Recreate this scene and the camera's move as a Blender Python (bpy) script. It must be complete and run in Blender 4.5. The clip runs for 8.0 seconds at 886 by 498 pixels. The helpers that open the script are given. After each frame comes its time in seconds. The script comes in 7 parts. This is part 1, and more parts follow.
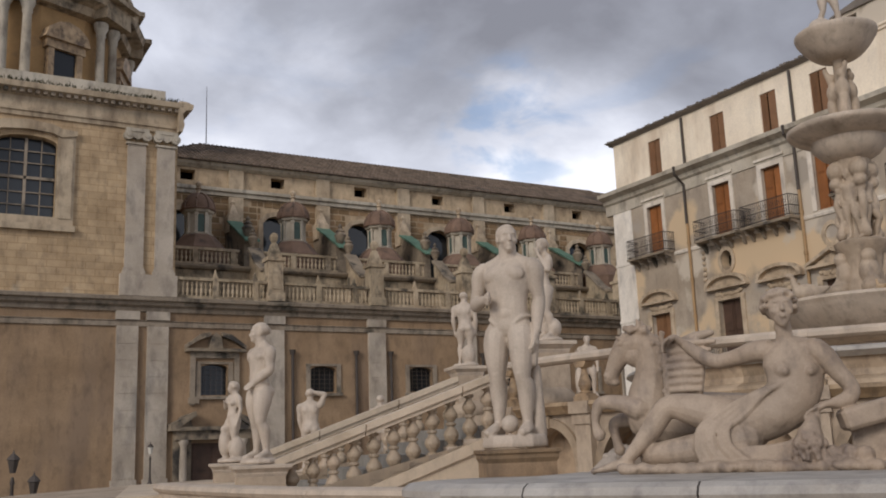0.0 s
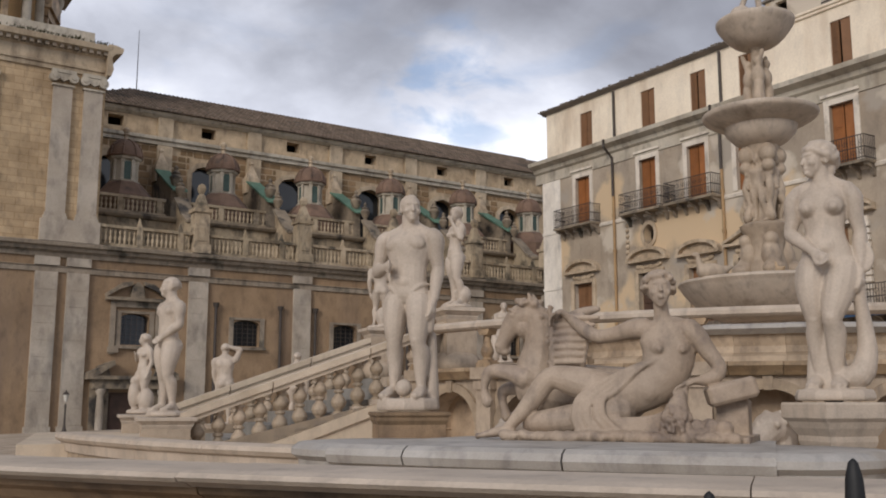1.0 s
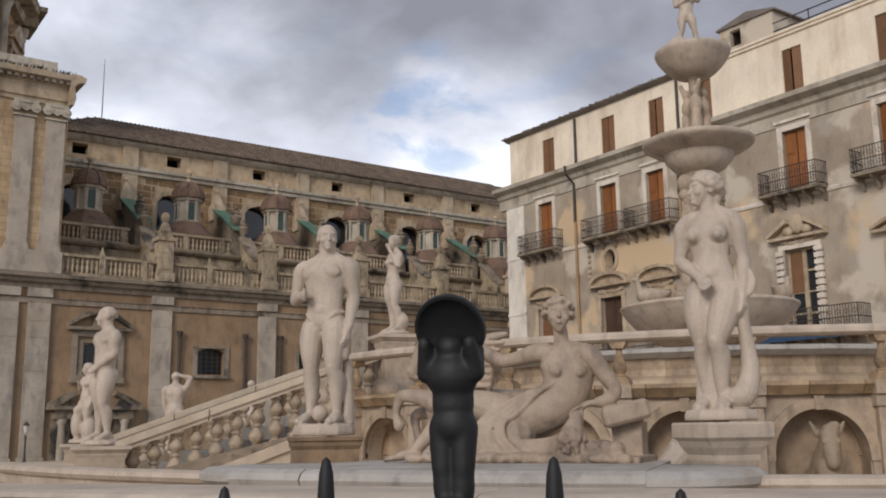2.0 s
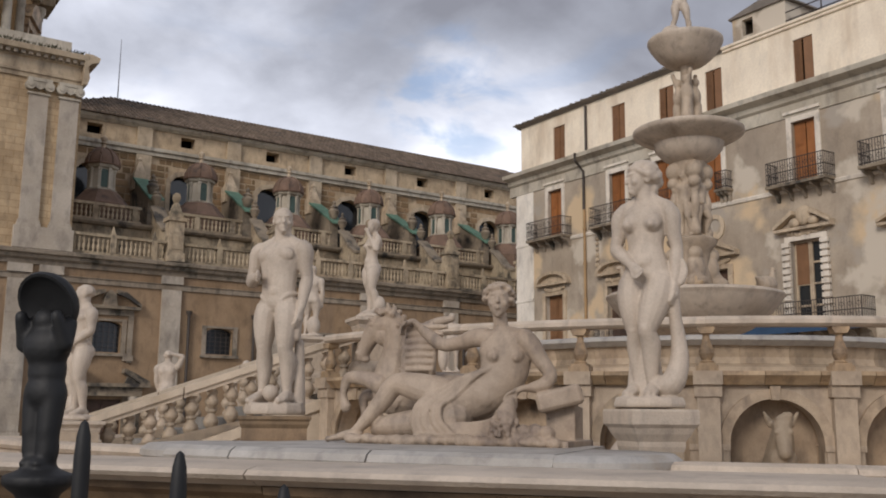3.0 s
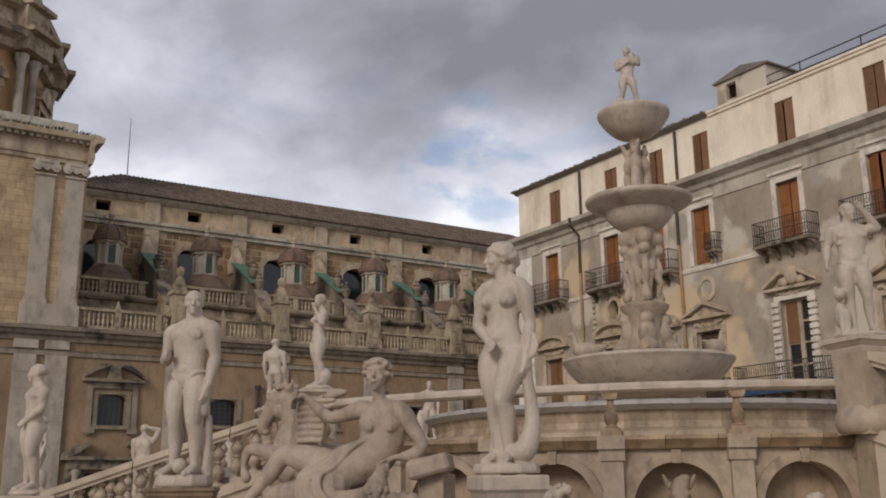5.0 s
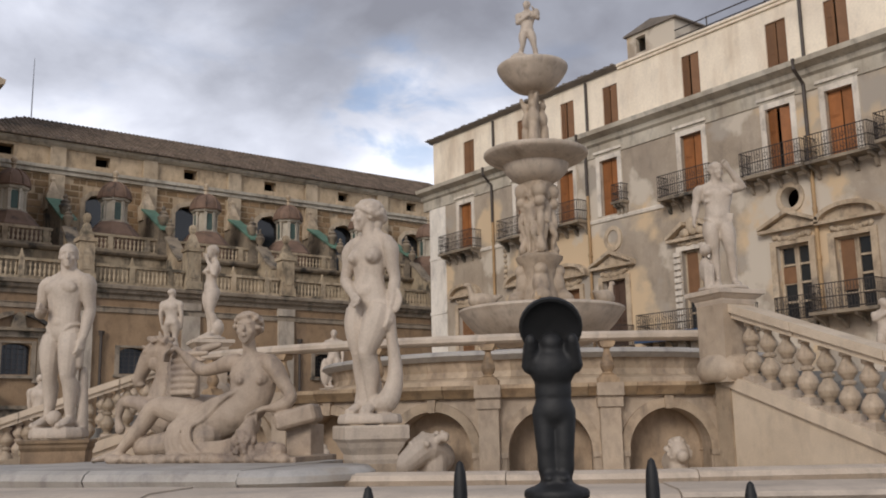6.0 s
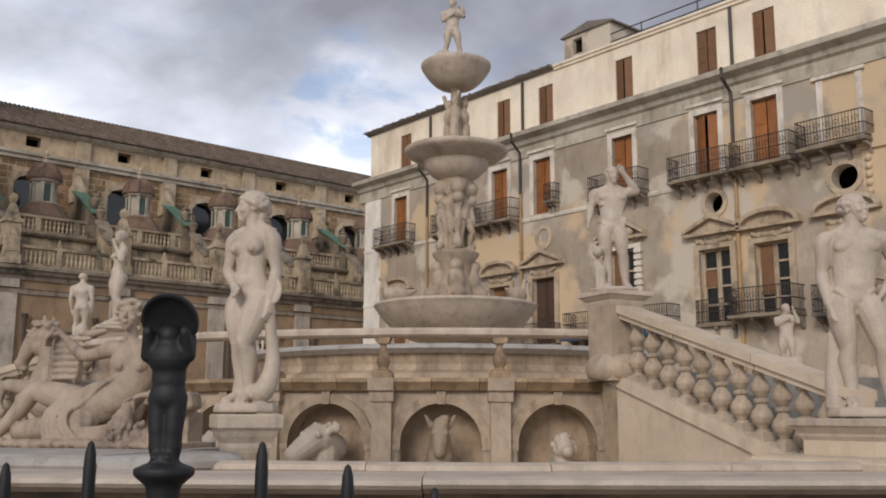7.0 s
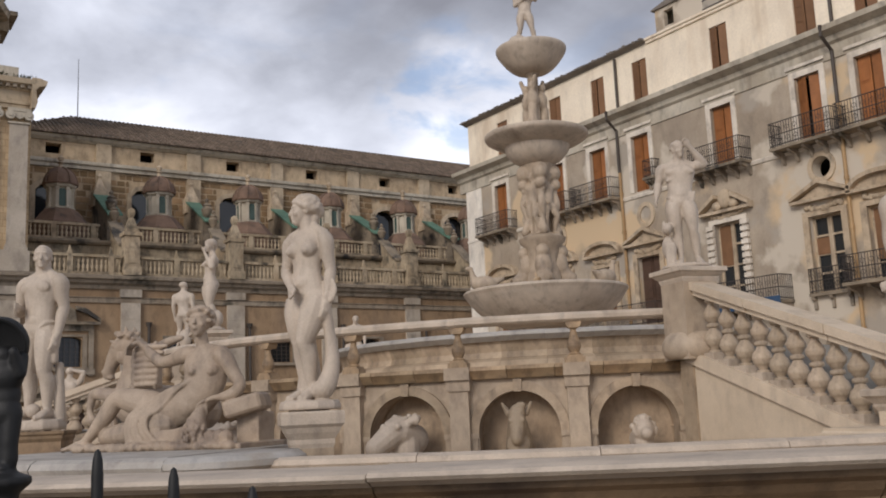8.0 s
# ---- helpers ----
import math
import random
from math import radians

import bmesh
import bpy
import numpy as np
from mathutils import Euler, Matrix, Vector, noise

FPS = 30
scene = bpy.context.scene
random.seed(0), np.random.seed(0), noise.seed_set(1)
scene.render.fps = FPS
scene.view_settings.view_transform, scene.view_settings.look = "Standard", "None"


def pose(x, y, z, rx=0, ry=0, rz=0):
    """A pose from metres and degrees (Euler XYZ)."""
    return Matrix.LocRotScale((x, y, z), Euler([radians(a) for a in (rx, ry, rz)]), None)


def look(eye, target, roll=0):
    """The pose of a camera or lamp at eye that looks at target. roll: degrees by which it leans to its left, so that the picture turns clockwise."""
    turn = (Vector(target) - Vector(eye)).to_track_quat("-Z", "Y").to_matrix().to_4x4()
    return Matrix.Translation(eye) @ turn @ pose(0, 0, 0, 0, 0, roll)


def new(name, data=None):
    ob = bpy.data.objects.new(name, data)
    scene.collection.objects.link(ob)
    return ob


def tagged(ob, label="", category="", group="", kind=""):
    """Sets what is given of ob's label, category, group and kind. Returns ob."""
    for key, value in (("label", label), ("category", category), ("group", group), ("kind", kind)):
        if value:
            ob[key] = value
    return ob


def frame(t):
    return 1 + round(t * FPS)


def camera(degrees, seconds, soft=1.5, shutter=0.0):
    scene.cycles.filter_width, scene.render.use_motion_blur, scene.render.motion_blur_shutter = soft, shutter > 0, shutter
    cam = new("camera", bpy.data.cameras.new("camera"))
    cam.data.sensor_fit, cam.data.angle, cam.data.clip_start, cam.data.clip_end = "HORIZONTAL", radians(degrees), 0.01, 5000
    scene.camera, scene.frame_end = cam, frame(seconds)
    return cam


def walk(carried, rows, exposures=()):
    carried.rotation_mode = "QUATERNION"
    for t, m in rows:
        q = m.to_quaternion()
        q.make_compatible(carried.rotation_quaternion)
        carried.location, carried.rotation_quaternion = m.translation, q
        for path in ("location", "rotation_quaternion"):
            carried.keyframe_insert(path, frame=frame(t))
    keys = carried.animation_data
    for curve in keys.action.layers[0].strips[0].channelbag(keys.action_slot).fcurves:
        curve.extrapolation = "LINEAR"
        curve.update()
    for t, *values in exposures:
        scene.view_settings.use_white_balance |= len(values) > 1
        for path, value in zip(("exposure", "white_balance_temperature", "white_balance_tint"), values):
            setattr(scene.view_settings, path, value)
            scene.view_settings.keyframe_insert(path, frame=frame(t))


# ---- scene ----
cam = camera(49.5, 8.0, soft=1.9)
PATH = [
    (0, (-4.184, 0.719, 1.584), (-3.211, 2.42, 1.985), -2.1),
    (0.5, (-4.167, 0.535, 1.584), (-3.134, 2.212, 1.93), 0.5),
    (1, (-4.071, 0.314, 1.612), (-2.975, 1.956, 1.929), -0.0),
    (1.5, (-3.892, -0.02, 1.566), (-2.763, 1.586, 1.954), 1.3),
    (2, (-3.711, -0.261, 1.585), (-2.578, 1.345, 1.955), -0.7),
    (3.3, (-3.038, -0.944, 1.555), (-1.945, 0.698, 1.889), 0.7),
    (3.5, (-2.948, -1.076, 1.553), (-1.84, 0.556, 1.885), -0.6),
    (4, (-2.788, -1.44, 1.545), (-1.717, 0.211, 1.902), -0.8),
    (5.3, (-2.314, -2.221, 1.589), (-1.265, -0.589, 2.074), -0.3),
    (5.5, (-2.268, -2.288, 1.6), (-1.151, -0.672, 1.974), 1.1),
    (6, (-2.102, -2.577, 1.611), (-0.915, -1.008, 1.971), -1.1),
    (6.5, (-1.811, -2.827, 1.605), (-0.585, -1.288, 1.964), -0.9),
    (7, (-1.745, -3.081, 1.594), (-0.466, -1.582, 1.94), 0.2),
    (7.4, (-1.648, -3.271, 1.596), (-0.335, -1.797, 1.918), 0.0),
    (7.5, (-1.603, -3.321, 1.598), (-0.336, -1.805, 1.913), -1.0),
    (8, (-1.292, -3.504, 1.602), (-0.201, -1.859, 1.927), -2.5),
]
walk(cam, [(t, look(eye, target, roll)) for t, eye, target, roll in PATH], [(0, 0.2, 6130, 12.5), (1.5, 0.31, 6130, 12.5), (4.2, 0.3, 6130, 12.5), (5.3, 0.04, 6280, 12.5), (5.5, 0.05, 6280, 12.5), (5.9, 0.31, 6130, 12.5), (8, 0.35, 6130, 12.5)])

# ---- world, sun ----
SUN_FROM = Vector((-0.82, -0.46, 0.46)).normalized()
world = bpy.data.worlds.new("sky")
scene.world = world
world.use_nodes = True
wt = world.node_tree
wt.nodes.clear()


def wn(kind, **kw):
    n = wt.nodes.new(kind)
    for k, v in kw.items():
        n.inputs[k].default_value = v
    return n


w_out = wn("ShaderNodeOutputWorld")
w_sky = wn("ShaderNodeTexSky")
w_sky.sky_type = 'NISHITA'
w_sky.sun_disc = False
w_sky.sun_elevation = math.asin(SUN_FROM.z)
w_sky.sun_rotation = math.atan2(SUN_FROM.x, SUN_FROM.y)
w_coord = wn("ShaderNodeTexCoord")
w_dir = w_coord.outputs["Generated"]


def wmath(op, a, b):
    n = wt.nodes.new("ShaderNodeMath")
    n.operation = op
    for k, v in enumerate((a, b)):
        if isinstance(v, (int, float)):
            n.inputs[k].default_value = v
        else:
            wt.links.new(v, n.inputs[k])
    return n.outputs[0]


def wrange(v, lo, hi, to0, to1):
    n = wt.nodes.new("ShaderNodeMapRange")
    n.interpolation_type = 'SMOOTHSTEP'
    wt.links.new(v, n.inputs["Value"])
    for key, val in (("From Min", lo), ("From Max", hi), ("To Min", to0), ("To Max", to1)):
        n.inputs[key].default_value = val
    return n.outputs[0]


def wdot(az, el):
    n = wt.nodes.new("ShaderNodeVectorMath")
    n.operation = 'DOT_PRODUCT'
    n.inputs[1].default_value = (math.sin(radians(az)) * math.cos(radians(el)), math.cos(radians(az)) * math.cos(radians(el)), math.sin(radians(el)))
    wt.links.new(w_dir, n.inputs[0])
    return n.outputs["Value"]


def wnoise(scale, stretch, off, detail=8.0):
    mp = wt.nodes.new("ShaderNodeMapping")
    mp.inputs["Scale"].default_value, mp.inputs["Location"].default_value = (1, 1, stretch), (off, off * 0.7, 0)
    wt.links.new(w_dir, mp.inputs["Vector"])
    n = wn("ShaderNodeTexNoise", Scale=scale, Detail=detail, Roughness=0.52, Distortion=0.3)
    wt.links.new(mp.outputs[0], n.inputs["Vector"])
    return n.outputs["Fac"]


# overcast: a dark bank overhead, thinner cloud and some blue towards the horizon
w_sep = wn("ShaderNodeSeparateXYZ")
wt.links.new(w_dir, w_sep.inputs[0])
w_z = w_sep.outputs["Z"]
w_soft, w_puff = wnoise(3.2, 2.0, 0.3), wnoise(9.0, 1.6, 1.9)
w_v = wmath('ADD', wmath('MULTIPLY', w_soft, 0.75), wmath('MULTIPLY', w_puff, 0.28))
w_v = wmath('ADD', w_v, wrange(w_z, 0.24, 0.38, -0.16, 0.08))
w_v = wmath('ADD', w_v, wrange(wdot(31, 25), 0.95, 0.995, 0.0, 0.09))
w_v = wmath('SUBTRACT', w_v, wrange(wdot(17, 19), 0.972, 0.998, 0.0, 0.13))
w_v = wmath('SUBTRACT', w_v, wrange(wdot(37, 15), 0.985, 0.999, 0.0, 0.16))
w_tone = wn("ShaderNodeValToRGB")
w_tone.color_ramp.elements[0].position, w_tone.color_ramp.elements[0].color = 0.24, (0.92, 0.92, 0.93, 1)
w_tone.color_ramp.elements[1].position, w_tone.color_ramp.elements[1].color = 0.70, (0.24, 0.242, 0.265, 1)
e = w_tone.color_ramp.elements.new(0.38)
e.color = (0.62, 0.63, 0.67, 1)
e = w_tone.color_ramp.elements.new(0.54)
e.color = (0.37, 0.378, 0.41, 1)
wt.links.new(w_v, w_tone.inputs["Fac"])
w_gap = wmath('MULTIPLY', wrange(wnoise(6.0, 2.2, 4.4), 0.56, 0.68, 0.0, 0.75), wrange(w_z, 0.2, 0.4, 1.0, 0.1))
w_gap = wmath('MAXIMUM', w_gap, wmath('MULTIPLY', wrange(wdot(34.5, 18.5), 0.9955, 0.9995, 0.0, 1.0), wrange(wnoise(14.0, 1.8, 2.2), 0.45, 0.66, 0.0, 0.6)))
w_skyb = wn("ShaderNodeMixRGB", Fac=1.0)
w_skyb.blend_type = 'MULTIPLY'
w_skyb.inputs["Color2"].default_value = (0.11, 0.11, 0.11, 1)
w_mix = wn("ShaderNodeMixRGB")
w_bg = wn("ShaderNodeBackground", Strength=1.0)
for a, b in ((w_sky.outputs[0], w_skyb.inputs["Color1"]), (w_gap, w_mix.inputs["Fac"]), (w_skyb.outputs[0], w_mix.inputs["Color2"]),
             (w_tone.outputs[0], w_mix.inputs["Color1"]), (w_mix.outputs[0], w_bg.inputs["Color"]), (w_bg.outputs[0], w_out.inputs["Surface"])):
    wt.links.new(a, b)
sun_data = bpy.data.lights.new("sun", 'SUN')
sun_data.energy, sun_data.angle, sun_data.color = 1.45, radians(20), (1.0, 0.90, 0.77)
sun = new("sun", sun_data)
sun.matrix_world = look(SUN_FROM * 60, (0, 0, 0))


# ---- materials ----
def mat(name, base, rough=0.8, vary=0.25, scale=3.0, grain=40.0, bump=0.15, metal=0.0, stain=None, stain_scale=0.7,
        stain_at=0.55, island=0.0, obj=0.0, streak=0.0, block=None, grime=0.0):
    """A weathered surface: base colour, large and fine variation, stains of another colour, fine relief."""
    m = bpy.data.materials.new(name)
    m.use_nodes = True
    nt = m.node_tree
    N, L = nt.nodes, nt.links
    b = N["Principled BSDF"]
    b.inputs["Roughness"].default_value, b.inputs["Metallic"].default_value = rough, metal
    co = N.new("ShaderNodeTexCoord")
    src = co.outputs["Object"]

    def noise_at(s, detail=6.0, stretch=1.0):
        n = N.new("ShaderNodeTexNoise")
        n.inputs["Scale"].default_value, n.inputs["Detail"].default_value = s, detail
        n.inputs["Roughness"].default_value = 0.6
        if stretch != 1.0:
            mp = N.new("ShaderNodeMapping")
            mp.inputs["Scale"].default_value = (1, 1, stretch)
            L.new(src, mp.inputs["Vector"])
            L.new(mp.outputs[0], n.inputs["Vector"])
        else:
            L.new(src, n.inputs["Vector"])
        return n.outputs["Fac"]

    def ramp(fac, lo, hi, c0, c1):
        r = N.new("ShaderNodeValToRGB")
        r.color_ramp.elements[0].position, r.color_ramp.elements[1].position = lo, hi
        r.color_ramp.elements[0].color, r.color_ramp.elements[1].color = c0, c1
        L.new(fac, r.inputs["Fac"])
        return r.outputs[0]

    def mix(fac, c1, c2, how='MIX'):
        x = N.new("ShaderNodeMixRGB")
        x.blend_type = how
        for key, val in (("Fac", fac), ("Color1", c1), ("Color2", c2)):
            if isinstance(val, (int, float)):
                x.inputs[key].default_value = val
            elif isinstance(val, tuple):
                x.inputs[key].default_value = val if len(val) == 4 else (*val, 1)
            else:
                L.new(val, x.inputs[key])
        return x.outputs[0]

    lo = tuple(c * (1 - vary) for c in base)
    hi = tuple(min(1, c * (1 + vary * 0.6)) for c in base)
    col = ramp(noise_at(scale), 0.3, 0.7, (*lo, 1), (*hi, 1))
    fine = noise_at(grain, 4.0)
    col = mix(0.5, col, ramp(fine, 0.3, 0.7, (0.75, 0.75, 0.75, 1), (1, 1, 1, 1)), 'MULTIPLY')
    if stain:
        f = ramp(noise_at(stain_scale, 8.0, 0.25 if streak else 1.0), stain_at, stain_at + 0.14, (0, 0, 0, 1), (1, 1, 1, 1))
        col = mix(f, col, stain)
    if grime:
        g = ramp(noise_at(scale * 3.1, 10.0, 0.45), 0.50, 0.74, (1, 1, 1, 1), (1 - grime, 1 - grime, 1 - grime * 0.95, 1))
        col = mix(1.0, col, g, 'MULTIPLY')
        g = ramp(noise_at(scale * 0.55, 7.0), 0.42, 0.66, (1, 1, 1, 1), (1 - grime * 0.55, 1 - grime * 0.62, 1 - grime * 0.7, 1))
        col = mix(1.0, col, g, 'MULTIPLY')
    if island or obj:
        if obj:
            rnd = N.new("ShaderNodeObjectInfo").outputs["Random"]
        else:
            rnd = N.new("ShaderNodeNewGeometry").outputs["Random Per Island"]
        k = island or obj
        col = mix(1.0, col, ramp(rnd, 0, 1, (1 - k, 1 - k, 1 - k * 1.1, 1), (1, 1, 1, 1)), 'MULTIPLY')
    if block:
        br = N.new("ShaderNodeTexBrick")
        br.inputs["Scale"].default_value = 1.0
        br.inputs["Brick Width"].default_value, br.inputs["Row Height"].default_value = block[0], block[1]
        br.inputs["Mortar Size"].default_value = block[2]
        br.inputs["Color1"].default_value, br.inputs["Color2"].default_value = (1, 1, 1, 1), (0.78, 0.76, 0.72, 1)
        br.inputs["Mortar"].default_value = (*block[3], 1)
        mp = N.new("ShaderNodeMapping")
        mp.inputs["Rotation"].default_value = (radians(90), 0, 0)
        L.new(src, mp.inputs["Vector"])
        L.new(mp.outputs[0], br.inputs["Vector"])
        col = mix(0.75, col, br.outputs["Color"], 'MULTIPLY')
    L.new(col, b.inputs["Base Color"])
    bp = N.new("ShaderNodeBump")
    bp.inputs["Strength"].default_value, bp.inputs["Distance"].default_value = bump, 0.02
    L.new(fine, bp.inputs["Height"])
    L.new(bp.outputs[0], b.inputs["Normal"])
    return m


M_MARBLE = mat("white_marble", (0.58, 0.485, 0.385), 0.6, 0.2, 2.2, 60, 0.25, stain=(0.30, 0.24, 0.18), stain_scale=1.6, stain_at=0.6, grime=0.32)
M_STATUE = mat("statue_marble", (0.555, 0.468, 0.378), 0.6, 0.16, 2.6, 50, 0.15, stain=(0.40, 0.34, 0.27), stain_scale=2.2, stain_at=0.64, grime=0.22)
M_RECL = mat("weathered_marble", (0.445, 0.352, 0.265), 0.62, 0.3, 2.0, 50, 0.2, stain=(0.21, 0.165, 0.14), stain_scale=1.5, stain_at=0.55, grime=0.5)
M_GREYM = mat("grey_marble", (0.505, 0.405, 0.30), 0.65, 0.25, 2.0, 60, 0.25, stain=(0.22, 0.17, 0.13), stain_scale=1.3, stain_at=0.58, grime=0.4)
M_OCHREM = mat("ochre_marble", (0.56, 0.405, 0.25), 0.65, 0.3, 1.8, 60, 0.25, stain=(0.13, 0.09, 0.065), stain_scale=1.5, stain_at=0.52, obj=0.3, grime=0.6)
M_BLOCK = mat("marble_block", (0.53, 0.415, 0.295), 0.65, 0.24, 2.0, 60, 0.25, stain=(0.20, 0.155, 0.115), stain_scale=1.2, stain_at=0.55, obj=0.25, grime=0.5)
M_BALUSTER = mat("baluster_marble", (0.575, 0.46, 0.34), 0.6, 0.22, 4.0, 60, 0.2, stain=(0.24, 0.18, 0.13), stain_scale=3, stain_at=0.57, obj=0.3, grime=0.45)
M_NICHE = mat("niche_marble", (0.48, 0.36, 0.245), 0.7, 0.25, 2.4, 60, 0.2, stain=(0.13, 0.10, 0.075), stain_scale=1.5, stain_at=0.55, grime=0.4)
M_STEP = mat("step_stone", (0.30, 0.28, 0.25), 0.7, 0.25, 3.0, 60, 0.2, obj=0.2)
M_IRON = mat("black_iron", (0.009, 0.009, 0.0095), 0.62, 0.3, 8, 60, 0.06)
M_IRONRAIL = mat("rusty_iron", (0.05, 0.04, 0.035), 0.7, 0.4, 3, 40, 0.2)
M_GROUND = mat("basalt_paving", (0.20, 0.19, 0.17), 0.75, 0.25, 0.7, 20, 0.3, stain=(0.12, 0.11, 0.10), stain_scale=0.3)
M_PLASTER = mat("brown_plaster", (0.375, 0.258, 0.155), 0.9, 0.22, 0.8, 12, 0.25, stain=(0.27, 0.19, 0.125), stain_scale=0.45, stain_at=0.50, streak=1, grime=0.35)
M_TUFA = mat("tufa_blocks", (0.594, 0.440, 0.270), 0.9, 0.18, 0.9, 14, 0.3, stain=(0.52, 0.45, 0.34), stain_scale=0.9, stain_at=0.60,
             block=(0.9, 0.36, 0.018, (0.62, 0.56, 0.46)), grime=0.4)
M_TUFABLOCK = mat("tufa_block", (0.40, 0.26, 0.14), 0.9, 0.25, 1.4, 14, 0.3, island=0.5)
M_MORTAR = mat("pale_mortar", (0.583, 0.451, 0.297), 0.9, 0.2, 1.2, 14, 0.3, stain=(0.24, 0.175, 0.11), stain_scale=0.5, stain_at=0.55, grime=0.4)
M_GREYST = mat("grey_limestone", (0.525, 0.456, 0.372), 0.85, 0.18, 0.7, 14, 0.25, stain=(0.25, 0.23, 0.20), stain_scale=0.5, stain_at=0.57, streak=1, grime=0.4)
M_PALEST = mat("pale_limestone", (0.594, 0.539, 0.440), 0.85, 0.18, 0.7, 14, 0.25, stain=(0.28, 0.24, 0.19), stain_scale=0.6, stain_at=0.56, streak=1, grime=0.5)
M_CORNICE = mat("weathered_cornice", (0.396, 0.330, 0.253), 0.9, 0.3, 0.8, 14, 0.3, stain=(0.10, 0.09, 0.07), stain_scale=0.8, stain_at=0.52, grime=0.5)
M_BALUST2 = mat("terrace_stone", (0.58, 0.47, 0.33), 0.9, 0.25, 1.2, 14, 0.3, stain=(0.14, 0.12, 0.09), stain_scale=0.8, stain_at=0.51, obj=0.3, grime=0.6)
M_DARKST = mat("blackened_stone", (0.28, 0.225, 0.16), 0.9, 0.35, 1.4, 14, 0.3, stain=(0.05, 0.045, 0.04), stain_scale=1.0, stain_at=0.5)
M_TILE = mat("roof_tile", (0.20, 0.145, 0.105), 0.9, 0.3, 1.2, 10, 0.3, island=0.4, stain=(0.07, 0.06, 0.05), stain_scale=0.6)
M_DOME = mat("dome_brown", (0.20, 0.125, 0.085), 0.8, 0.3, 1.4, 16, 0.3, stain=(0.07, 0.05, 0.04), stain_scale=1.2)
M_COPPER = mat("green_copper", (0.13, 0.24, 0.17), 0.7, 0.25, 1.4, 16, 0.1, stain=(0.08, 0.12, 0.09), stain_scale=0.8)
M_CREAM = mat("cream_render", (0.95, 0.825, 0.655), 0.9, 0.12, 0.5, 10, 0.15, stain=(0.68, 0.56, 0.42), stain_scale=0.6, stain_at=0.52, streak=1, grime=0.18)
M_WHITEW = mat("white_render", (0.900, 0.836, 0.737), 0.9, 0.12, 0.6, 10, 0.15, stain=(0.50, 0.46, 0.40), stain_scale=0.5, stain_at=0.56, streak=1, grime=0.3)
M_TRIM = mat("white_trim", (0.814, 0.737, 0.627), 0.9, 0.15, 0.8, 14, 0.2, stain=(0.36, 0.32, 0.27), stain_scale=0.7, stain_at=0.57, grime=0.4)
M_ORNAMENT = mat("stucco_ornament", (0.60, 0.48, 0.34), 0.9, 0.25, 1.2, 14, 0.3, stain=(0.30, 0.25, 0.19), stain_scale=1.2, stain_at=0.55, grime=0.5)
M_SHUTTER = mat("orange_shutter", (0.40, 0.15, 0.042), 0.6, 0.28, 1.6, 24, 0.15, obj=0.3)
M_SHUTTERB = mat("brown_shutter", (0.26, 0.13, 0.06), 0.65, 0.22, 1.6, 24, 0.15, obj=0.3)
M_DOORD = mat("dark_door", (0.09, 0.05, 0.032), 0.6, 0.3, 2.2, 24, 0.2)
# near-black base colour carries the shade of unlit rooms
M_DARK = mat("painted_room_dark", (0.018, 0.016, 0.014), 0.9, 0.2, 2, 20, 0.1)
M_GREENWIN = mat("green_blind", (0.06, 0.10, 0.085), 0.6, 0.3, 2, 20, 0.1)
M_PIPE = mat("drainpipe_dark", (0.07, 0.055, 0.045), 0.6, 0.3, 2, 20, 0.1)
M_PIPEO = mat("drainpipe_ochre", (0.42, 0.27, 0.13), 0.6, 0.3, 1.2, 20, 0.1)
M_BLUE = mat("blue_sheet", (0.03, 0.07, 0.14), 0.6, 0.25, 1.5, 20, 0.1)
M_LAMPGLASS = mat("opal_glass", (0.7, 0.66, 0.58), 0.3, 0.1, 4, 20, 0.0)
M_SLAB = mat("bluish_marble", (0.47, 0.445, 0.41), 0.55, 0.16, 1.8, 60, 0.2, stain=(0.34, 0.28, 0.21), stain_scale=1.1, stain_at=0.58, grime=0.4)
M_WALLST = mat("stained_ochre_marble", (0.407, 0.277, 0.164), 0.7, 0.3, 1.6, 60, 0.25, stain=(0.12, 0.08, 0.055), stain_scale=1.3, stain_at=0.5, obj=0.3, grime=0.5)
M_NAVEP = mat("brown_limestone", (0.572, 0.462, 0.325), 0.9, 0.22, 0.9, 14, 0.3, stain=(0.27, 0.21, 0.145), stain_scale=0.6, stain_at=0.54, streak=1, grime=0.45)
M_FLIGHT = mat("cream_marble", (0.72, 0.595, 0.45), 0.6, 0.16, 1.6, 60, 0.2, stain=(0.50, 0.38, 0.25), stain_scale=1.0, stain_at=0.58, obj=0.12, grime=0.2)
M_PITCH = mat("pitched_roofing", (0.22, 0.19, 0.16), 0.9, 0.3, 1.0, 12, 0.3)


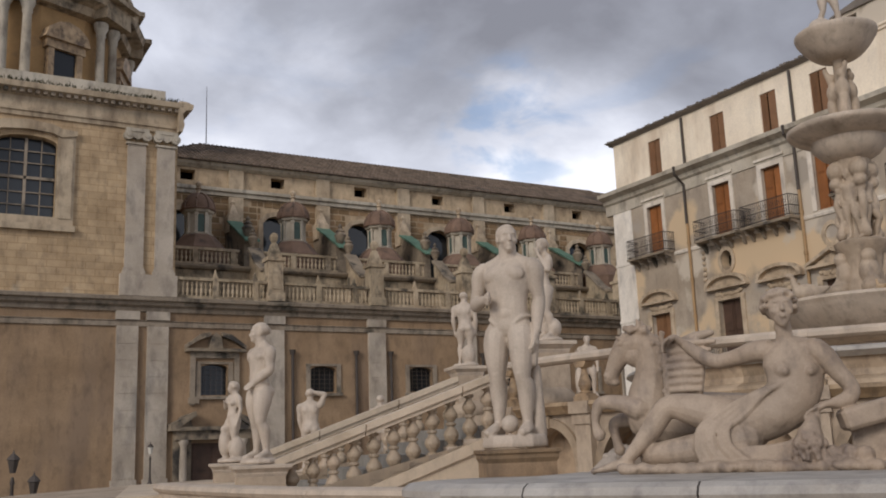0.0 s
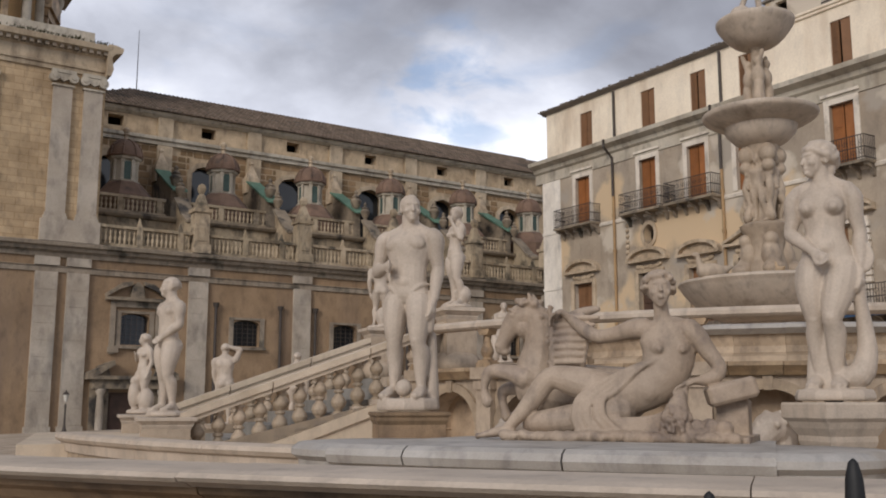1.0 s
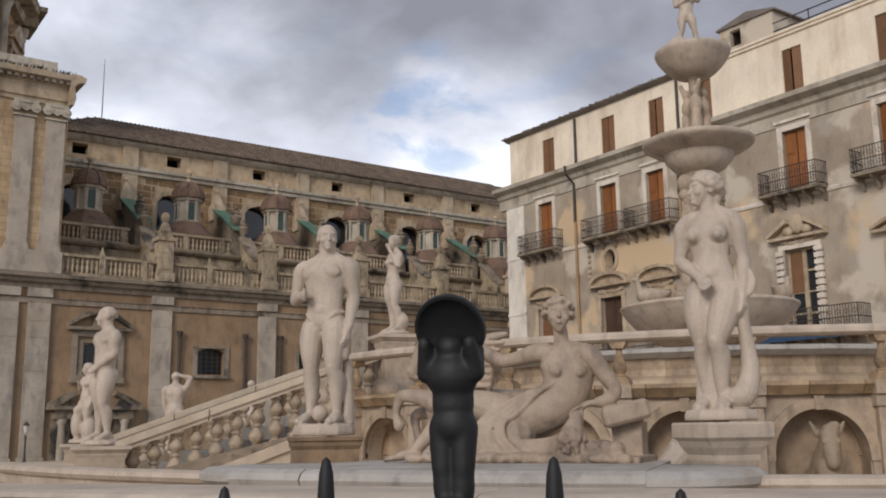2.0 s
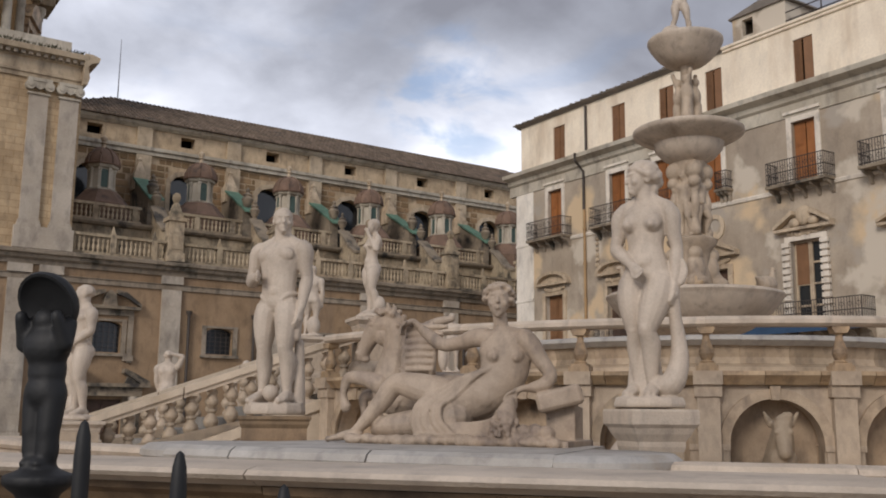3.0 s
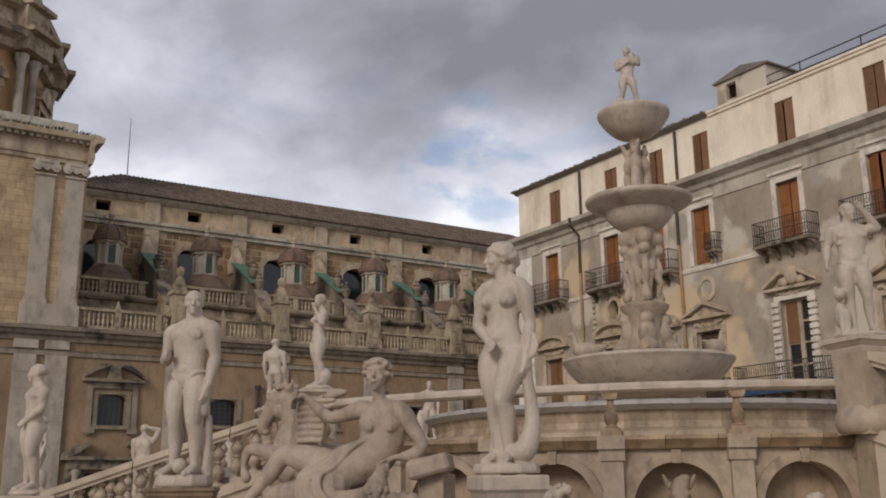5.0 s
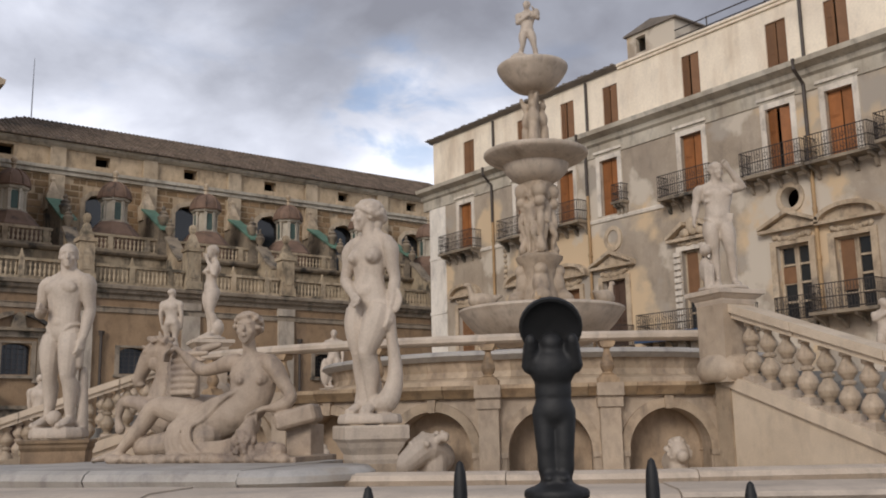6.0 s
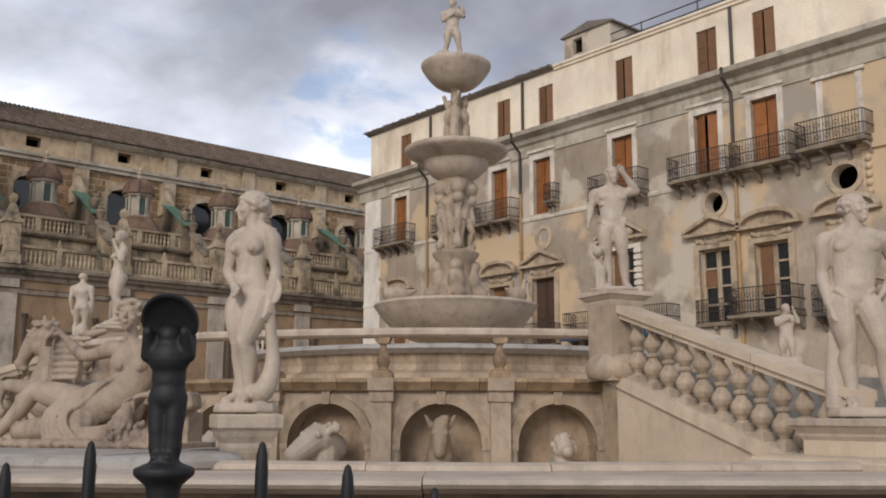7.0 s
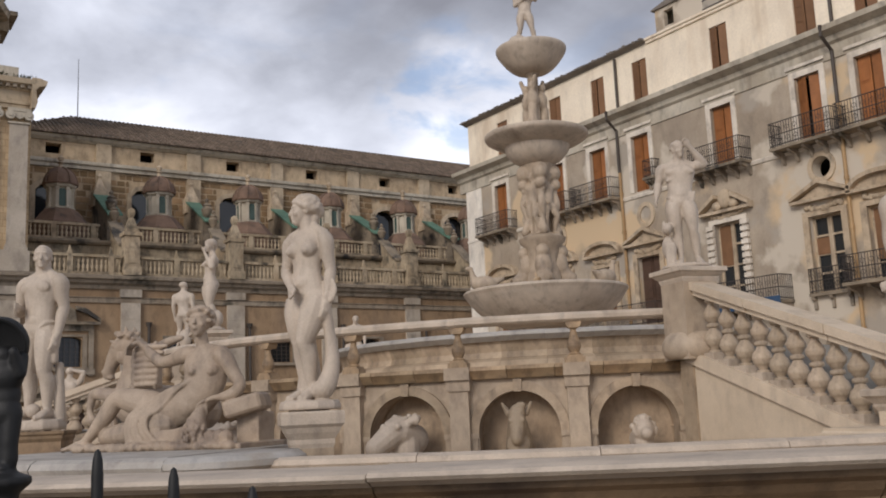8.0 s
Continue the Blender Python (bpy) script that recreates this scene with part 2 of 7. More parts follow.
def patched(name):
    """Old facade: ochre wash over grey cement, in ragged patches, with streaks."""
    m = mat(name, (0.47, 0.392, 0.302), 0.9, 0.2, 0.5, 9, 0.3, stain=(0.37, 0.31, 0.245), stain_scale=0.5, stain_at=0.54, streak=1, grime=0.35)
    nt = m.node_tree
    N, L = nt.nodes, nt.links
    b = N["Principled BSDF"]
    old = b.inputs["Base Color"].links[0].from_socket
    co = N.new("ShaderNodeTexCoord")
    for sc, off, colour, lo in ((0.24, 3.0, (0.60, 0.455, 0.29, 1), 0.53), (0.33, 9.0, (0.38, 0.33, 0.27, 1), 0.56), (0.4, 14.0, (0.56, 0.49, 0.395, 1), 0.55)):
        mp = N.new("ShaderNodeMapping")
        mp.inputs["Location"].default_value = (off, off, off)
        n = N.new("ShaderNodeTexNoise")
        n.inputs["Scale"].default_value, n.inputs["Detail"].default_value = sc, 9.0
        r = N.new("ShaderNodeValToRGB")
        r.color_ramp.elements[0].position, r.color_ramp.elements[1].position = lo, lo + 0.055
        x = N.new("ShaderNodeMixRGB")
        x.inputs["Color2"].default_value = colour
        L.new(co.outputs["Object"], mp.inputs["Vector"])
        L.new(mp.outputs[0], n.inputs["Vector"])
        L.new(n.outputs["Fac"], r.inputs["Fac"])
        L.new(r.outputs[0], x.inputs["Fac"])
        L.new(old, x.inputs["Color1"])
        old = x.outputs[0]
    L.new(old, b.inputs["Base Color"])
    return m


M_PATCH = patched("patched_facade")


def glass_mat(name, tint):
    m = bpy.data.materials.new(name)
    m.use_nodes = True
    b = m.node_tree.nodes["Principled BSDF"]
    b.inputs["Base Color"].default_value = (*tint, 1)
    b.inputs["Roughness"].default_value = 0.08
    b.inputs["Specular IOR Level"].default_value = 0.5
    return m


M_GLASS = glass_mat("window_glass", (0.02, 0.024, 0.028))


# ---- mesh helpers ----
def finish(bm, name, material, smooth=False):
    me = bpy.data.meshes.new(name)
    bmesh.ops.recalc_face_normals(bm, faces=bm.faces)
    bm.to_mesh(me)
    bm.free()
    me.materials.append(material)
    if smooth:
        for p in me.polygons:
            p.use_smooth = True
        me.set_sharp_from_angle(angle=radians(40))
    return me


def part(name, bm, material, parent=None, label="", smooth=False, at=None):
    """One bmesh as one mesh object under a thing or a part."""
    ob = new(name, finish(bm, name, material, smooth))
    if parent:
        ob.parent = parent
    if at is not None:
        ob.matrix_local = at
    if label:
        ob["label"] = label
    return ob


def thing(name, m, label, category, group="", kind=""):
    ob = new(name)
    ob.matrix_world = m
    return tagged(ob, label, category, group, kind)


def solid(name, bm, material, label, category, group="", kind="", m=None, smooth=False):
    ob = new(name, finish(bm, name, material, smooth))
    if m is not None:
        ob.matrix_world = m
    return tagged(ob, label, category, group, kind)


def box(bm, x0, x1, y0, y1, z0, z1):
    v = [bm.verts.new(p) for p in ((x0, y0, z0), (x1, y0, z0), (x1, y1, z0), (x0, y1, z0), (x0, y0, z1), (x1, y0, z1), (x1, y1, z1), (x0, y1, z1))]
    for f in ((0, 3, 2, 1), (4, 5, 6, 7), (0, 1, 5, 4), (1, 2, 6, 5), (2, 3, 7, 6), (3, 0, 4, 7)):
        bm.faces.new([v[i] for i in f])


def extrude_poly(bm, pts, a, b, put):
    """A closed outline pts (u, v), drawn out from a to b; put(u, v, w) gives the place."""
    lo = [bm.verts.new(put(u, v, a)) for u, v in pts]
    hi = [bm.verts.new(put(u, v, b)) for u, v in pts]
    bm.faces.new(lo)
    bm.faces.new(hi[::-1])
    n = len(pts)
    for i in range(n):
        bm.faces.new((lo[i], hi[i], hi[(i + 1) % n], lo[(i + 1) % n]))


def along_x(bm, prof, x0, x1):
    """A moulding with the outline prof of (y, z), running from x0 to x1."""
    extrude_poly(bm, prof, x0, x1, lambda u, v, w: (w, u, v))


def upright(bm, prof, y0, y1):
    """An outline of (x, z), drawn out from y0 to y1."""
    extrude_poly(bm, prof, y0, y1, lambda u, v, w: (u, w, v))


def lathe(bm, prof, segs=16, at=(0, 0, 0), turn=360.0, start=0.0, close=True):
    """Turn the outline prof of (r, z) about the upright axis through at."""
    rings = []
    full = abs(turn - 360.0) < 1e-6
    n = segs if full else segs + 1
    for k in range(n):
        a = radians(start + turn * k / segs)
        rings.append([bm.verts.new((at[0] + r * math.cos(a), at[1] + r * math.sin(a), at[2] + z)) for r, z in prof])
    for k in range(segs):
        p, q = rings[k], rings[(k + 1) % n]
        for i in range(len(prof) - 1):
            bm.faces.new((p[i], q[i], q[i + 1], p[i + 1]))
    if close and full:
        bm.faces.new([r[0] for r in rings][::-1])
        bm.faces.new([r[-1] for r in rings])
    if not full:
        bm.faces.new(rings[0])
        bm.faces.new(rings[-1][::-1])
    return rings


def arc_solid(bm, prof, a0, a1, segs):
    """A closed outline prof of (r, z), swept round the origin from a0 to a1 degrees."""
    rings = []
    for k in range(segs + 1):
        a = radians(a0 + (a1 - a0) * k / segs)
        rings.append([bm.verts.new((r * math.cos(a), r * math.sin(a), z)) for r, z in prof])
    n = len(prof)
    for p, q in zip(rings, rings[1:]):
        for i in range(n):
            j = (i + 1) % n
            bm.faces.new((p[i], q[i], q[j], p[j]))
    bm.faces.new(rings[0])
    bm.faces.new(rings[-1][::-1])


def tube(bm, pts, r, segs=8):
    """A round bar through pts."""
    rings = []
    pts = [Vector(p) for p in pts]
    for i, p in enumerate(pts):
        d = (pts[min(i + 1, len(pts) - 1)] - pts[max(i - 1, 0)]).normalized()
        ref = Vector((0, 0, 1)) if abs(d.z) < 0.9 else Vector((1, 0, 0))
        s = d.cross(ref).normalized()
        t = d.cross(s)
        rad = r[i] if isinstance(r, (list, tuple)) else r
        rings.append([bm.verts.new(p + rad * (math.cos(2 * math.pi * k / segs) * s + math.sin(2 * math.pi * k / segs) * t)) for k in range(segs)])
    for p, q in zip(rings, rings[1:]):
        for k in range(segs):
            bm.faces.new((p[k], p[(k + 1) % segs], q[(k + 1) % segs], q[k]))
    bm.faces.new(rings[0][::-1])
    bm.faces.new(rings[-1])


def blob(bm, c, r, turn=(0, 0, 0), seg=14):
    """An ellipsoid with radii r."""
    rr = r if isinstance(r, (tuple, list)) else (r, r, r)
    m = Matrix.Translation(c) @ Euler([radians(a) for a in turn]).to_matrix().to_4x4() @ Matrix.Diagonal((*rr, 1))
    nv = seg * 2 // 3
    top, bot = bm.verts.new(m @ Vector((0, 0, 1))), bm.verts.new(m @ Vector((0, 0, -1)))
    rings = []
    for j in range(1, nv):
        p = math.pi * j / nv
        sp, cp = math.sin(p), math.cos(p)
        rings.append([bm.verts.new(m @ Vector((sp * math.cos(2 * math.pi * i / seg), sp * math.sin(2 * math.pi * i / seg), cp))) for i in range(seg)])
    for i in range(seg):
        k = (i + 1) % seg
        bm.faces.new((top, rings[0][i], rings[0][k]))
        bm.faces.new((bot, rings[-1][k], rings[-1][i]))
        for a, b in zip(rings, rings[1:]):
            bm.faces.new((a[i], b[i], b[k], a[k]))


def limb(bm, a, b, ra, rb, bulge=0.0):
    """A limb from a to b, rounded at both ends."""
    a, b = Vector(a), Vector(b)
    k = 7
    pts, rad = [], []
    for i in range(k):
        f = i / (k - 1)
        pts.append(a.lerp(b, f))
        rad.append(ra + (rb - ra) * f + bulge * math.sin(math.pi * min(1.0, f * 1.35)))
    tube(bm, pts, rad, 12)
    blob(bm, a, ra, seg=12)
    blob(bm, b, rb, seg=12)


def wall_holes(bm, u0, u1, z0, z1, thick, holes, y0=0.0):
    """A wall in the xz plane, its front at y0, with openings (ua, ub, za, zb) cut through it."""
    us = sorted({u0, u1, *[h[0] for h in holes], *[h[1] for h in holes]})
    zs = sorted({z0, z1, *[h[2] for h in holes], *[h[3] for h in holes]})
    us = [u for u in us if u0 <= u <= u1]
    zs = [z for z in zs if z0 <= z <= z1]

    def open_at(i, j):
        if not (0 <= i < len(us) - 1 and 0 <= j < len(zs) - 1):
            return True
        u, z = (us[i] + us[i + 1]) / 2, (zs[j] + zs[j + 1]) / 2
        return any(h[0] < u < h[1] and h[2] < z < h[3] for h in holes)

    cache = {}

    def V(i, j, back):
        key = (i, j, back)
        if key not in cache:
            cache[key] = bm.verts.new((us[i], y0 + (thick if back else 0), zs[j]))
        return cache[key]

    for i in range(len(us) - 1):
        for j in range(len(zs) - 1):
            if open_at(i, j):
                continue
            bm.faces.new((V(i, j, 0), V(i + 1, j, 0), V(i + 1, j + 1, 0), V(i, j + 1, 0)))
            bm.faces.new((V(i, j, 1), V(i, j + 1, 1), V(i + 1, j + 1, 1), V(i + 1, j, 1)))
            for di, dj, a, b in ((-1, 0, (i, j), (i, j + 1)), (1, 0, (i + 1, j), (i + 1, j + 1)), (0, -1, (i, j), (i + 1, j)), (0, 1, (i, j + 1), (i + 1, j + 1))):
                if open_at(i + di, j + dj):
                    bm.faces.new((V(*a, 0), V(*b, 0), V(*b, 1), V(*a, 1)))


def arch_fill(bm, ua, ub, za, zb, y0, y1, rise=None, segs=12):
    """What is left of the opening (ua, ub, za, zb) above an arch of that rise."""
    half = (ub - ua) / 2
    rise = half if rise is None else rise
    c = (ua + ub) / 2
    z_spring = zb - rise
    pts = [(c - half * math.cos(math.pi * k / segs), z_spring + rise * math.sin(math.pi * k / segs)) for k in range(segs + 1)]
    for left in (True, False):
        side = pts[:segs // 2 + 1] if left else pts[segs // 2:]
        corner = (ua, zb) if left else (ub, zb)
        upright(bm, ([*side, corner] if left else [*side, corner]), y0, y1)


def ring_fill(bm, c, z, r, half, y0, y1, segs=24, rz=None):
    """A square panel with a round hole in it."""
    rz = rz or r
    for k in range(segs):
        a, b = 2 * math.pi * k / segs, 2 * math.pi * (k + 1) / segs

        def sq(t):
            m = max(abs(math.cos(t)), abs(math.sin(t)))
            return (c + half * math.cos(t) / m, z + half * math.sin(t) / m)

        upright(bm, [(c + r * math.cos(a), z + rz * math.sin(a)), (c + r * math.cos(b), z + rz * math.sin(b)), sq(b), sq(a)], y0, y1)


def polar(r, deg, z=0.0):
    return Vector((CX + r * math.cos(radians(deg)), CY + r * math.sin(radians(deg)), z))


CX, CY = 12.05, 12.65

# ---- ground ----
bm = bmesh.new()
lathe(bm, [(0.0, -0.02), (30, -0.02), (120, -0.02), (2500, -0.02)], 48, (CX, CY, 0), close=False)
solid("ground", bm, M_GROUND, "grey stone paving of the square", "ground", kind="structure")

# ---- church ----
church = thing("church", pose(0, 50, 0), "long baroque church with brown plaster walls and a balustraded terrace", "church")
BAYS = [13.35 + 6.06 * i for i in range(6)]
# lower wall
holes = [(9.4, 10.85, 4.55, 6.15), (8.95, 11.1, 0.0, 2.15)] + [(b + 2.05, b + 3.6, 4.68, 6.1) for b in BAYS]
bm = bmesh.new()
wall_holes(bm, -40, 52, 0, 8.95, 0.7, holes)
for h in holes[2:]:
    arch_fill(bm, *h, 0.0, 0.7, rise=0.28)
arch_fill(bm, 9.4, 10.85, 4.55, 6.15, 0.0, 0.7, rise=0.25)
part("lower_wall", bm, M_PLASTER, church, "brown plastered lower wall")
# dark sheet behind the lower openings, room shade put into its colour
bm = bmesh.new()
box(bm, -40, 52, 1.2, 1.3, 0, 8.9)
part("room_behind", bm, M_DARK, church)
# main cornice between the storeys
bm = bmesh.new()
along_x(bm, [(0.0, 8.75), (-0.12, 8.75), (-0.16, 8.95), (-0.38, 9.05), (-0.42, 9.2), (-0.62, 9.26), (-0.66, 9.42), (-0.2, 9.52), (0.6, 9.52), (0.6, 8.75)], -40, 52)
part("cornice", bm, M_CORNICE, church, "blackened moulded stone cornice")
bm = bmesh.new()
along_x(bm, [(0.0, 8.0), (-0.09, 8.0), (-0.09, 8.22), (-0.14, 8.28), (0.0, 8.32)], -40, 52)
part("string_course", bm, M_CORNICE, church)
# giant pilasters of the lower wall
for x0, x1 in [(5.15, 6.2), (6.65, 7.7)] + [(b - 0.52, b + 0.52) for b in BAYS] + [(-9.5, -8.4), (-8.0, -6.9)]:
    bm = bmesh.new()
    box(bm, x0, x1, -0.16, 0.0, 0.0, 8.0)
    box(bm, x0 - 0.06, x1 + 0.06, -0.2, 0.0, 8.32, 8.75)
    box(bm, x0 - 0.08, x1 + 0.08, -0.22, 0.0, 0.0, 0.5)
    shaft_of = part("pilaster", bm, M_GREYST, church, "grey stone pilaster")
    for k in range(9):
        bm = bmesh.new()
        box(bm, x0 - 0.004, x1 + 0.004, -0.18, -0.15, 0.56 + k * 0.82, 1.36 + k * 0.82)
        part("block", bm, M_GREYST, shaft_of)


def church_window(x0, x1, z0, z1, grand):
    w = new("window")
    w.parent = church
    fr = bmesh.new()
    t = 0.24
    box(fr, x0 - t, x0, -0.08, 0.06, z0 - 0.05, z1 + 0.12)
    box(fr, x1, x1 + t, -0.08, 0.06, z0 - 0.05, z1 + 0.12)
    box(fr, x0, x1, -0.08, 0.06, z1, z1 + 0.12)
    box(fr, x0 - t - 0.06, x1 + t + 0.06, -0.2, 0.05, z0 - 0.2, z0 - 0.05)
    if grand:
        box(fr, x0 - 0.55, x0 - 0.3, -0.16, 0.02, z0 - 0.5, z1 + 0.6)
        box(fr, x1 + 0.3, x1 + 0.55, -0.16, 0.02, z0 - 0.5, z1 + 0.6)
        box(fr, x0 - 0.62, x0 - 0.1, -0.22, 0.02, z0 - 0.42, z0 - 0.12)
        box(fr, x1 + 0.1, x1 + 0.62, -0.22, 0.02, z0 - 0.42, z0 - 0.12)
        box(fr, x0 - 0.5, x1 + 0.5, -0.14, 0.02, z1 + 0.3, z1 + 0.62)
    part("frame", fr, M_CORNICE, w, "moulded grey stone surround")
    if grand:
        pd = bmesh.new()
        c = (x0 + x1) / 2
        box(pd, x0 - 0.85, x1 + 0.85, -0.42, 0.02, z1 + 0.62, z1 + 0.78)
        for s in (-1, 1):
            upright(pd, [(c + s * 1.58, z1 + 0.78), (c + s * 1.58, z1 + 0.95), (c + s * 1.2, z1 + 1.22), (c + s * 0.8, z1 + 1.52), (c + s * 0.3, z1 + 1.62), (c + s * 0.3, z1 + 1.42), (c + s * 0.9, z1 + 1.2)], -0.4, 0.02)
        upright(pd, [(c - 0.36, z1 + 0.78), (c + 0.36, z1 + 0.78), (c + 0.26, z1 + 1.4), (c, z1 + 1.6), (c - 0.26, z1 + 1.4)], -0.34, 0.02)
        part("pediment", pd, M_DARKST, w, "broken curved pediment, blackened by weather")
    gl = bmesh.new()
    box(gl, x0, x1, 0.42, 0.44, z0, z1)
    part("pane", gl, M_GLASS, w)
    gr = bmesh.new()
    n = 5
    for k in range(1, n):
        box(gr, x0 + (x1 - x0) * k / n - 0.011, x0 + (x1 - x0) * k / n + 0.011, 0.2, 0.23, z0, z1)
    for k in range(1, 6):
        box(gr, x0, x1, 0.205, 0.225, z0 + (z1 - z0) * k / 6 - 0.009, z0 + (z1 - z0) * k / 6 + 0.009)
    part("grille", gr, M_PIPE, w)


church_window(9.4, 10.85, 4.55, 6.15, True)
for b in BAYS:
    church_window(b + 2.05, b + 3.6, 4.68, 6.1, False)
for x in (14.35, 18.1, 20.25, 26.4, 32.5):
    bm = bmesh.new()
    tube(bm, [(x, -0.14, 0.0), (x, -0.14, 6.75)], 0.085, 8)
    tube(bm, [(x, -0.14, 6.7), (x, -0.14, 6.95)], [0.13, 0.19], 8)
    part("drainpipe", bm, M_PIPE, church, "dark cast drainpipe")
# side portal
portal = new("portal")
portal.parent = church
for s in (8.5, 11.55):
    bm = bmesh.new()
    lathe(bm, [(0.24, 0), (0.24, 0.2), (0.19, 0.26), (0.2, 1.0), (0.165, 2.0), (0.19, 2.06), (0.25, 2.2), (0.25, 2.32)], 14, (s, -0.35, 0))
    part("column", bm, M_GREYST, portal, smooth=True)
bm = bmesh.new()
box(bm, 8.05, 8.95, -0.14, 0.0, 0, 2.9)
box(bm, 11.1, 12.0, -0.14, 0.0, 0, 2.9)
box(bm, 8.1, 11.95, -0.55, -0.02, 2.32, 2.78)
part("entablature", bm, M_DARKST, portal)
bm = bmesh.new()
box(bm, 7.75, 12.3, -0.8, 0.0, 2.78, 2.96)
for s in (-1, 1):
    upright(bm, [(10.02 + s * 2.25, 2.96), (10.02 + s * 2.25, 3.1), (10.02 + s * 1.0, 3.72), (10.02 + s * 0.95, 3.5), (10.02 + s * 1.8, 2.96)], -0.75, 0.0)
    upright(bm, [(10.02 + s * 1.75, 2.96), (10.02 + s * 1.75, 3.42), (10.02 + s * 1.3, 3.62), (10.02 + s * 1.1, 2.96)], -0.5, -0.1)
part("broken_pediment", bm, M_DARKST, portal)
bm = bmesh.new()
box(bm, 8.95, 11.1, 0.25, 0.32, 0, 2.15)
for u in (9.05, 10.06):
    for z in (0.15, 0.82, 1.5):
        box(bm, u + 0.06, u + 0.92, 0.2, 0.25, z, z + 0.56)
part("door", bm, M_DOORD, portal, "dark panelled wooden door")

# tall block with the big window
bm = bmesh.new()
wall_holes(bm, -40, 8.0, 9.52, 18.6, 0.8, [(-0.75, 2.05, 13.25, 17.35)])
arch_fill(bm, -0.75, 2.05, 13.25, 17.35, 0.0, 0.8, rise=0.4)
box(bm, 7.2, 8.0, 0.8, 12.0, 9.52, 18.6)
part("upper_wall", bm, M_TUFA, church, "wall of worn yellow tufa blocks")
bm = bmesh.new()
along_x(bm, [(0.02, 18.3), (-0.1, 18.3), (-0.12, 18.5), (-0.2, 18.55), (-0.2, 18.68), (-0.1, 18.72), (-0.1, 19.3), (-0.22, 19.36), (-0.26, 19.5), (-0.62, 19.6), (-0.68, 19.86), (-0.3, 19.98), (0.8, 19.98), (0.8, 18.3)], -40, 8.05)
extrude_poly(bm, [(7.9, 18.3), (8.1, 18.3), (8.2, 18.68), (8.1, 19.3), (8.26, 19.5), (8.62, 19.6), (8.68, 19.86), (8.3, 19.98), (7.9, 19.98)], -0.62, 12.0, lambda u, v, w: (u, w, v))
part("entablature", bm, M_NAVEP, church, "heavy stone entablature with grass in its joints")
for k in range(30):
    x = 7.7 - k * 0.36
    bm = bmesh.new()
    box(bm, x, x + 0.2, -0.5, -0.2, 19.38, 19.56)
    part("dentil", bm, M_CORNICE, church)
bm = bmesh.new()
box(bm, -40, 7.3, -0.05, 0.4, 19.98, 20.62)
part("parapet", bm, M_PALEST, church)
bm = bmesh.new()
for k in range(60):
    x = random.uniform(-3, 8.3)
    for j in range(7):
        a = Vector((x + random.uniform(-0.2, 0.2), random.uniform(-0.6, -0.3), 19.96))
        tip = a + Vector((random.uniform(-0.12, 0.12), random.uniform(-0.1, 0.1), random.uniform(0.06, 0.24)))
        v = [bm.verts.new(a + Vector((-0.03, 0, 0))), bm.verts.new(a + Vector((0.03, 0.02, 0))), bm.verts.new(tip)]
        bm.faces.new(v)
M_WEED = mat("dry_weeds", (0.075, 0.07, 0.035), 0.9, 0.3, 3, 20, 0.0)
wd = part("weed", bm, M_WEED, church, "dry weeds on the ledge")
wd["kind"] = "stuff"
for x0, x1 in ((5.42, 6.35), (6.92, 7.85), (-9.3, -8.4), (-7.9, -7.0)):
    bm = bmesh.new()
    box(bm, x0, x1, -0.15, 0.0, 10.95, 17.45)
    box(bm, x0 - 0.1, x1 + 0.1, -0.24, 0.0, 10.62, 10.8)
    box(bm, x0 - 0.05, x1 + 0.05, -0.2, 0.0, 10.8, 10.95)
    p = part("pilaster", bm, M_GREYST, church, "grey stone pilaster with a scrolled capital")
    bm = bmesh.new()
    box(bm, x0 - 0.08, x1 + 0.08, -0.24, 0.0, 17.45, 17.55)
    box(bm, x0 - 0.12, x1 + 0.12, -0.3, 0.0, 18.12, 18.3)
    for s in (x0, x1):
        m = [(s + 0.24 * math.cos(a), 17.9 + 0.24 * math.sin(a)) for a in [2 * math.pi * k / 14 for k in range(14)]]
        upright(bm, m, -0.32, 0.0)
        upright(bm, [(s + 0.1 * math.cos(a), 17.9 + 0.1 * math.sin(a)) for a in [2 * math.pi * k / 10 for k in range(10)]], -0.37, -0.3)
    upright(bm, [(x0, 18.0), (x0 + 0.2, 17.85), ((x0 + x1) / 2, 17.7), (x1 - 0.2, 17.85), (x1, 18.0), (x1, 18.12), (x0, 18.12)], -0.26, 0.0)
    part("capital", bm, M_PALEST, p)
bm = bmesh.new()
box(bm, 5.2, 8.06, -0.3, 0.0, 9.52, 10.62)
part("plinth", bm, M_GREYST, church)
big = new("window")
big.parent = church
bm = bmesh.new()
for x0, x1 in ((-1.6, -0.75), (2.05, 2.9)):
    box(bm, x0, x1, -0.12, 0.1, 12.75, 17.6)
    box(bm, x0 + 0.12, x1 - 0.12, -0.17, -0.1, 13.2, 17.3)
upright(bm, [(-0.9, 17.35), (-0.5, 17.52), (0.65, 17.62), (1.8, 17.52), (2.2, 17.35), (2.95, 17.5), (2.95, 17.75), (2.2, 17.8), (1.8, 17.98), (0.65, 18.1), (-0.5, 17.98), (-0.9, 17.8), (-1.65, 17.75), (-1.65, 17.5)], -0.22, 0.05)
box(bm, -1.7, 3.0, -0.25, 0.1, 12.55, 12.85)
box(bm, -0.75, 2.05, -0.12, 0.1, 12.85, 13.25)
part("frame", bm, M_NAVEP, big, "pale stone window surround")
bm = bmesh.new()
box(bm, -0.75, 2.05, 0.5, 0.52, 13.25, 17.3)
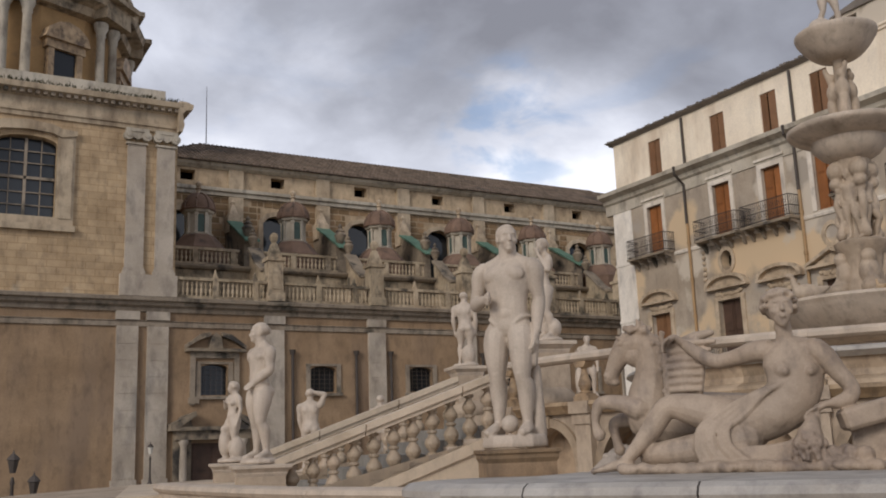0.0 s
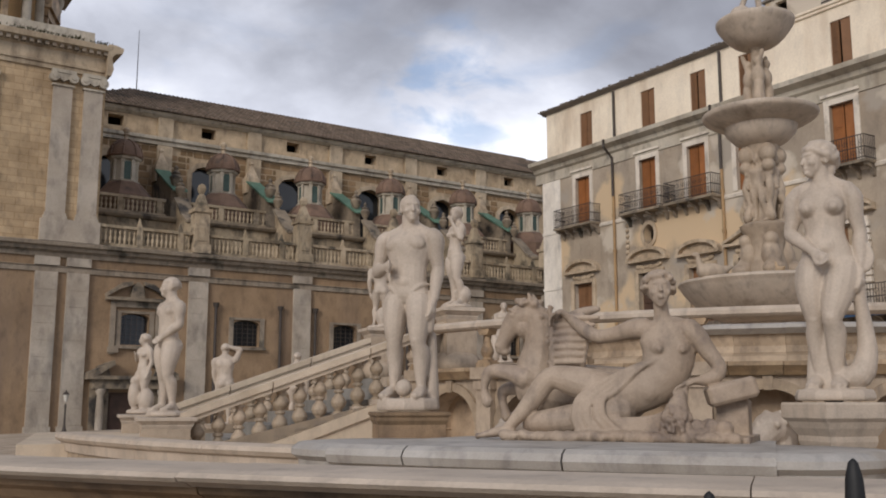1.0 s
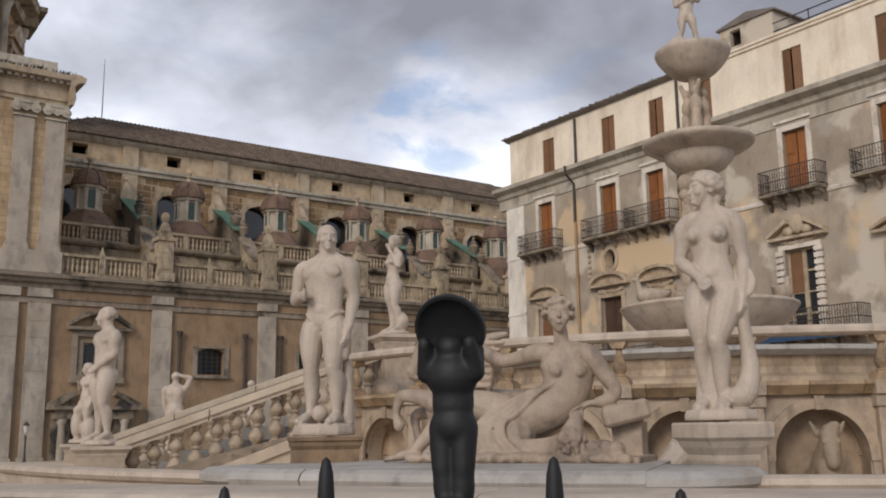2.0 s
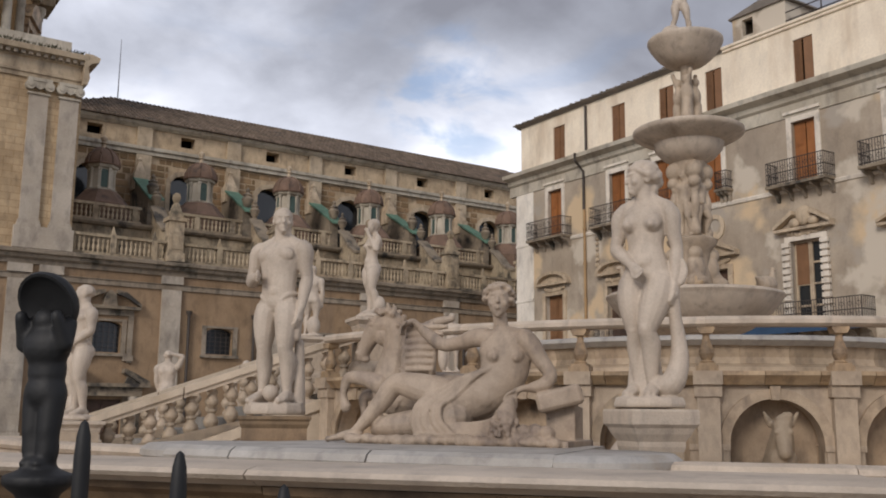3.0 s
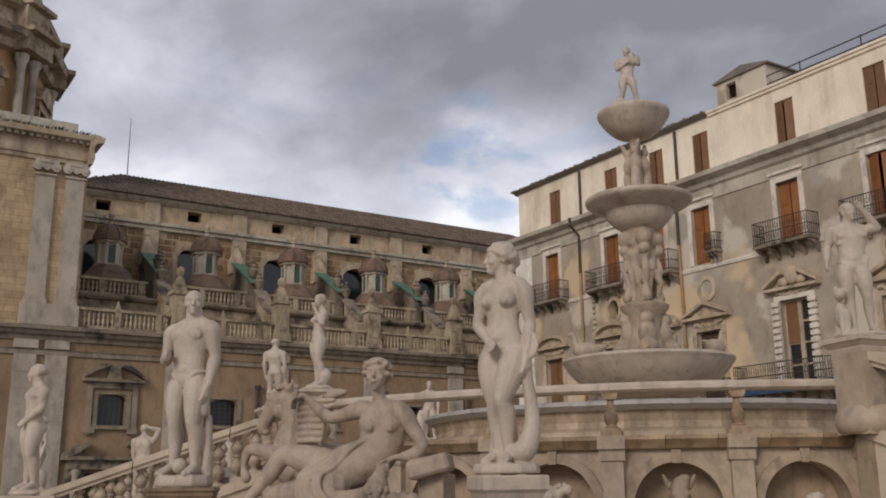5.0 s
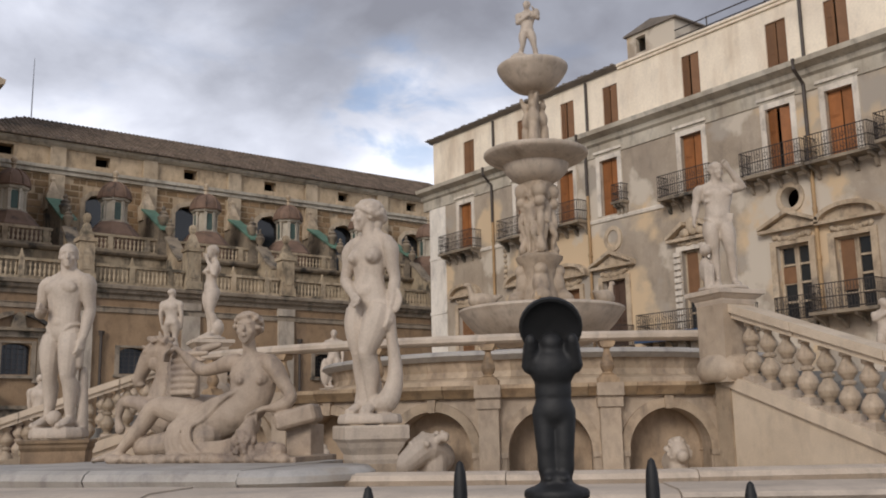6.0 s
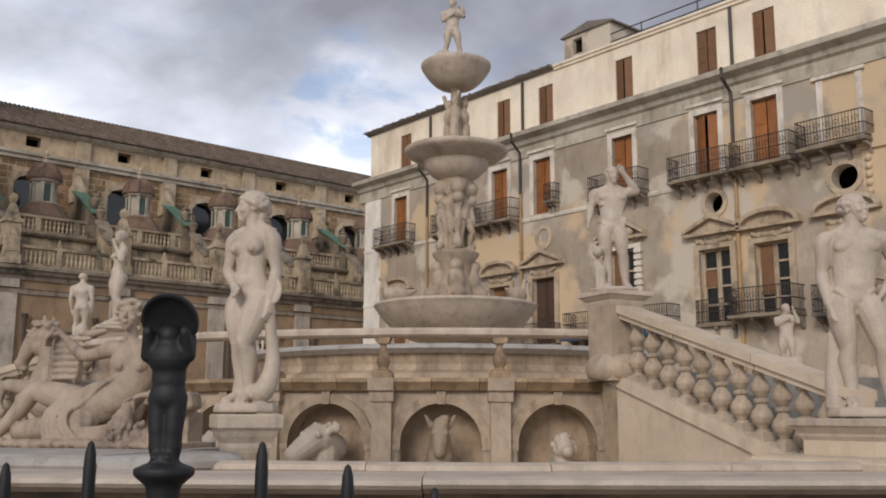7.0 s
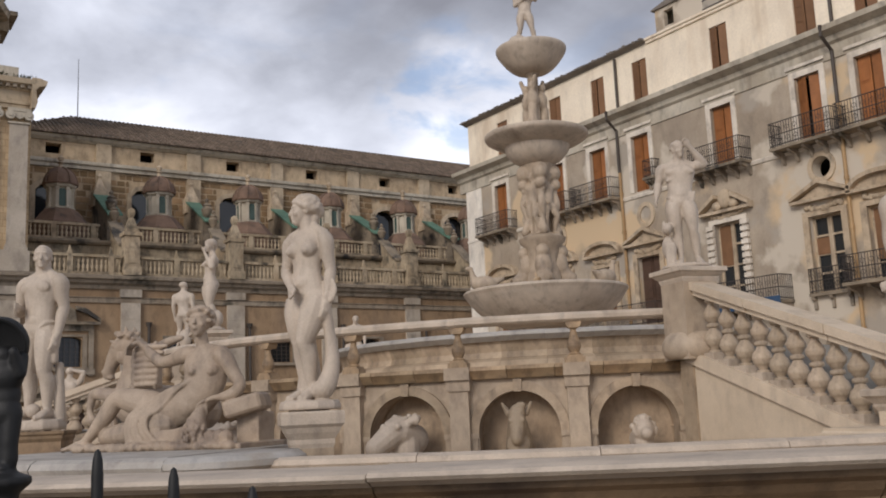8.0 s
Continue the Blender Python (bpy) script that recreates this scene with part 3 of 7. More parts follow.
part("pane", bm, M_GLASS, big)
bm = bmesh.new()
box(bm, 0.58, 0.72, 0.36, 0.46, 13.25, 17.3)
box(bm, -0.75, 2.05, 0.36, 0.46, 15.2, 15.34)
for z in (13.85, 14.5, 16.0, 16.6):
    box(bm, -0.75, 2.05, 0.38, 0.43, z, z + 0.05)
for x in (-0.1, 1.35):
    box(bm, x, x + 0.05, 0.38, 0.43, 13.25, 17.3)
part("mullion_grid", bm, M_CORNICE, big)

# terrace, its two balustrades, the chapels with lanterns, the nave wall
bm = bmesh.new()
box(bm, 8.0, 52, 0.05, 10.0, 9.2, 9.5)
part("terrace", bm, M_DARKST, church)


def church_balusters(y, z0, z1, x0, x1, gaps, name):
    rail = new(name)
    rail.parent = church
    b2 = bmesh.new()
    box(b2, x0, x1, y - 0.14, y + 0.14, z0, z0 + 0.14)
    box(b2, x0, x1, y - 0.17, y + 0.17, z1 - 0.15, z1)
    part("rail", b2, M_BALUST2, rail)
    n = int((x1 - x0) / 0.235)
    b3 = bmesh.new()
    hh = z1 - z0 - 0.29
    lathe(b3, [(0.07, 0), (0.07, 0.06), (0.04, 0.1), (0.085, hh * 0.3), (0.075, hh * 0.42), (0.035, hh * 0.56), (0.035, hh * 0.62), (0.08, hh * 0.76), (0.04, hh * 0.92), (0.07, hh * 0.94), (0.07, hh)], 8, (0, 0, 0))
    me = finish(b3, "baluster", M_BALUST2, True)
    for k in range(n):
        x = x0 + (x1 - x0) * (k + 0.5) / n
        if k % 9 == 8:
            b4 = bmesh.new()
            box(b4, x - 0.15, x + 0.15, y - 0.16, y + 0.16, z0 + 0.14, z1 - 0.15)
            if name == "lower_balustrade":
                box(b4, x - 0.12, x + 0.12, y - 0.12, y + 0.12, z1, z1 + 0.1)
                upright(b4, [(x - 0.1, z1 + 0.1), (x + 0.1, z1 + 0.1), (x, z1 + 0.5)], y - 0.08, y + 0.08)
            part("post", b4, M_BALUST2, rail)
            continue
        ob = new("baluster", me)
        ob.parent = rail
        ob.matrix_local = Matrix.Translation((x, y, z0 + 0.14))


edges = [8.05] + BAYS
for i, b in enumerate(BAYS[:5]):
    a = edges[i] + (0.5 if i else 0.0)
    church_balusters(-0.05, 9.52, 10.62, a, b - 0.5, (), "lower_balustrade")
    church_balusters(3.4, 12.0, 13.0, a - 0.2, b - 0.9, (), "upper_balustrade")
bm = bmesh.new()
box(bm, 8.0, 52, 3.3, 9.0, 9.5, 11.85)
part("chapel_wall", bm, M_BALUST2, church)
bm = bmesh.new()
along_x(bm, [(3.3, 11.7), (3.1, 11.75), (3.0, 11.88), (3.0, 12.0), (3.9, 12.0), (3.9, 11.7)], 8.0, 52)
part("chapel_cornice", bm, M_DARKST, church)


def vase_on(parent, x, y, z, s=1.0, material=None):
    b5 = bmesh.new()
    lathe(b5, [(0.1 * s, 0), (0.24 * s, 0.03), (0.1 * s, 0.12 * s), (0.22 * s, 0.3 * s), (0.33 * s, 0.62 * s), (0.2 * s, 0.78 * s), (0.26 * s, 0.85 * s), (0.08 * s, 1.0 * s), (0.13 * s, 1.12 * s), (0.02, 1.28 * s)], 12, (x, y, z))
    part("vase", b5, material or M_DARKST, parent, smooth=True)


for b in BAYS:
    ped = new("terrace_pier")
    ped.parent = church
    bm = bmesh.new()
    box(bm, b - 0.48, b + 0.48, -0.45, 0.5, 9.52, 10.0)
    box(bm, b - 0.4, b + 0.4, -0.36, 0.42, 10.0, 11.75)
    box(bm, b - 0.25, b + 0.25, -0.4, -0.36, 10.2, 11.55)
    box(bm, b - 0.5, b + 0.5, -0.46, 0.52, 11.75, 11.95)
    part("shaft", bm, M_BALUST2, ped)
    bm = bmesh.new()
    lathe(bm, [(0.5, 11.95), (0.46, 12.1), (0.2, 12.75), (0.12, 12.8), (0.22, 12.95), (0.26, 13.12), (0.2, 13.3), (0.05, 13.38)], 4, (b, 0.02, 0), start=45)
    part("finial", bm, M_BALUST2, ped, "stone finial with a ball")
    # curved coping that climbs to the upper terrace
    bm = bmesh.new()
    pts = [(0.4, 9.6), (0.4, 11.3), (1.2, 11.4), (2.0, 11.85), (2.7, 12.5), (3.3, 13.05), (3.3, 9.6)]
    extrude_poly(bm, pts, b - 0.3, b + 0.3, lambda u, v, w: (w, u, v))
    part("ramp_wall", bm, M_BALUST2, ped)
    bm = bmesh.new()
    low = [(0.4, 11.3), (1.2, 11.4), (2.0, 11.85), (2.7, 12.5), (3.4, 13.05)]
    extrude_poly(bm, [*low, *[(u, v + 0.16) for u, v in low[::-1]]], b - 0.4, b + 0.4, lambda u, v, w: (w, u, v))
    part("coping", bm, M_DARKST, ped)
    vase_on(ped, b, 3.6, 13.2, 0.95)


def lantern(x):
    l = new("lantern")
    l.parent = church
    y = 5.9
    b6 = bmesh.new()
    lathe(b6, [(1.75, 11.6), (1.75, 13.3), (1.6, 13.45), (1.05, 14.1), (0.9, 14.2)], 8, (x, y, 0), start=22.5)
    part("roof", b6, M_DOME, l, "low brown tiled roof")
    for k in range(8):
        b6 = bmesh.new()
        a = radians(45 * k)
        ca, sa = math.cos(a + radians(22.5)), math.sin(a + radians(22.5))
        lathe(b6, [(0.14, 14.15), (0.14, 14.35), (0.11, 14.4), (0.11, 15.3), (0.15, 15.38), (0.15, 15.55)], 4, (x + 0.7 * ca, y + 0.7 * sa, 0), start=45 * k + 67.5)
        part("corner_pier", b6, M_PALEST, l)
    b6 = bmesh.new()
    lathe(b6, [(0.86, 14.15), (0.9, 14.28), (0.68, 14.3), (0.68, 15.48), (0.92, 15.55), (0.96, 15.7), (0.8, 15.76)], 8, (x, y, 0), start=22.5)
    part("drum", b6, M_PALEST, l, "pale octagonal drum")
    for k in range(0, 8, 2):
        a = radians(45 * k)
        b6 = bmesh.new()
        c = Vector((x + 0.63 * math.cos(a), y + 0.63 * math.sin(a), 0))
        r = Matrix.Translation(c) @ pose(0, 0, 0, 0, 0, 45 * k)
        box(b6, -0.06, 0.05, -0.27, 0.27, 14.36, 15.42)
        bmesh.ops.transform(b6, matrix=r, verts=b6.verts)
        part("blind", b6, M_GREENWIN, l)
    b6 = bmesh.new()
    prof = [(1.02, 15.68), (1.05, 15.76)] + [(0.97 * math.cos(t), 15.8 + 1.0 * math.sin(t)) for t in [math.pi / 2 * k / 8 for k in range(8)]]
    lathe(b6, prof + [(0.14, 16.8)], 16, (x, y, 0))
    dm = part("dome", b6, M_DOME, l, "small brown ribbed dome", smooth=True)
    for k in range(8):
        a = radians(45 * k + 22.5)
        b6 = bmesh.new()
        tube(b6, [(x + 0.98 * math.cos(t) * math.cos(a), y + 0.98 * math.cos(t) * math.sin(a), 15.8 + 1.02 * math.sin(t)) for t in [math.pi / 2 * j / 8 for j in range(8)]], 0.06, 6)
        part("rib", b6, M_DOME, dm)
    b6 = bmesh.new()
    lathe(b6, [(0.2, 16.74), (0.12, 16.9), (0.11, 17.05), (0.2, 17.12), (0.1, 17.2), (0.19, 17.34), (0.19, 17.44), (0.04, 17.58)], 10, (x, y, 0))
    part("finial", b6, M_ORNAMENT, l, smooth=True)


VENTS = [11.0, 16.95, 22.95, 29.05, 35.25, 41.6]
LANTERNS = [10.75, 16.7, 22.65, 28.7, 34.75, 40.8]
for x in LANTERNS:
    lantern(x)
NY = 9.3
holes = []
for v in VENTS:
    holes += [(v - 0.5, v + 0.45, 18.6, 19.28), (v - 1.05, v + 1.05, 13.2, 16.75)]
bm = bmesh.new()
wall_holes(bm, 7.9, 60, 9.5, 19.6, 0.8, holes, NY)
for v in VENTS:
    arch_fill(bm, v - 1.05, v + 1.05, 13.2, 16.75, NY, NY + 0.8, rise=0.6)
part("nave_wall", bm, M_MORTAR, church, "nave wall of brown stone blocks")
# near-black sheet painting the unlit depth behind vents and nave windows
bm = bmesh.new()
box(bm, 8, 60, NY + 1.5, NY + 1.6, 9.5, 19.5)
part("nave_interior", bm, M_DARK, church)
# stone blocks of the nave wall, proud of the mortar
bm = bmesh.new()
rs = random.Random(4)
for row in range(12):
    z = 12.5 + row * 0.43
    for v in VENTS:
        spans = [(v - 2.4, v + 2.6)]
        if z < 16.95:
            cut = 1.38 if z < 16.3 else 1.2
            spans = [(v - 2.4, v - cut), (v + cut, v + 2.6)]
        for a, c in spans:
            x = a
            while x < c - 0.12:
                w = min(rs.uniform(0.4, 1.0), c - x)
                if c - x - w < 0.2:
                    w = c - x
                if rs.random() > 0.1:
                    box(bm, x + rs.uniform(0.02, 0.05), x + w - rs.uniform(0.03, 0.06), NY - rs.uniform(0.015, 0.05), NY + 0.01, z + rs.uniform(0.0, 0.05), z + rs.uniform(0.34, 0.38))
                x += w
tb = part("stone_infill", bm, M_TUFABLOCK, church, "rough brown building stones")
tb["kind"] = "stuff"
for v in VENTS:
    x = v - 2.9
    bm = bmesh.new()
    box(bm, x - 0.48, x + 0.48, NY - 0.22, NY, 12, 17.68)
    box(bm, x - 0.48, x + 0.48, NY - 0.22, NY, 18.2, 19.5)
    part("pilaster", bm, M_NAVEP, church)
    bm = bmesh.new()
    upright(bm, [(v - 1.35, 13.2), (v - 1.05, 13.2), (v - 1.05, 16.15), (v - 0.7, 16.55), (v, 16.75), (v + 0.7, 16.55), (v + 1.05, 16.15), (v + 1.05, 13.2), (v + 1.35, 13.2), (v + 1.35, 16.35), (v + 0.8, 16.85), (v, 17.05), (v - 0.8, 16.85), (v - 1.35, 16.35)], NY - 0.09, NY + 0.05)
    part("window_surround", bm, M_NAVEP, church)
    bm = bmesh.new()
    box(bm, v - 1.0, v + 1.0, NY + 0.7, NY + 0.75, 13.2, 16.7)
    part("pane", bm, M_GLASS, church)
    # flying buttress with its copper coping, finial and vase
    x -= 0.35
    bt = new("buttress")
    bt.parent = church
    bm = bmesh.new()
    extrude_poly(bm, [(NY, 12.6), (NY, 16.15), (5.4, 14.2), (5.4, 12.3)], x - 0.3, x + 0.3, lambda a, b, w: (w, a, b))
    part("body", bm, M_DARKST, bt)
    bm = bmesh.new()
    extrude_poly(bm, [(NY - 0.9, 15.85), (NY - 0.9, 15.97), (4.7, 14.0), (4.7, 13.88)], x - 0.46, x + 0.46, lambda a, b, w: (w, a, b))
    part("coping", bm, M_COPPER, bt, "green copper sheet coping")
    bm = bmesh.new()
    box(bm, x - 0.42, x + 0.42, NY - 1.0, NY - 0.2, 15.2, 16.2)
    lathe(bm, [(0.5, 16.2), (0.46, 16.32), (0.16, 16.95), (0.12, 17.05), (0.2, 17.2), (0.05, 17.4)], 4, (x, NY - 0.6, 0), start=45)
    part("pinnacle", bm, M_ORNAMENT, bt, "pale stone pinnacle")
    vase_on(bt, x - 0.1, 5.3, 14.1, 1.15)
bm = bmesh.new()
along_x(bm, [(NY, 17.68), (NY - 0.24, 17.7), (NY - 0.26, 17.9), (NY - 0.4, 17.98), (NY - 0.42, 18.18), (NY, 18.22)], 7.9, 60)
part("string_course", bm, M_PALEST, church)
bm = bmesh.new()
along_x(bm, [(NY + 0.8, 19.45), (NY - 0.1, 19.45), (NY - 0.35, 19.6), (NY - 0.5, 19.78), (NY + 0.8, 19.78)], 7.9, 60)
part("eave", bm, M_PALEST, church)
roof = new("roof")
roof.parent = church
bm = bmesh.new()
v = [bm.verts.new(p) for p in ((7.6, NY - 0.65, 19.78), (60, NY - 0.65, 19.78), (60, NY + 5.2, 22.75), (12.9, NY + 5.2, 22.75), (7.6, NY + 11, 19.78), (60, NY + 11, 19.78))]
for f in ((0, 1, 2, 3), (0, 3, 4), (3, 2, 5, 4), (0, 4, 5, 1)):
    bm.faces.new([v[i] for i in f])
part("roof_deck", bm, M_TILE, roof)
bm = bmesh.new()
sl = math.atan2(2.97, 5.85)
k = 0
x = 8.0
while x < 47:
    top = 1.0 if x > 13 else max(0.05, (x - 7.6) / 5.3)
    n = max(1, int(11 * top))
    for j in range(n):
        f0, f1 = j / 11, min(top, (j + 1.08) / 11)
        y0, z0 = NY - 0.68 + 5.85 * f0, 19.82 + 2.97 * f0
        y1, z1 = NY - 0.68 + 5.85 * f1, 19.8 + 2.97 * f1
        ring = []
        for y, z, r in ((y0, z0, 0.13), (y1, z1, 0.10)):
            ring.append([bm.verts.new((x + r * math.cos(math.pi * q / 4), y, z + r * 0.8 * math.sin(math.pi * q / 4))) for q in range(5)])
        for q in range(4):
            bm.faces.new((ring[0][q], ring[0][q + 1], ring[1][q + 1], ring[1][q]))
        bm.faces.new(ring[0])
    x += 0.3
tl = part("roof_tiles", bm, M_TILE, roof, "weathered brown barrel tiles")
tl["kind"] = "stuff"
bm = bmesh.new()
tube(bm, [(13.5, NY + 5.0, 22.6), (13.5, NY + 5.0, 27.0)], [0.04, 0.015], 6)
part("lightning_rod", bm, M_PIPE, church)

# drum and tiled dome
dome = new("dome")
dome.parent = church
DX, DY, DR = 0.2, 12.5, 7.0
bm = bmesh.new()
lathe(bm, [(DR + 0.6, 19.5), (DR + 0.6, 21.6), (DR, 21.7), (DR, 27.2)], 16, (DX, DY, 0), start=11.25)
part("drum", bm, mat("dome_stone", (0.46, 0.29, 0.13), 0.9, 0.25, 0.6, 14, 0.3, stain=(0.22, 0.15, 0.09), stain_scale=0.6, stain_at=0.55), dome, "orange stone drum")
bm = bmesh.new()
lathe(bm, [(DR, 26.9), (DR + 0.5, 27.0), (DR + 0.6, 27.5), (DR + 1.3, 27.7), (DR + 1.45, 28.1), (DR + 0.3, 28.3), (DR + 0.1, 29.6), (DR + 0.7, 29.8), (DR + 0.8, 30.1), (DR - 0.1, 30.3)], 16, (DX, DY, 0), start=11.25)
part("cornice", bm, M_BALUST2, dome)
for k in range(16):
    a = 22.5 * k + 11.25
    if k % 2 == 0:
        w = new("window")
        w.parent = dome
        fr = Matrix.Translation((DX, DY, 0)) @ pose(0, 0, 0, 0, 0, a + 101.25)
        bm = bmesh.new()
        box(bm, -1.05, -0.7, -DR - 0.3, -DR + 0.2, 21.7, 24.4)
        box(bm, 0.7, 1.05, -DR - 0.3, -DR + 0.2, 21.7, 24.4)
        upright(bm, [(-1.4, 24.9), (1.4, 24.9), (1.2, 25.5), (0.6, 25.95), (0, 26.1), (-0.6, 25.95), (-1.2, 25.5)], -DR - 0.55, -DR + 0.2)
        box(bm, -1.2, 1.2, -DR - 0.35, -DR + 0.2, 24.4, 24.9)
        part("surround", bm, M_OCHREM, w, at=fr)
        bm = bmesh.new()
        box(bm, -0.7, 0.7, -DR - 0.12, -DR + 0.2, 21.7, 24.4)
        part("pane", bm, M_GLASS, w, at=fr)
    else:
        for s in (-4.6, 4.6):
            bm = bmesh.new()
            aa = radians(a + s + 11.25)
            lathe(bm, [(0.36, 21.5), (0.3, 21.7), (0.28, 21.9), (0.24, 26.0), (0.3, 26.1), (0.28, 26.3), (0.42, 26.6), (0.42, 26.9)], 12, (DX + (DR + 0.45) * math.cos(aa), DY + (DR + 0.45) * math.sin(aa), 0))
            part("column", bm, M_PALEST, dome, smooth=True)
        aa = a + 11.25 + 90
        bm = bmesh.new()
        box(bm, -1.2, 1.2, -DR - 1.25, -DR, 27.0, 28.1)
        box(bm, -1.35, 1.35, -DR - 1.75, -DR, 28.1, 28.4)
        box(bm, -1.1, 1.1, -DR - 0.9, -DR, 28.4, 30.0)
        box(bm, -1.2, 1.2, -DR - 1.3, -DR, 30.0, 30.3)
        part("ressaut", bm, M_BALUST2, dome, at=Matrix.Translation((DX, DY, 0)) @ pose(0, 0, 0, 0, 0, aa))
bm = bmesh.new()
lathe(bm, [(6.7 * math.cos(t), 30.3 + 9.0 * math.sin(t)) for t in [math.pi / 2 * k / 14 for k in range(14)]] + [(0.3, 39.3)], 32, (DX, DY, 0))
M_MAJ = mat("majolica", (0.16, 0.30, 0.12), 0.35, 0.2, 2, 20, 0.1, stain=(0.55, 0.42, 0.10), stain_scale=1.1, stain_at=0.5)
part("shell", bm, M_MAJ, dome, "green and yellow glazed tile dome", smooth=True)

# ---- palazzo ----
PAL = pose(31.1, 42.5, 0, 0, 0, -90)
palazzo = thing("palazzo", PAL, "four-storey old palace with peeling cream and grey render and orange shutters", "palace")
PLEN = 31.4
ATTIC = [3.55, 8.25, 11.6, 14.55, 19.4, 23.75, 26.4]
MAIN = [3.4, 8.3, 11.5, 14.45, 19.35, 23.7, 26.35]
LOW = [(3.3, 5.6, 8.05, 0.72), (8.2, 5.4, 8.1, 0.74), (11.5, 5.4, 8.0, 0.7), (14.45, 5.0, 8.12, 0.72), (19.2, 5.2, 8.85, 0.75), (23.85, 5.3, 8.3, 0.72), (26.35, 5.4, 8.25, 0.72), (29.4, 5.4, 8.3, 0.7)]
holes = [(u - 0.48, u + 0.48, 15.62, 17.66) for u in ATTIC]
bm = bmesh.new()
wall_holes(bm, 0.15, 42, 15.4, 18.3, 0.5, holes, 0.2)
box(bm, 0.15, 0.65, 0.7, 14, 15.4, 18.3)
part("attic_wall", bm, M_CREAM, palazzo, "cream rendered attic storey")
OCULI = [(23.93, 10.16, 0.42, 0.42), (29.4, 10.2, 0.5, 0.46), (8.25, 10.05, 0.36, 0.5)]
holes = [(u - 0.57, u + 0.57, 11.25, 13.96) for u in MAIN]
holes += [(u - hw, u + hw, z0, z1) for u, z0, z1, hw in LOW]
holes += [(u - 0.6, u + 0.6, z - 0.6, z + 0.6) for u, z, r, rz in OCULI]
bm = bmesh.new()
wall_holes(bm, 0.0, PLEN, 0.0, 14.2, 0.6, holes)
for u, z, r, rz in OCULI:
    ring_fill(bm, u, z, r, 0.6, 0.0, 0.5, rz=rz)
part("front_wall", bm, M_PATCH, palazzo, "peeling ochre and grey cement render")
bm = bmesh.new()
box(bm, 0.0, 0.6, 0.6, 14, 0, 14.2)
box(bm, PLEN - 0.6, PLEN, 0.6, 14, 0, 14.2)
part("side_wall", bm, M_WHITEW, palazzo)
# one black sheet for all the rooms, their shade painted in
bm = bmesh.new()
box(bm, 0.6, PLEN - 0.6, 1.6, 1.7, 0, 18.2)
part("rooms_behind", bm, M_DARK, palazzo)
bm = bmesh.new()
box(bm, -0.02, 1.5, -0.03, 0.0, 0.0, 14.2)
for k in range(2):
    box(bm, -0.05, 1.5, -0.07, 0.0, 7.9 + k * 3.2, 8.05 + k * 3.2)
part("corner_strip", bm, M_WHITEW, palazzo, "white painted corner strip")
bm = bmesh.new()
along_x(bm, [(0.2, 14.2), (-0.06, 14.2), (-0.06, 14.75), (-0.2, 14.85), (-0.26, 15.05), (-0.62, 15.2), (-0.66, 15.4), (-0.3, 15.52), (0.2, 15.52)], -0.6, PLEN + 0.5)
extrude_poly(bm, [(0.2, 14.2), (-0.06, 14.2), (-0.06, 14.75), (-0.2, 14.85), (-0.26, 15.05), (-0.6, 15.2), (-0.6, 15.4), (-0.3, 15.52), (0.2, 15.52)], 0.2, 14, lambda a, b, w: (a, w, b))
part("cornice", bm, M_PALEST, palazzo, "weathered pale moulded cornice")
bm = bmesh.new()
along_x(bm, [(0.7, 18.28), (0.14, 18.3), (0.08, 18.36), (-0.1, 18.4), (-0.13, 18.44), (0.7, 18.5)], -0.1, 15.2)
extrude_poly(bm, [(-0.25, 18.36), (0.7, 18.25), (0.7, 18.5), (-0.25, 18.42)], 0.2, 14, lambda a, b, w: (a, w, b))
part("eave", bm, M_PITCH, palazzo, "dark tiled eaves")
bm = bmesh.new()
along_x(bm, [(0.7, 18.28), (0.14, 18.24), (0.1, 18.26), (0.1, 18.36), (0.02, 18.4), (0.02, 18.5), (0.7, 18.52)], 15.2, 42)
part("parapet_coping", bm, M_CREAM, palazzo, "stained cream parapet coping")
bm = bmesh.new()
rs = random.Random(9)
for k in range(70):
    u = -0.2 + k * 0.22
    box(bm, u, u + 0.15, -0.17, 0.3, 18.45 + rs.uniform(-0.02, 0.02), 18.5 + rs.uniform(-0.02, 0.05))
tl = part("eaves_tiles", bm, M_PITCH, palazzo)
tl["kind"] = "stuff"
bm = bmesh.new()
vv = [bm.verts.new(p) for p in ((-0.2, 0.25, 18.46), (42, 0.25, 18.46), (42, 7, 19.3), (-0.2, 7, 19.3), (-0.2, 14, 18.4), (42, 14, 18.4))]
bm.faces.new((vv[0], vv[1], vv[2], vv[3]))
bm.faces.new((vv[3], vv[2], vv[5], vv[4]))
part("roof", bm, M_PITCH, palazzo)
bm = bmesh.new()
along_x(bm, [(0.0, 10.95), (-0.07, 10.97), (-0.1, 11.1), (-0.04, 11.16), (0.0, 11.16)], 1.5, PLEN - 0.02)
part("string_course", bm, M_TRIM, palazzo)
# rooftop room and rail
pent = new("rooftop_room")
pent.parent = palazzo
bm = bmesh.new()
wall_holes(bm, 15.3, 18.2, 18.3, 20.0, 0.25, [(15.85, 16.45, 19.0, 19.8)], 0.8)
box(bm, 15.3, 15.55, 1.05, 4, 18.3, 20.0)
box(bm, 17.95, 18.2, 1.05, 4, 18.3, 20.0)
box(bm, 15.6, 17.9, 2.2, 2.3, 18.3, 20.0)
part("wall", bm, M_PATCH, pent)
bm = bmesh.new()
upright(bm, [(15.15, 19.98), (15.15, 20.05), (16.9, 20.4), (18.4, 20.05), (18.4, 19.98)], 0.68, 4.2)
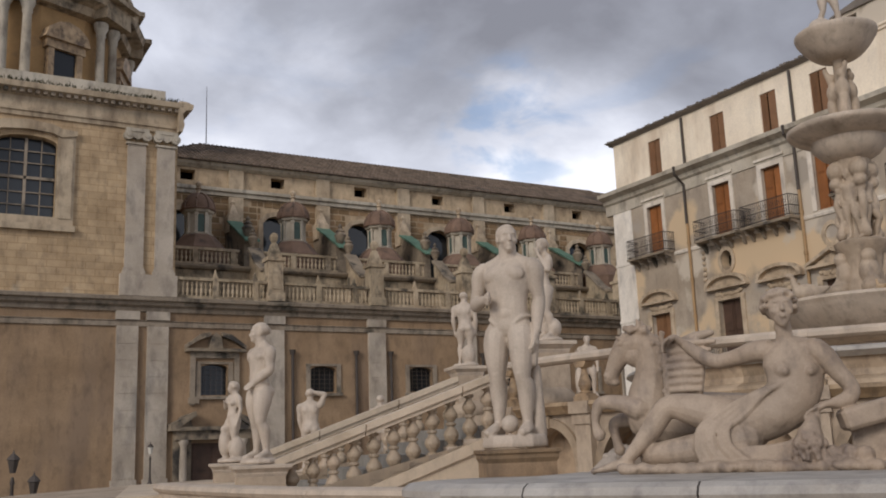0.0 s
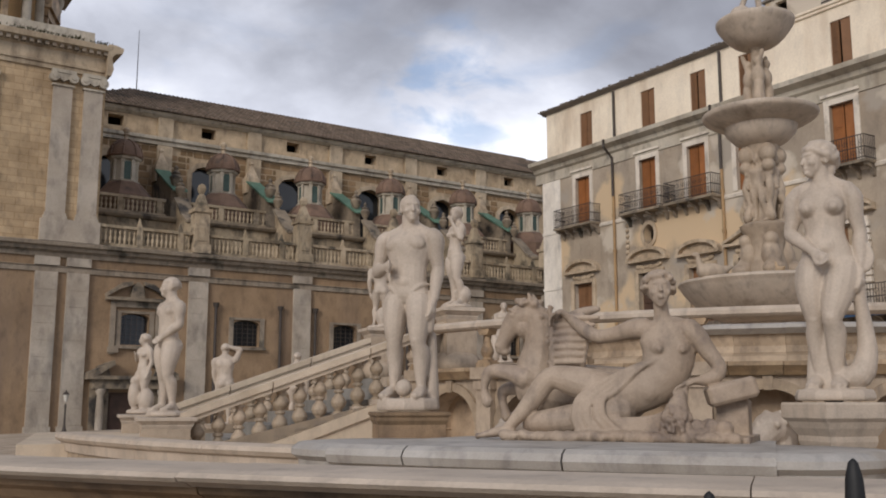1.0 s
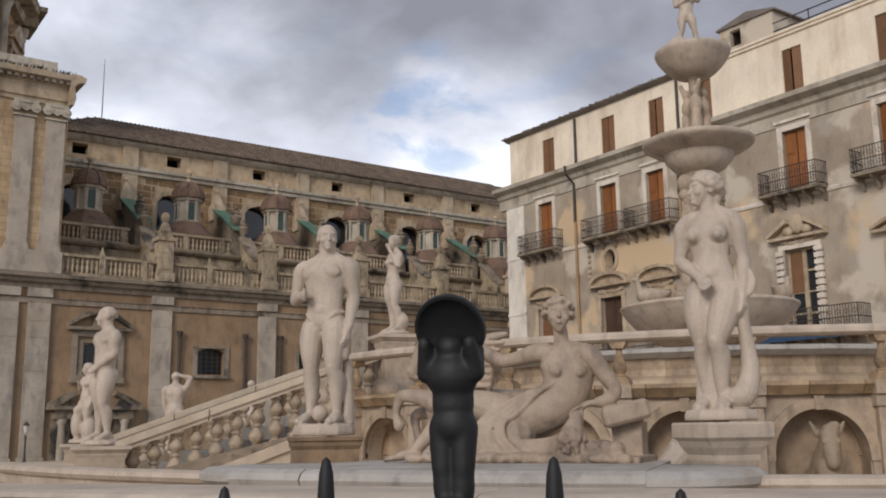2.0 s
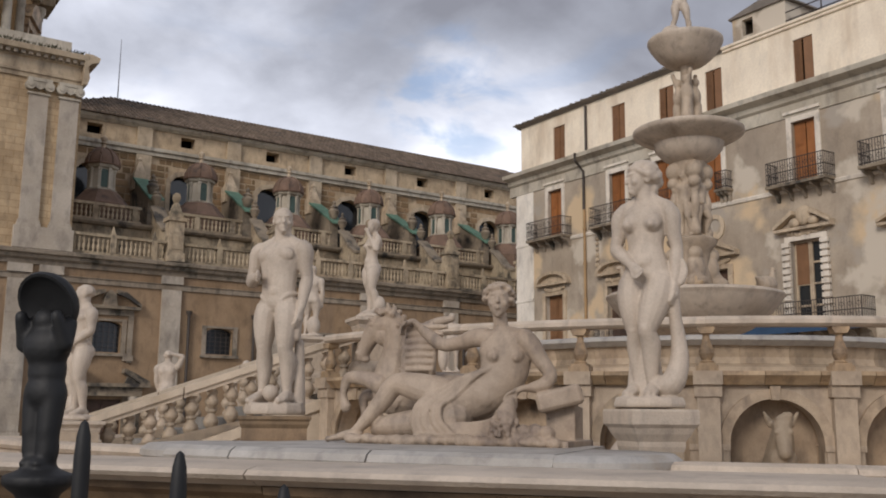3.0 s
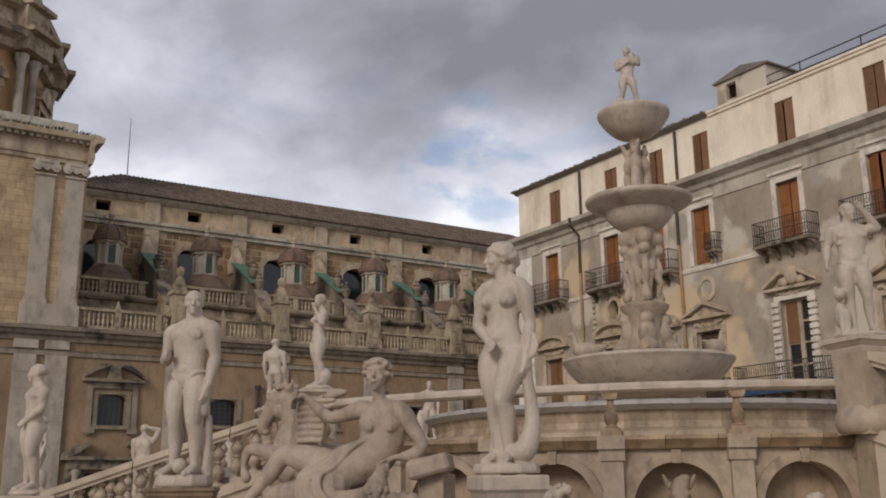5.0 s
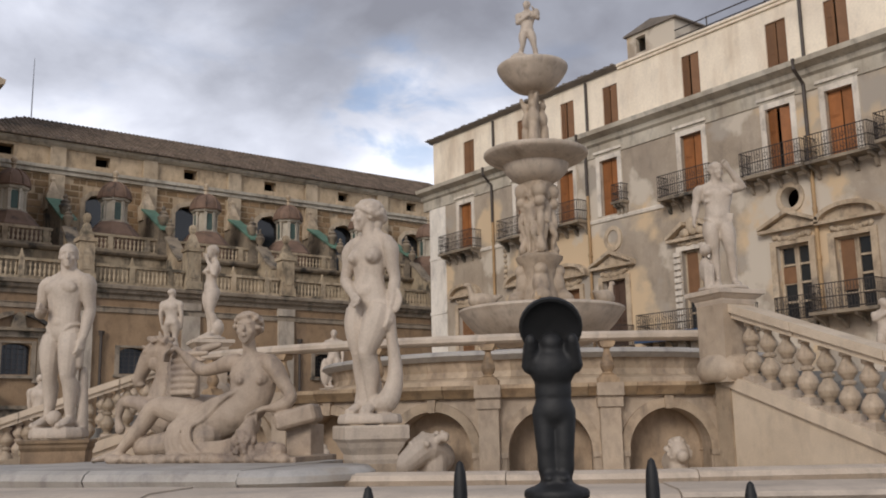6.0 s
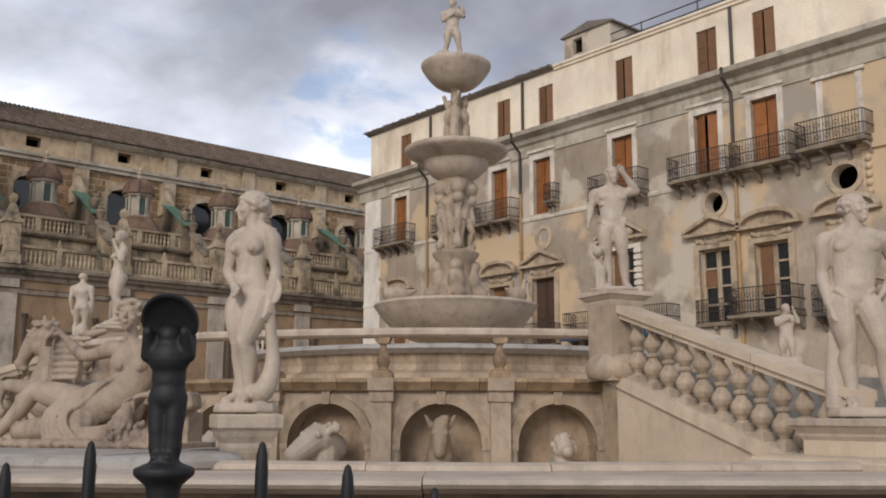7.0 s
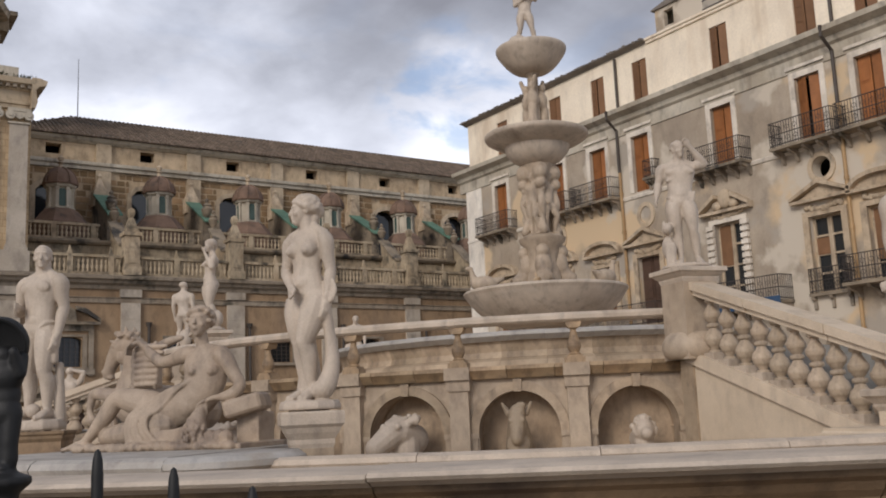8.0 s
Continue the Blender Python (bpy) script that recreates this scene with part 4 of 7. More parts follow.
part("roof", bm, M_PITCH, pent)
bm = bmesh.new()
for z in (18.95, 19.35):
    tube(bm, [(18.2, 0.8, z), (42, 0.8, z)], 0.03, 6)
for u in range(20, 42, 3):
    tube(bm, [(u, 0.8, 18.4), (u, 0.8, 19.4)], 0.03, 6)
part("roof_rail", bm, M_IRONRAIL, palazzo)


def shutters(u, z0, z1, hw, material, ajar=0.0, y=0.2, parent=None):
    w = new("window")
    w.parent = parent or palazzo
    fr = bmesh.new()
    for s in (-1, 1):
        box(fr, u + s * hw - 0.04, u + s * hw + 0.04, y - 0.04, y + 0.14, z0, z1)
    box(fr, u - hw, u + hw, y - 0.04, y + 0.14, z1 - 0.06, z1)
    part("frame", fr, M_SHUTTERB, w)
    for s in (-1, 1):
        sh = bmesh.new()
        wd = hw - 0.05
        box(sh, 0, wd, -0.025, 0.025, 0, z1 - z0 - 0.06)
        for a, b in ((0.06, 0.3), (0.34, 0.62), (0.66, 0.95)):
            hgt = z1 - z0 - 0.06
            box(sh, 0.07, wd - 0.07, -0.045, -0.02, hgt * a, hgt * b)
        for k in range(int((z1 - z0) / 0.09)):
            box(sh, 0.1, wd - 0.1, -0.055, -0.04, 0.15 + k * 0.09, 0.19 + k * 0.09) if 0.15 + k * 0.09 < (z1 - z0) * 0.9 else None
        ang = ajar * (40 if s < 0 else 25)
        part("shutter", sh, material, w, at=Matrix.Translation((u + s * (hw - 0.02), y, z0)) @ (pose(0, 0, 0, 0, 0, -ang) if s < 0 else pose(0, 0, 0, 0, 0, 180 + ang)))
    return w


def surround(w, u, z0, z1, hw, t=0.24):
    fr = bmesh.new()
    for s in (-1, 1):
        a, b = sorted((u + s * hw, u + s * (hw + t)))
        box(fr, a, b, -0.06, 0.02, z0, z1 + t)
    box(fr, u - hw, u + hw, -0.06, 0.02, z1, z1 + t)
    box(fr, u - hw - t - 0.08, u + hw + t + 0.08, -0.14, 0.02, z1 + t + 0.12, z1 + t + 0.24)
    part("surround", fr, M_TRIM, w, "white moulded surround")


def balcony(u0, u1, z, depth=0.75, tall=1.0, parent=None):
    b7 = new("balcony")
    b7.parent = parent or palazzo
    sl = bmesh.new()
    box(sl, u0, u1, -depth, 0.0, z - 0.12, z)
    part("slab", sl, M_DARKST, b7)
    n = max(2, int((u1 - u0) / 0.7))
    for k in range(n + 1):
        br = bmesh.new()
        u = u0 + 0.12 + (u1 - u0 - 0.24) * k / n
        extrude_poly(br, [(0, z - 0.12), (-depth * 0.85, z - 0.12), (-depth * 0.8, z - 0.22), (-depth * 0.35, z - 0.32), (-0.1, z - 0.6), (0, z - 0.62)], u - 0.06, u + 0.06, lambda a, b, w: (w, a, b))
        part("bracket", br, M_CORNICE, b7)
    rl = bmesh.new()
    yy = -depth + 0.04
    path = [(u0 + 0.04, 0, 0), (u0 + 0.04, yy, 0), (u1 - 0.04, yy, 0), (u1 - 0.04, 0, 0)]
    for h in (0.08, tall * 0.5, tall):
        for a, b in zip(path, path[1:]):
            tube(rl, [(a[0], a[1], z + h), (b[0], b[1], z + h)], 0.022, 6)
    part("rail", rl, M_IRONRAIL, b7)
    bars = bmesh.new()
    k = 0
    u = u0 + 0.04
    while u <= u1 - 0.03:
        tube(bars, [(u, yy, z + 0.02), (u, yy, z + tall)], 0.013, 5)
        if k % 3 == 1:
            for hh in (0.3, 0.72):
                tube(bars, [(u + 0.09 * math.cos(t), yy, z + tall * hh + 0.09 * math.sin(t)) for t in [2 * math.pi * q / 8 for q in range(9)]], 0.011, 4)
        u += 0.12
        k += 1
    for uu in (u0 + 0.04, u1 - 0.04):
        yb = yy
        while yb < 0:
            tube(bars, [(uu, yb, z), (uu, yb, z + tall)], 0.013, 5)
            yb += 0.12
    part("grating", bars, M_IRONRAIL, b7, "wrought iron balcony bars")
    return b7


for i, u in enumerate(ATTIC):
    shutters(u, 15.62, 17.66, 0.48, M_SHUTTERB, ajar=(0.0, 0.0, 0.35, 0.2, 0.4, 0.0, 0.35)[i], y=0.3)
for i, u in enumerate(MAIN):
    w = shutters(u, 11.25, 13.96, 0.57, M_SHUTTER, ajar=(0, 0, 0, 0, 0.0, 0.6, 0)[i])
    surround(w, u, 11.25, 13.96, 0.57)
for u0, u1 in ((1.75, 4.75), (6.9, 9.7), (10.0, 13.0), (17.9, 20.75), (22.2, 25.05), (25.15, 27.75)):
    balcony(u0, u1, 11.2, 0.8)
balcony(27.95, 30.6, 11.35, 0.8)
balcony(14.9, 15.6, 11.7, 0.5, 0.8)
# blind window
bm = bmesh.new()
for s in (-1, 1):
    box(bm, 29.4 + s * 0.75 - 0.12, 29.4 + s * 0.75 + 0.12, -0.05, 0.0, 11.3, 14.0)
box(bm, 28.4, 30.4, -0.14, 0.0, 14.02, 14.15)
part("blind_window", bm, M_TRIM, palazzo)


def low_window(i):
    u, z0, z1, hw = LOW[i]
    w = new("window")
    w.parent = palazzo
    fr = bmesh.new()
    for s in (-1, 1):
        a, b = sorted((u + s * hw, u + s * (hw + 0.26)))
        box(fr, a, b, -0.09, 0.03, z0, z1 + 0.2)
    box(fr, u - hw, u + hw, -0.09, 0.03, z1, z1 + 0.2)
    if i == 4:
        for s in (-1, 1):
            for k in range(13):
                box(fr, u + s * (hw + 0.16) - 0.18, u + s * (hw + 0.16) + 0.18, -0.2, -0.05, z0 + 0.05 + k * 0.28, z0 + 0.24 + k * 0.28)
    part("surround", fr, M_TRIM if i == 4 else M_ORNAMENT, w)
    pd = bmesh.new()
    zt = z1 + (0.55 if i != 4 else 0.4)
    ww = hw + 0.62
    box(pd, u - ww, u + ww, -0.34, 0.0, zt, zt + 0.12)
    if i in (0, 1, 2, 6, 7):
        pts = [(u + ww * math.cos(t), zt + 0.12 + 0.62 * math.sin(t)) for t in [math.pi * k / 14 for k in range(15)]]
        inn = [(u + (ww - 0.2) * math.cos(t), zt + 0.12 + 0.46 * math.sin(t)) for t in [math.pi * k / 14 for k in range(15)]]
        for a, b, c, d in zip(pts, pts[1:], inn, inn[1:]):
            upright(pd, [a, b, d, c], -0.36, 0.0)
        upright(pd, [*inn], -0.1, 0.0)
    elif i == 4:
        for s in (-1, 1):
            upright(pd, [(u + s * ww, zt + 0.12), (u + s * ww, zt + 0.26), (u + s * 0.45, zt + 0.85), (u + s * 0.4, zt + 0.68)], -0.36, 0.0)
        blob(pd, (u, -0.1, zt + 0.62), (0.36, 0.2, 0.42))
        blob(pd, (u - 0.45, -0.12, zt + 0.35), (0.26, 0.16, 0.2))
        blob(pd, (u + 0.45, -0.12, zt + 0.35), (0.26, 0.16, 0.2))
    else:
        for s in (-1, 1):
            upright(pd, [(u + s * ww, zt + 0.12), (u + s * ww, zt + 0.24), (u, zt + 0.84), (u, zt + 0.66)], -0.36, 0.0)
        upright(pd, [(u - ww + 0.2, zt + 0.12), (u + ww - 0.2, zt + 0.12), (u, zt + 0.66)], -0.12, 0.0)
    part("pediment", pd, M_ORNAMENT, w, "stucco pediment")
    orn = bmesh.new()
    rr = random.Random(i)
    for k in range(13):
        f = (k - 6) / 6
        blob(orn, (u + f * hw * 1.05, -0.05, z1 + 0.36 - 0.1 * (1 - f * f) + rr.uniform(-0.05, 0.05)), (0.12, 0.1, 0.09 + rr.uniform(0, 0.06)), (0, rr.uniform(-40, 40), 0), 8)
    part("garland", orn, M_ORNAMENT, w, "stucco garland", smooth=True)
    if i in (0, 1, 2, 3):
        sh = bmesh.new()
        for s in (-1, 1):
            a, b = sorted((u + s * 0.02, u + s * hw))
            box(sh, a, b, 0.25, 0.31, z0, z1)
            box(sh, a + 0.1, b - 0.1, 0.21, 0.25, z0 + 0.2, z0 + 1.0)
            box(sh, a + 0.1, b - 0.1, 0.21, 0.25, z0 + 1.2, z1 - 0.2)
        part("door_leaf", sh, M_DOORD if i in (1, 3) else M_SHUTTERB, w)
    else:
        gl = bmesh.new()
        box(gl, u - hw, u + hw, 0.3, 0.32, z0, z1)
        part("pane", gl, M_GLASS, w)
        sa = bmesh.new()
        for s in (-0.94, -0.06, 0.06, 0.94):
            box(sa, u + s * hw - 0.05, u + s * hw + 0.05, 0.22, 0.3, z0, z1)
        for k in range(5):
            z = z0 + (z1 - z0 - 0.08) * k / 4
            box(sa, u - hw, u + hw, 0.23, 0.29, z, z + 0.08)
        part("sash", sa, M_ORNAMENT, w, "old ochre wooden sash")
        if i in (4, 5, 6):
            pn = bmesh.new()
            box(pn, u - hw + 0.1, u - 0.08, 0.2, 0.225, z0 + (z1 - z0) * (0.5 if i != 6 else 0.3), z1 - (0.1 if i != 5 else 0.85))
            part("shutter", pn, M_SHUTTERB, w)
    return w


for i in range(8):
    low_window(i)
balcony(16.35, 22.1, 5.2, 0.9)
balcony(22.95, 24.75, 5.3, 0.25, 0.95)
balcony(24.9, 27.6, 5.45, 1.0, 1.0)
balcony(28.2, 30.6, 5.3, 0.8)
balcony(6.7, 15.5, 4.9, 0.9)
bm = bmesh.new()
box(bm, 16.3, 22.15, -0.97, -0.93, 4.95, 5.35)
part("awning_roll", bm, M_BLUE, palazzo, "dark blue sheet along the balcony")
for u, z, r, rz in OCULI + [(14.5, 10.08, 0.36, 0.4)]:
    bm = bmesh.new()
    for k in range(20):
        a, b = 2 * math.pi * k / 20, 2 * math.pi * (k + 1) / 20
        upright(bm, [(u + r * math.cos(a), z + rz * math.sin(a)), (u + r * math.cos(b), z + rz * math.sin(b)), (u + (r + 0.2) * math.cos(b), z + (rz + 0.2) * math.sin(b)), (u + (r + 0.2) * math.cos(a), z + (rz + 0.2) * math.sin(a))], -0.07, 0.01)
    part("oculus_frame", bm, M_ORNAMENT, palazzo, "round stucco window frame")
for u, z1, z0, m in ((5.85, 18.2, 0.0, M_PIPEO), (13.05, 18.2, 0.0, M_PIPEO), (24.98, 18.2, 0.0, M_PIPEO)):
    bm = bmesh.new()
    tube(bm, [(u, 0.1, z1), (u, 0.1, 15.6)], 0.075, 8)
    tube(bm, [(u, -0.72, 15.4), (u, -0.72, 15.0), (u, -0.12, 14.5), (u, -0.12, 12.4)], 0.075, 8)
    part("drainpipe", bm, M_PIPE, palazzo)
    bm = bmesh.new()
    tube(bm, [(u + 0.02, -0.12, 12.4), (u + 0.02, -0.12, z0)], 0.075, 8)
    for k in range(6):
        tube(bm, [(u + 0.02, -0.12, 1.8 + k * 1.9), (u + 0.02, -0.12, 1.95 + k * 1.9)], 0.1, 8)
    part("drainpipe", bm, m, palazzo, "ochre glazed drainpipe")
# corner pilaster with a stucco head
bm = bmesh.new()
box(bm, PLEN - 1.3, PLEN + 0.06, -0.12, 0.0, 0, 11.0)
box(bm, PLEN - 1.4, PLEN + 0.16, -0.24, 0.0, 11.0, 11.5)
for s in (PLEN - 1.05, PLEN - 0.25):
    for k in range(5):
        blob(bm, (s, -0.16, 10.7 - 0.3 * k), (0.14, 0.12, 0.14), seg=8)
part("corner_pilaster", bm, M_PATCH, palazzo)
for k in range(7):
    if k == 0:
        bm = bmesh.new()
    blob(bm, (6.75, -0.06, 10.7 - 0.28 * k), (0.12, 0.1, 0.12), seg=8)
part("stucco_pendant", bm, M_ORNAMENT, palazzo)

# ---- fountain ----
fountain = thing("fountain", pose(CX, CY, 0), "great tiered round marble fountain with niches, rails and stairs", "fountain")


def arc_stones(prof, a0, a1, step, material, name, parent, gap=0.04, sub=3, label=""):
    """A ring of curved stones with open joints."""
    n = max(1, round((a1 - a0) / step))
    st = (a1 - a0) / n
    b8 = bmesh.new()
    arc_solid(b8, prof, gap / 2, st - gap / 2, sub)
    me = finish(b8, name, material, False)
    for k in range(n):
        ob = new(name, me)
        ob.parent = parent
        ob.matrix_local = pose(0, 0, random.uniform(-0.003, 0.003), 0, 0, a0 + k * st)
        if label and k == 0:
            ob["label"] = label


outer = new("outer_wall")
outer.parent = fountain
arc_stones([(17.28, 1.345), (17.28, 1.385), (17.32, 1.402), (17.66, 1.402), (17.715, 1.394), (17.735, 1.38), (17.72, 1.366), (17.68, 1.36), (17.65, 1.345)], 150, 290, 5.6, M_MARBLE, "coping_stone", outer, 0.014, 6, "rounded marble coping stone")
arc_stones([(17.2, 0.32), (17.2, 1.345), (17.625, 1.345), (17.615, 1.32), (17.57, 1.3), (17.545, 1.27), (17.5, 1.24), (17.5, 0.32)], 150, 290, 5.6, M_WALLST, "wall_slab", outer, 0.018, 6)
arc_stones([(17.1, 0.0), (17.1, 0.32), (17.66, 0.32), (17.72, 0.26), (17.72, 0.0)], 150, 290, 7.0, M_GREYM, "plinth_stone", outer, 0.03, 6)
bm = bmesh.new()
arc_solid(bm, [(8.0, 0.4), (8.0, 0.9), (17.2, 0.9), (17.2, 0.4)], 0, 360, 72)
part("basin_floor", bm, M_GREYM, fountain)
inner = new("lower_basin")
inner.parent = fountain
arc_stones([(12.95, 1.02), (12.95, 1.22), (13.0, 1.245), (13.24, 1.25), (13.3, 1.23), (13.32, 1.19), (13.29, 1.15), (13.24, 1.13), (13.22, 1.02)], 176, 250.6, 6.2, M_MARBLE, "coping_stone", inner, 0.03, 6, "rounded white marble rim")
arc_stones([(12.9, 0.9), (12.9, 1.02), (13.18, 1.02), (13.18, 0.9)], 176, 250.6, 6.2, M_BLOCK, "wall_slab", inner, 0.03, 6)
# white slab under the reclining figure
slab = new("figure_slab")
slab.parent = fountain
for a0, a1 in ((203.4, 206.4), (206.4, 211.6), (211.6, 217.4)):
    bm = bmesh.new()
    arc_solid(bm, [(11.6, 0.9), (11.6, 1.3), (13.7, 1.3), (13.76, 1.27), (13.79, 1.22), (13.76, 1.16), (13.68, 1.13), (13.62, 0.9)], a0 + 0.03, a1 - 0.03, 6)
    part("slab_stone", bm, M_SLAB, slab, "white marble slab with rounded front edge")
for a, d in ((203.4, -1), (217.4, 1)):
    bm = bmesh.new()
    p = [(13.0 * math.cos(radians(a)), 13.0 * math.sin(radians(a)))]
    lathe(bm, [(0.0, 0.9), (0.7, 0.9), (0.72, 1.16), (0.78, 1.2), (0.78, 1.25), (0.72, 1.295), (0.0, 1.295)], 24, (p[0][0], p[0][1], 0), close=False)
    part("slab_end", bm, M_SLAB, slab, smooth=True)

# ring of niches
RR, STEP = 8.32, 10.5
POSTS = [222.2 + STEP * k for k in range(-4, 3)]
ring = new("niche_ring")
ring.parent = fountain
chord = 2 * RR * math.sin(radians(STEP / 2))
bay_bm = bmesh.new()
wall_holes(bay_bm, -chord / 2, chord / 2, 0.9, 1.94, 0.3, [(-0.53, 0.53, 0.9, 1.78)])
arch_fill(bay_bm, -0.53, 0.53, 0.9, 1.78, 0.0, 0.3, segs=20)
bay_me = finish(bay_bm, "niche_wall", M_GREYM)
arch_bm = bmesh.new()
for k in range(20):
    a, b = math.pi * k / 20, math.pi * (k + 1) / 20
    upright(arch_bm, [(0.53 * math.cos(a), 1.25 + 0.53 * math.sin(a)), (0.53 * math.cos(b), 1.25 + 0.53 * math.sin(b)), (0.65 * math.cos(b), 1.25 + 0.65 * math.sin(b)), (0.65 * math.cos(a), 1.25 + 0.65 * math.sin(a))], -0.045, 0.02)
upright(arch_bm, [(-0.045, 1.765), (0.045, 1.765), (0.06, 1.93), (-0.06, 1.93)], -0.07, 0.0)
arch_me = finish(arch_bm, "arch_moulding", M_BLOCK)
imp_bm = bmesh.new()
box(imp_bm, 0.53, 0.73, -0.05, 0.05, 1.18, 1.25)
box(imp_bm, 0.55, 0.71, -0.03, 0.02, 0.9, 1.18)
imp_me = finish(imp_bm, "impost", M_GREYM)
imp_bm = bmesh.new()
box(imp_bm, -0.73, -0.53, -0.05, 0.05, 1.18, 1.25)
box(imp_bm, -0.71, -0.55, -0.03, 0.02, 0.9, 1.18)
imp_me2 = finish(imp_bm, "impost", M_GREYM)
nic_bm = bmesh.new()
rows = []
for z, f in [(0.9, 1.0), (1.22, 1.0), (1.23, 0.96), (1.25, 1.0)] + [(1.25 + 0.56 * math.sin(t), math.cos(t)) for t in [math.pi / 2 * k / 8 for k in range(1, 9)]]:
    rows.append([nic_bm.verts.new((0.56 * f * math.cos(math.pi * k / 16), 0.28 + 0.42 * f * math.sin(math.pi * k / 16), z)) for k in range(17)])
for p, q in zip(rows, rows[1:]):
    for k in range(16):
        nic_bm.faces.new((p[k], p[k + 1], q[k + 1], q[k]))
nic_me = finish(nic_bm, "niche", M_NICHE, True)
pil_bm = bmesh.new()
box(pil_bm, -0.13, 0.13, -0.1, 0.1, 0.9, 1.8)
box(pil_bm, -0.16, 0.16, -0.13, 0.1, 1.8, 1.94)
pil_me = finish(pil_bm, "pilaster", M_GREYM)
corp_bm = bmesh.new()
box(corp_bm, -0.17, 0.17, -0.18, 0.1, 1.94, 2.1)
corp_me = finish(corp_bm, "cornice_block", M_GREYM)
post_bm = bmesh.new()
box(post_bm, -0.13, 0.13, -0.1, 0.1, 2.1, 2.17)
box(post_bm, -0.1, 0.1, -0.1, 0.1, 2.17, 2.2)
lathe(post_bm, [(0.075, 2.2), (0.085, 2.215), (0.06, 2.235), (0.078, 2.27), (0.092, 2.31), (0.088, 2.35), (0.062, 2.42), (0.043, 2.49), (0.04, 2.53), (0.055, 2.55), (0.055, 2.56)], 14)
upright(post_bm, [(-0.07, 2.55), (0.07, 2.55), (0.1, 2.6), (0.1, 2.63), (-0.1, 2.63), (-0.1, 2.6)], -0.09, 0.09)
post_me = finish(post_bm, "rail_post", M_OCHREM)
for k, a in enumerate(POSTS):
    fr = pose(RR * math.cos(radians(a)), RR * math.sin(radians(a)), 0, 0, 0, a + 90)
    for me, nm in ((pil_me, "pilaster"), (corp_me, "cornice_block"), (post_me, "rail_post")):
        ob = new(nm, me)
        ob.parent = ring
        ob.matrix_local = fr
    if k < len(POSTS) - 1:
        am = a + STEP / 2
        rm = RR * math.cos(radians(STEP / 2))
        fr = pose(rm * math.cos(radians(am)), rm * math.sin(radians(am)), 0, 0, 0, am + 90)
        for me, nm in ((bay_me, "niche_wall"), (arch_me, "arch_moulding"), (imp_me, "impost"), (imp_me2, "impost"), (nic_me, "niche")):
            ob = new(nm, me)
            ob.parent = ring
            ob.matrix_local = fr
A0, A1 = POSTS[0], POSTS[-1]
arc_stones([(7.9, 1.94), (7.9, 2.1), (8.46, 2.1), (8.48, 2.05), (8.42, 1.99), (8.38, 1.94)], A0, A1 + 0.3, 4.2, M_OCHREM, "cornice_stone", ring, 0.05, 3, "rust-stained ochre cornice stone")
arc_stones([(8.22, 2.63), (8.2, 2.66), (8.2, 2.71), (8.24, 2.75), (8.42, 2.75), (8.46, 2.71), (8.46, 2.66), (8.42, 2.63)], A0, A1, 10.5, M_MARBLE, "hand_rail", ring, 0.02, 6)
bm = bmesh.new()
lathe(bm, [(0.0, 1.8), (8.0, 1.8), (8.0, 2.06), (0.0, 2.06)], 64, close=False)
part("platform", bm, M_GREYM, fountain)
bm = bmesh.new()
lathe(bm, [(7.9, 0.9), (7.9, 1.8)], 64, close=False)
part("core", bm, M_NICHE, fountain)
basin_u = new("upper_basin")
basin_u.parent = fountain
arc_stones([(4.2, 2.06), (4.2, 2.68), (4.5, 2.68), (4.47, 2.6), (4.44, 2.5), (4.47, 2.4), (4.6, 2.36), (4.66, 2.33), (4.66, 2.06)], 120, 330, 10, M_BLOCK, "wall_stone", basin_u, 0.05, 6, "curved cream marble basin wall")
arc_stones([(4.15, 2.68), (4.15, 2.81), (4.2, 2.84), (4.62, 2.84), (4.68, 2.81), (4.7, 2.76), (4.64, 2.72), (4.58, 2.68)], 120, 330, 10, M_SLAB, "rim_stone", basin_u, 0.04, 6)


# central shaft with three bowls
def bowl(r, z, depth, material, parent, foot, lip=0.62):
    """A wide dish with a rounded lip; over a smaller bowl where lip is under one, else one round basin."""
    b9 = bmesh.new()
    if lip < 1:
        prof = [(foot, z - depth), (foot * 1.3, z - depth + 0.03), (r * lip * 0.75, z - depth * 0.84), (r * lip * 0.97, z - depth * 0.6), (r * lip, z - depth * 0.46), (r * lip * 1.02, z - depth * 0.42)]
        prof += [(r * (lip + (0.97 - lip) * f), z - depth * 0.42 + (depth * 0.42 - 0.12) * f ** 1.5) for f in (0.2, 0.4, 0.6, 0.8, 1.0)]
    else:
        prof = [(foot, z - depth)] + [(foot + (r * 0.97 - foot) * math.sin(t), z - 0.13 - (depth - 0.13) * math.cos(t) ** lip) for t in [math.pi / 2 * q / 10 for q in range(1, 11)]]
    prof += [(r * 0.985, z - 0.1), (r, z - 0.06), (r * 0.995, z - 0.02), (r * 0.97, z), (r * 0.93, z - 0.005), (r * 0.88, z - 0.06), (r * 0.5, z - depth * 0.3), (0.05, z - depth * 0.4)]
    lathe(b9, prof, 64)
    return part("bowl", b9, material, parent, smooth=True)


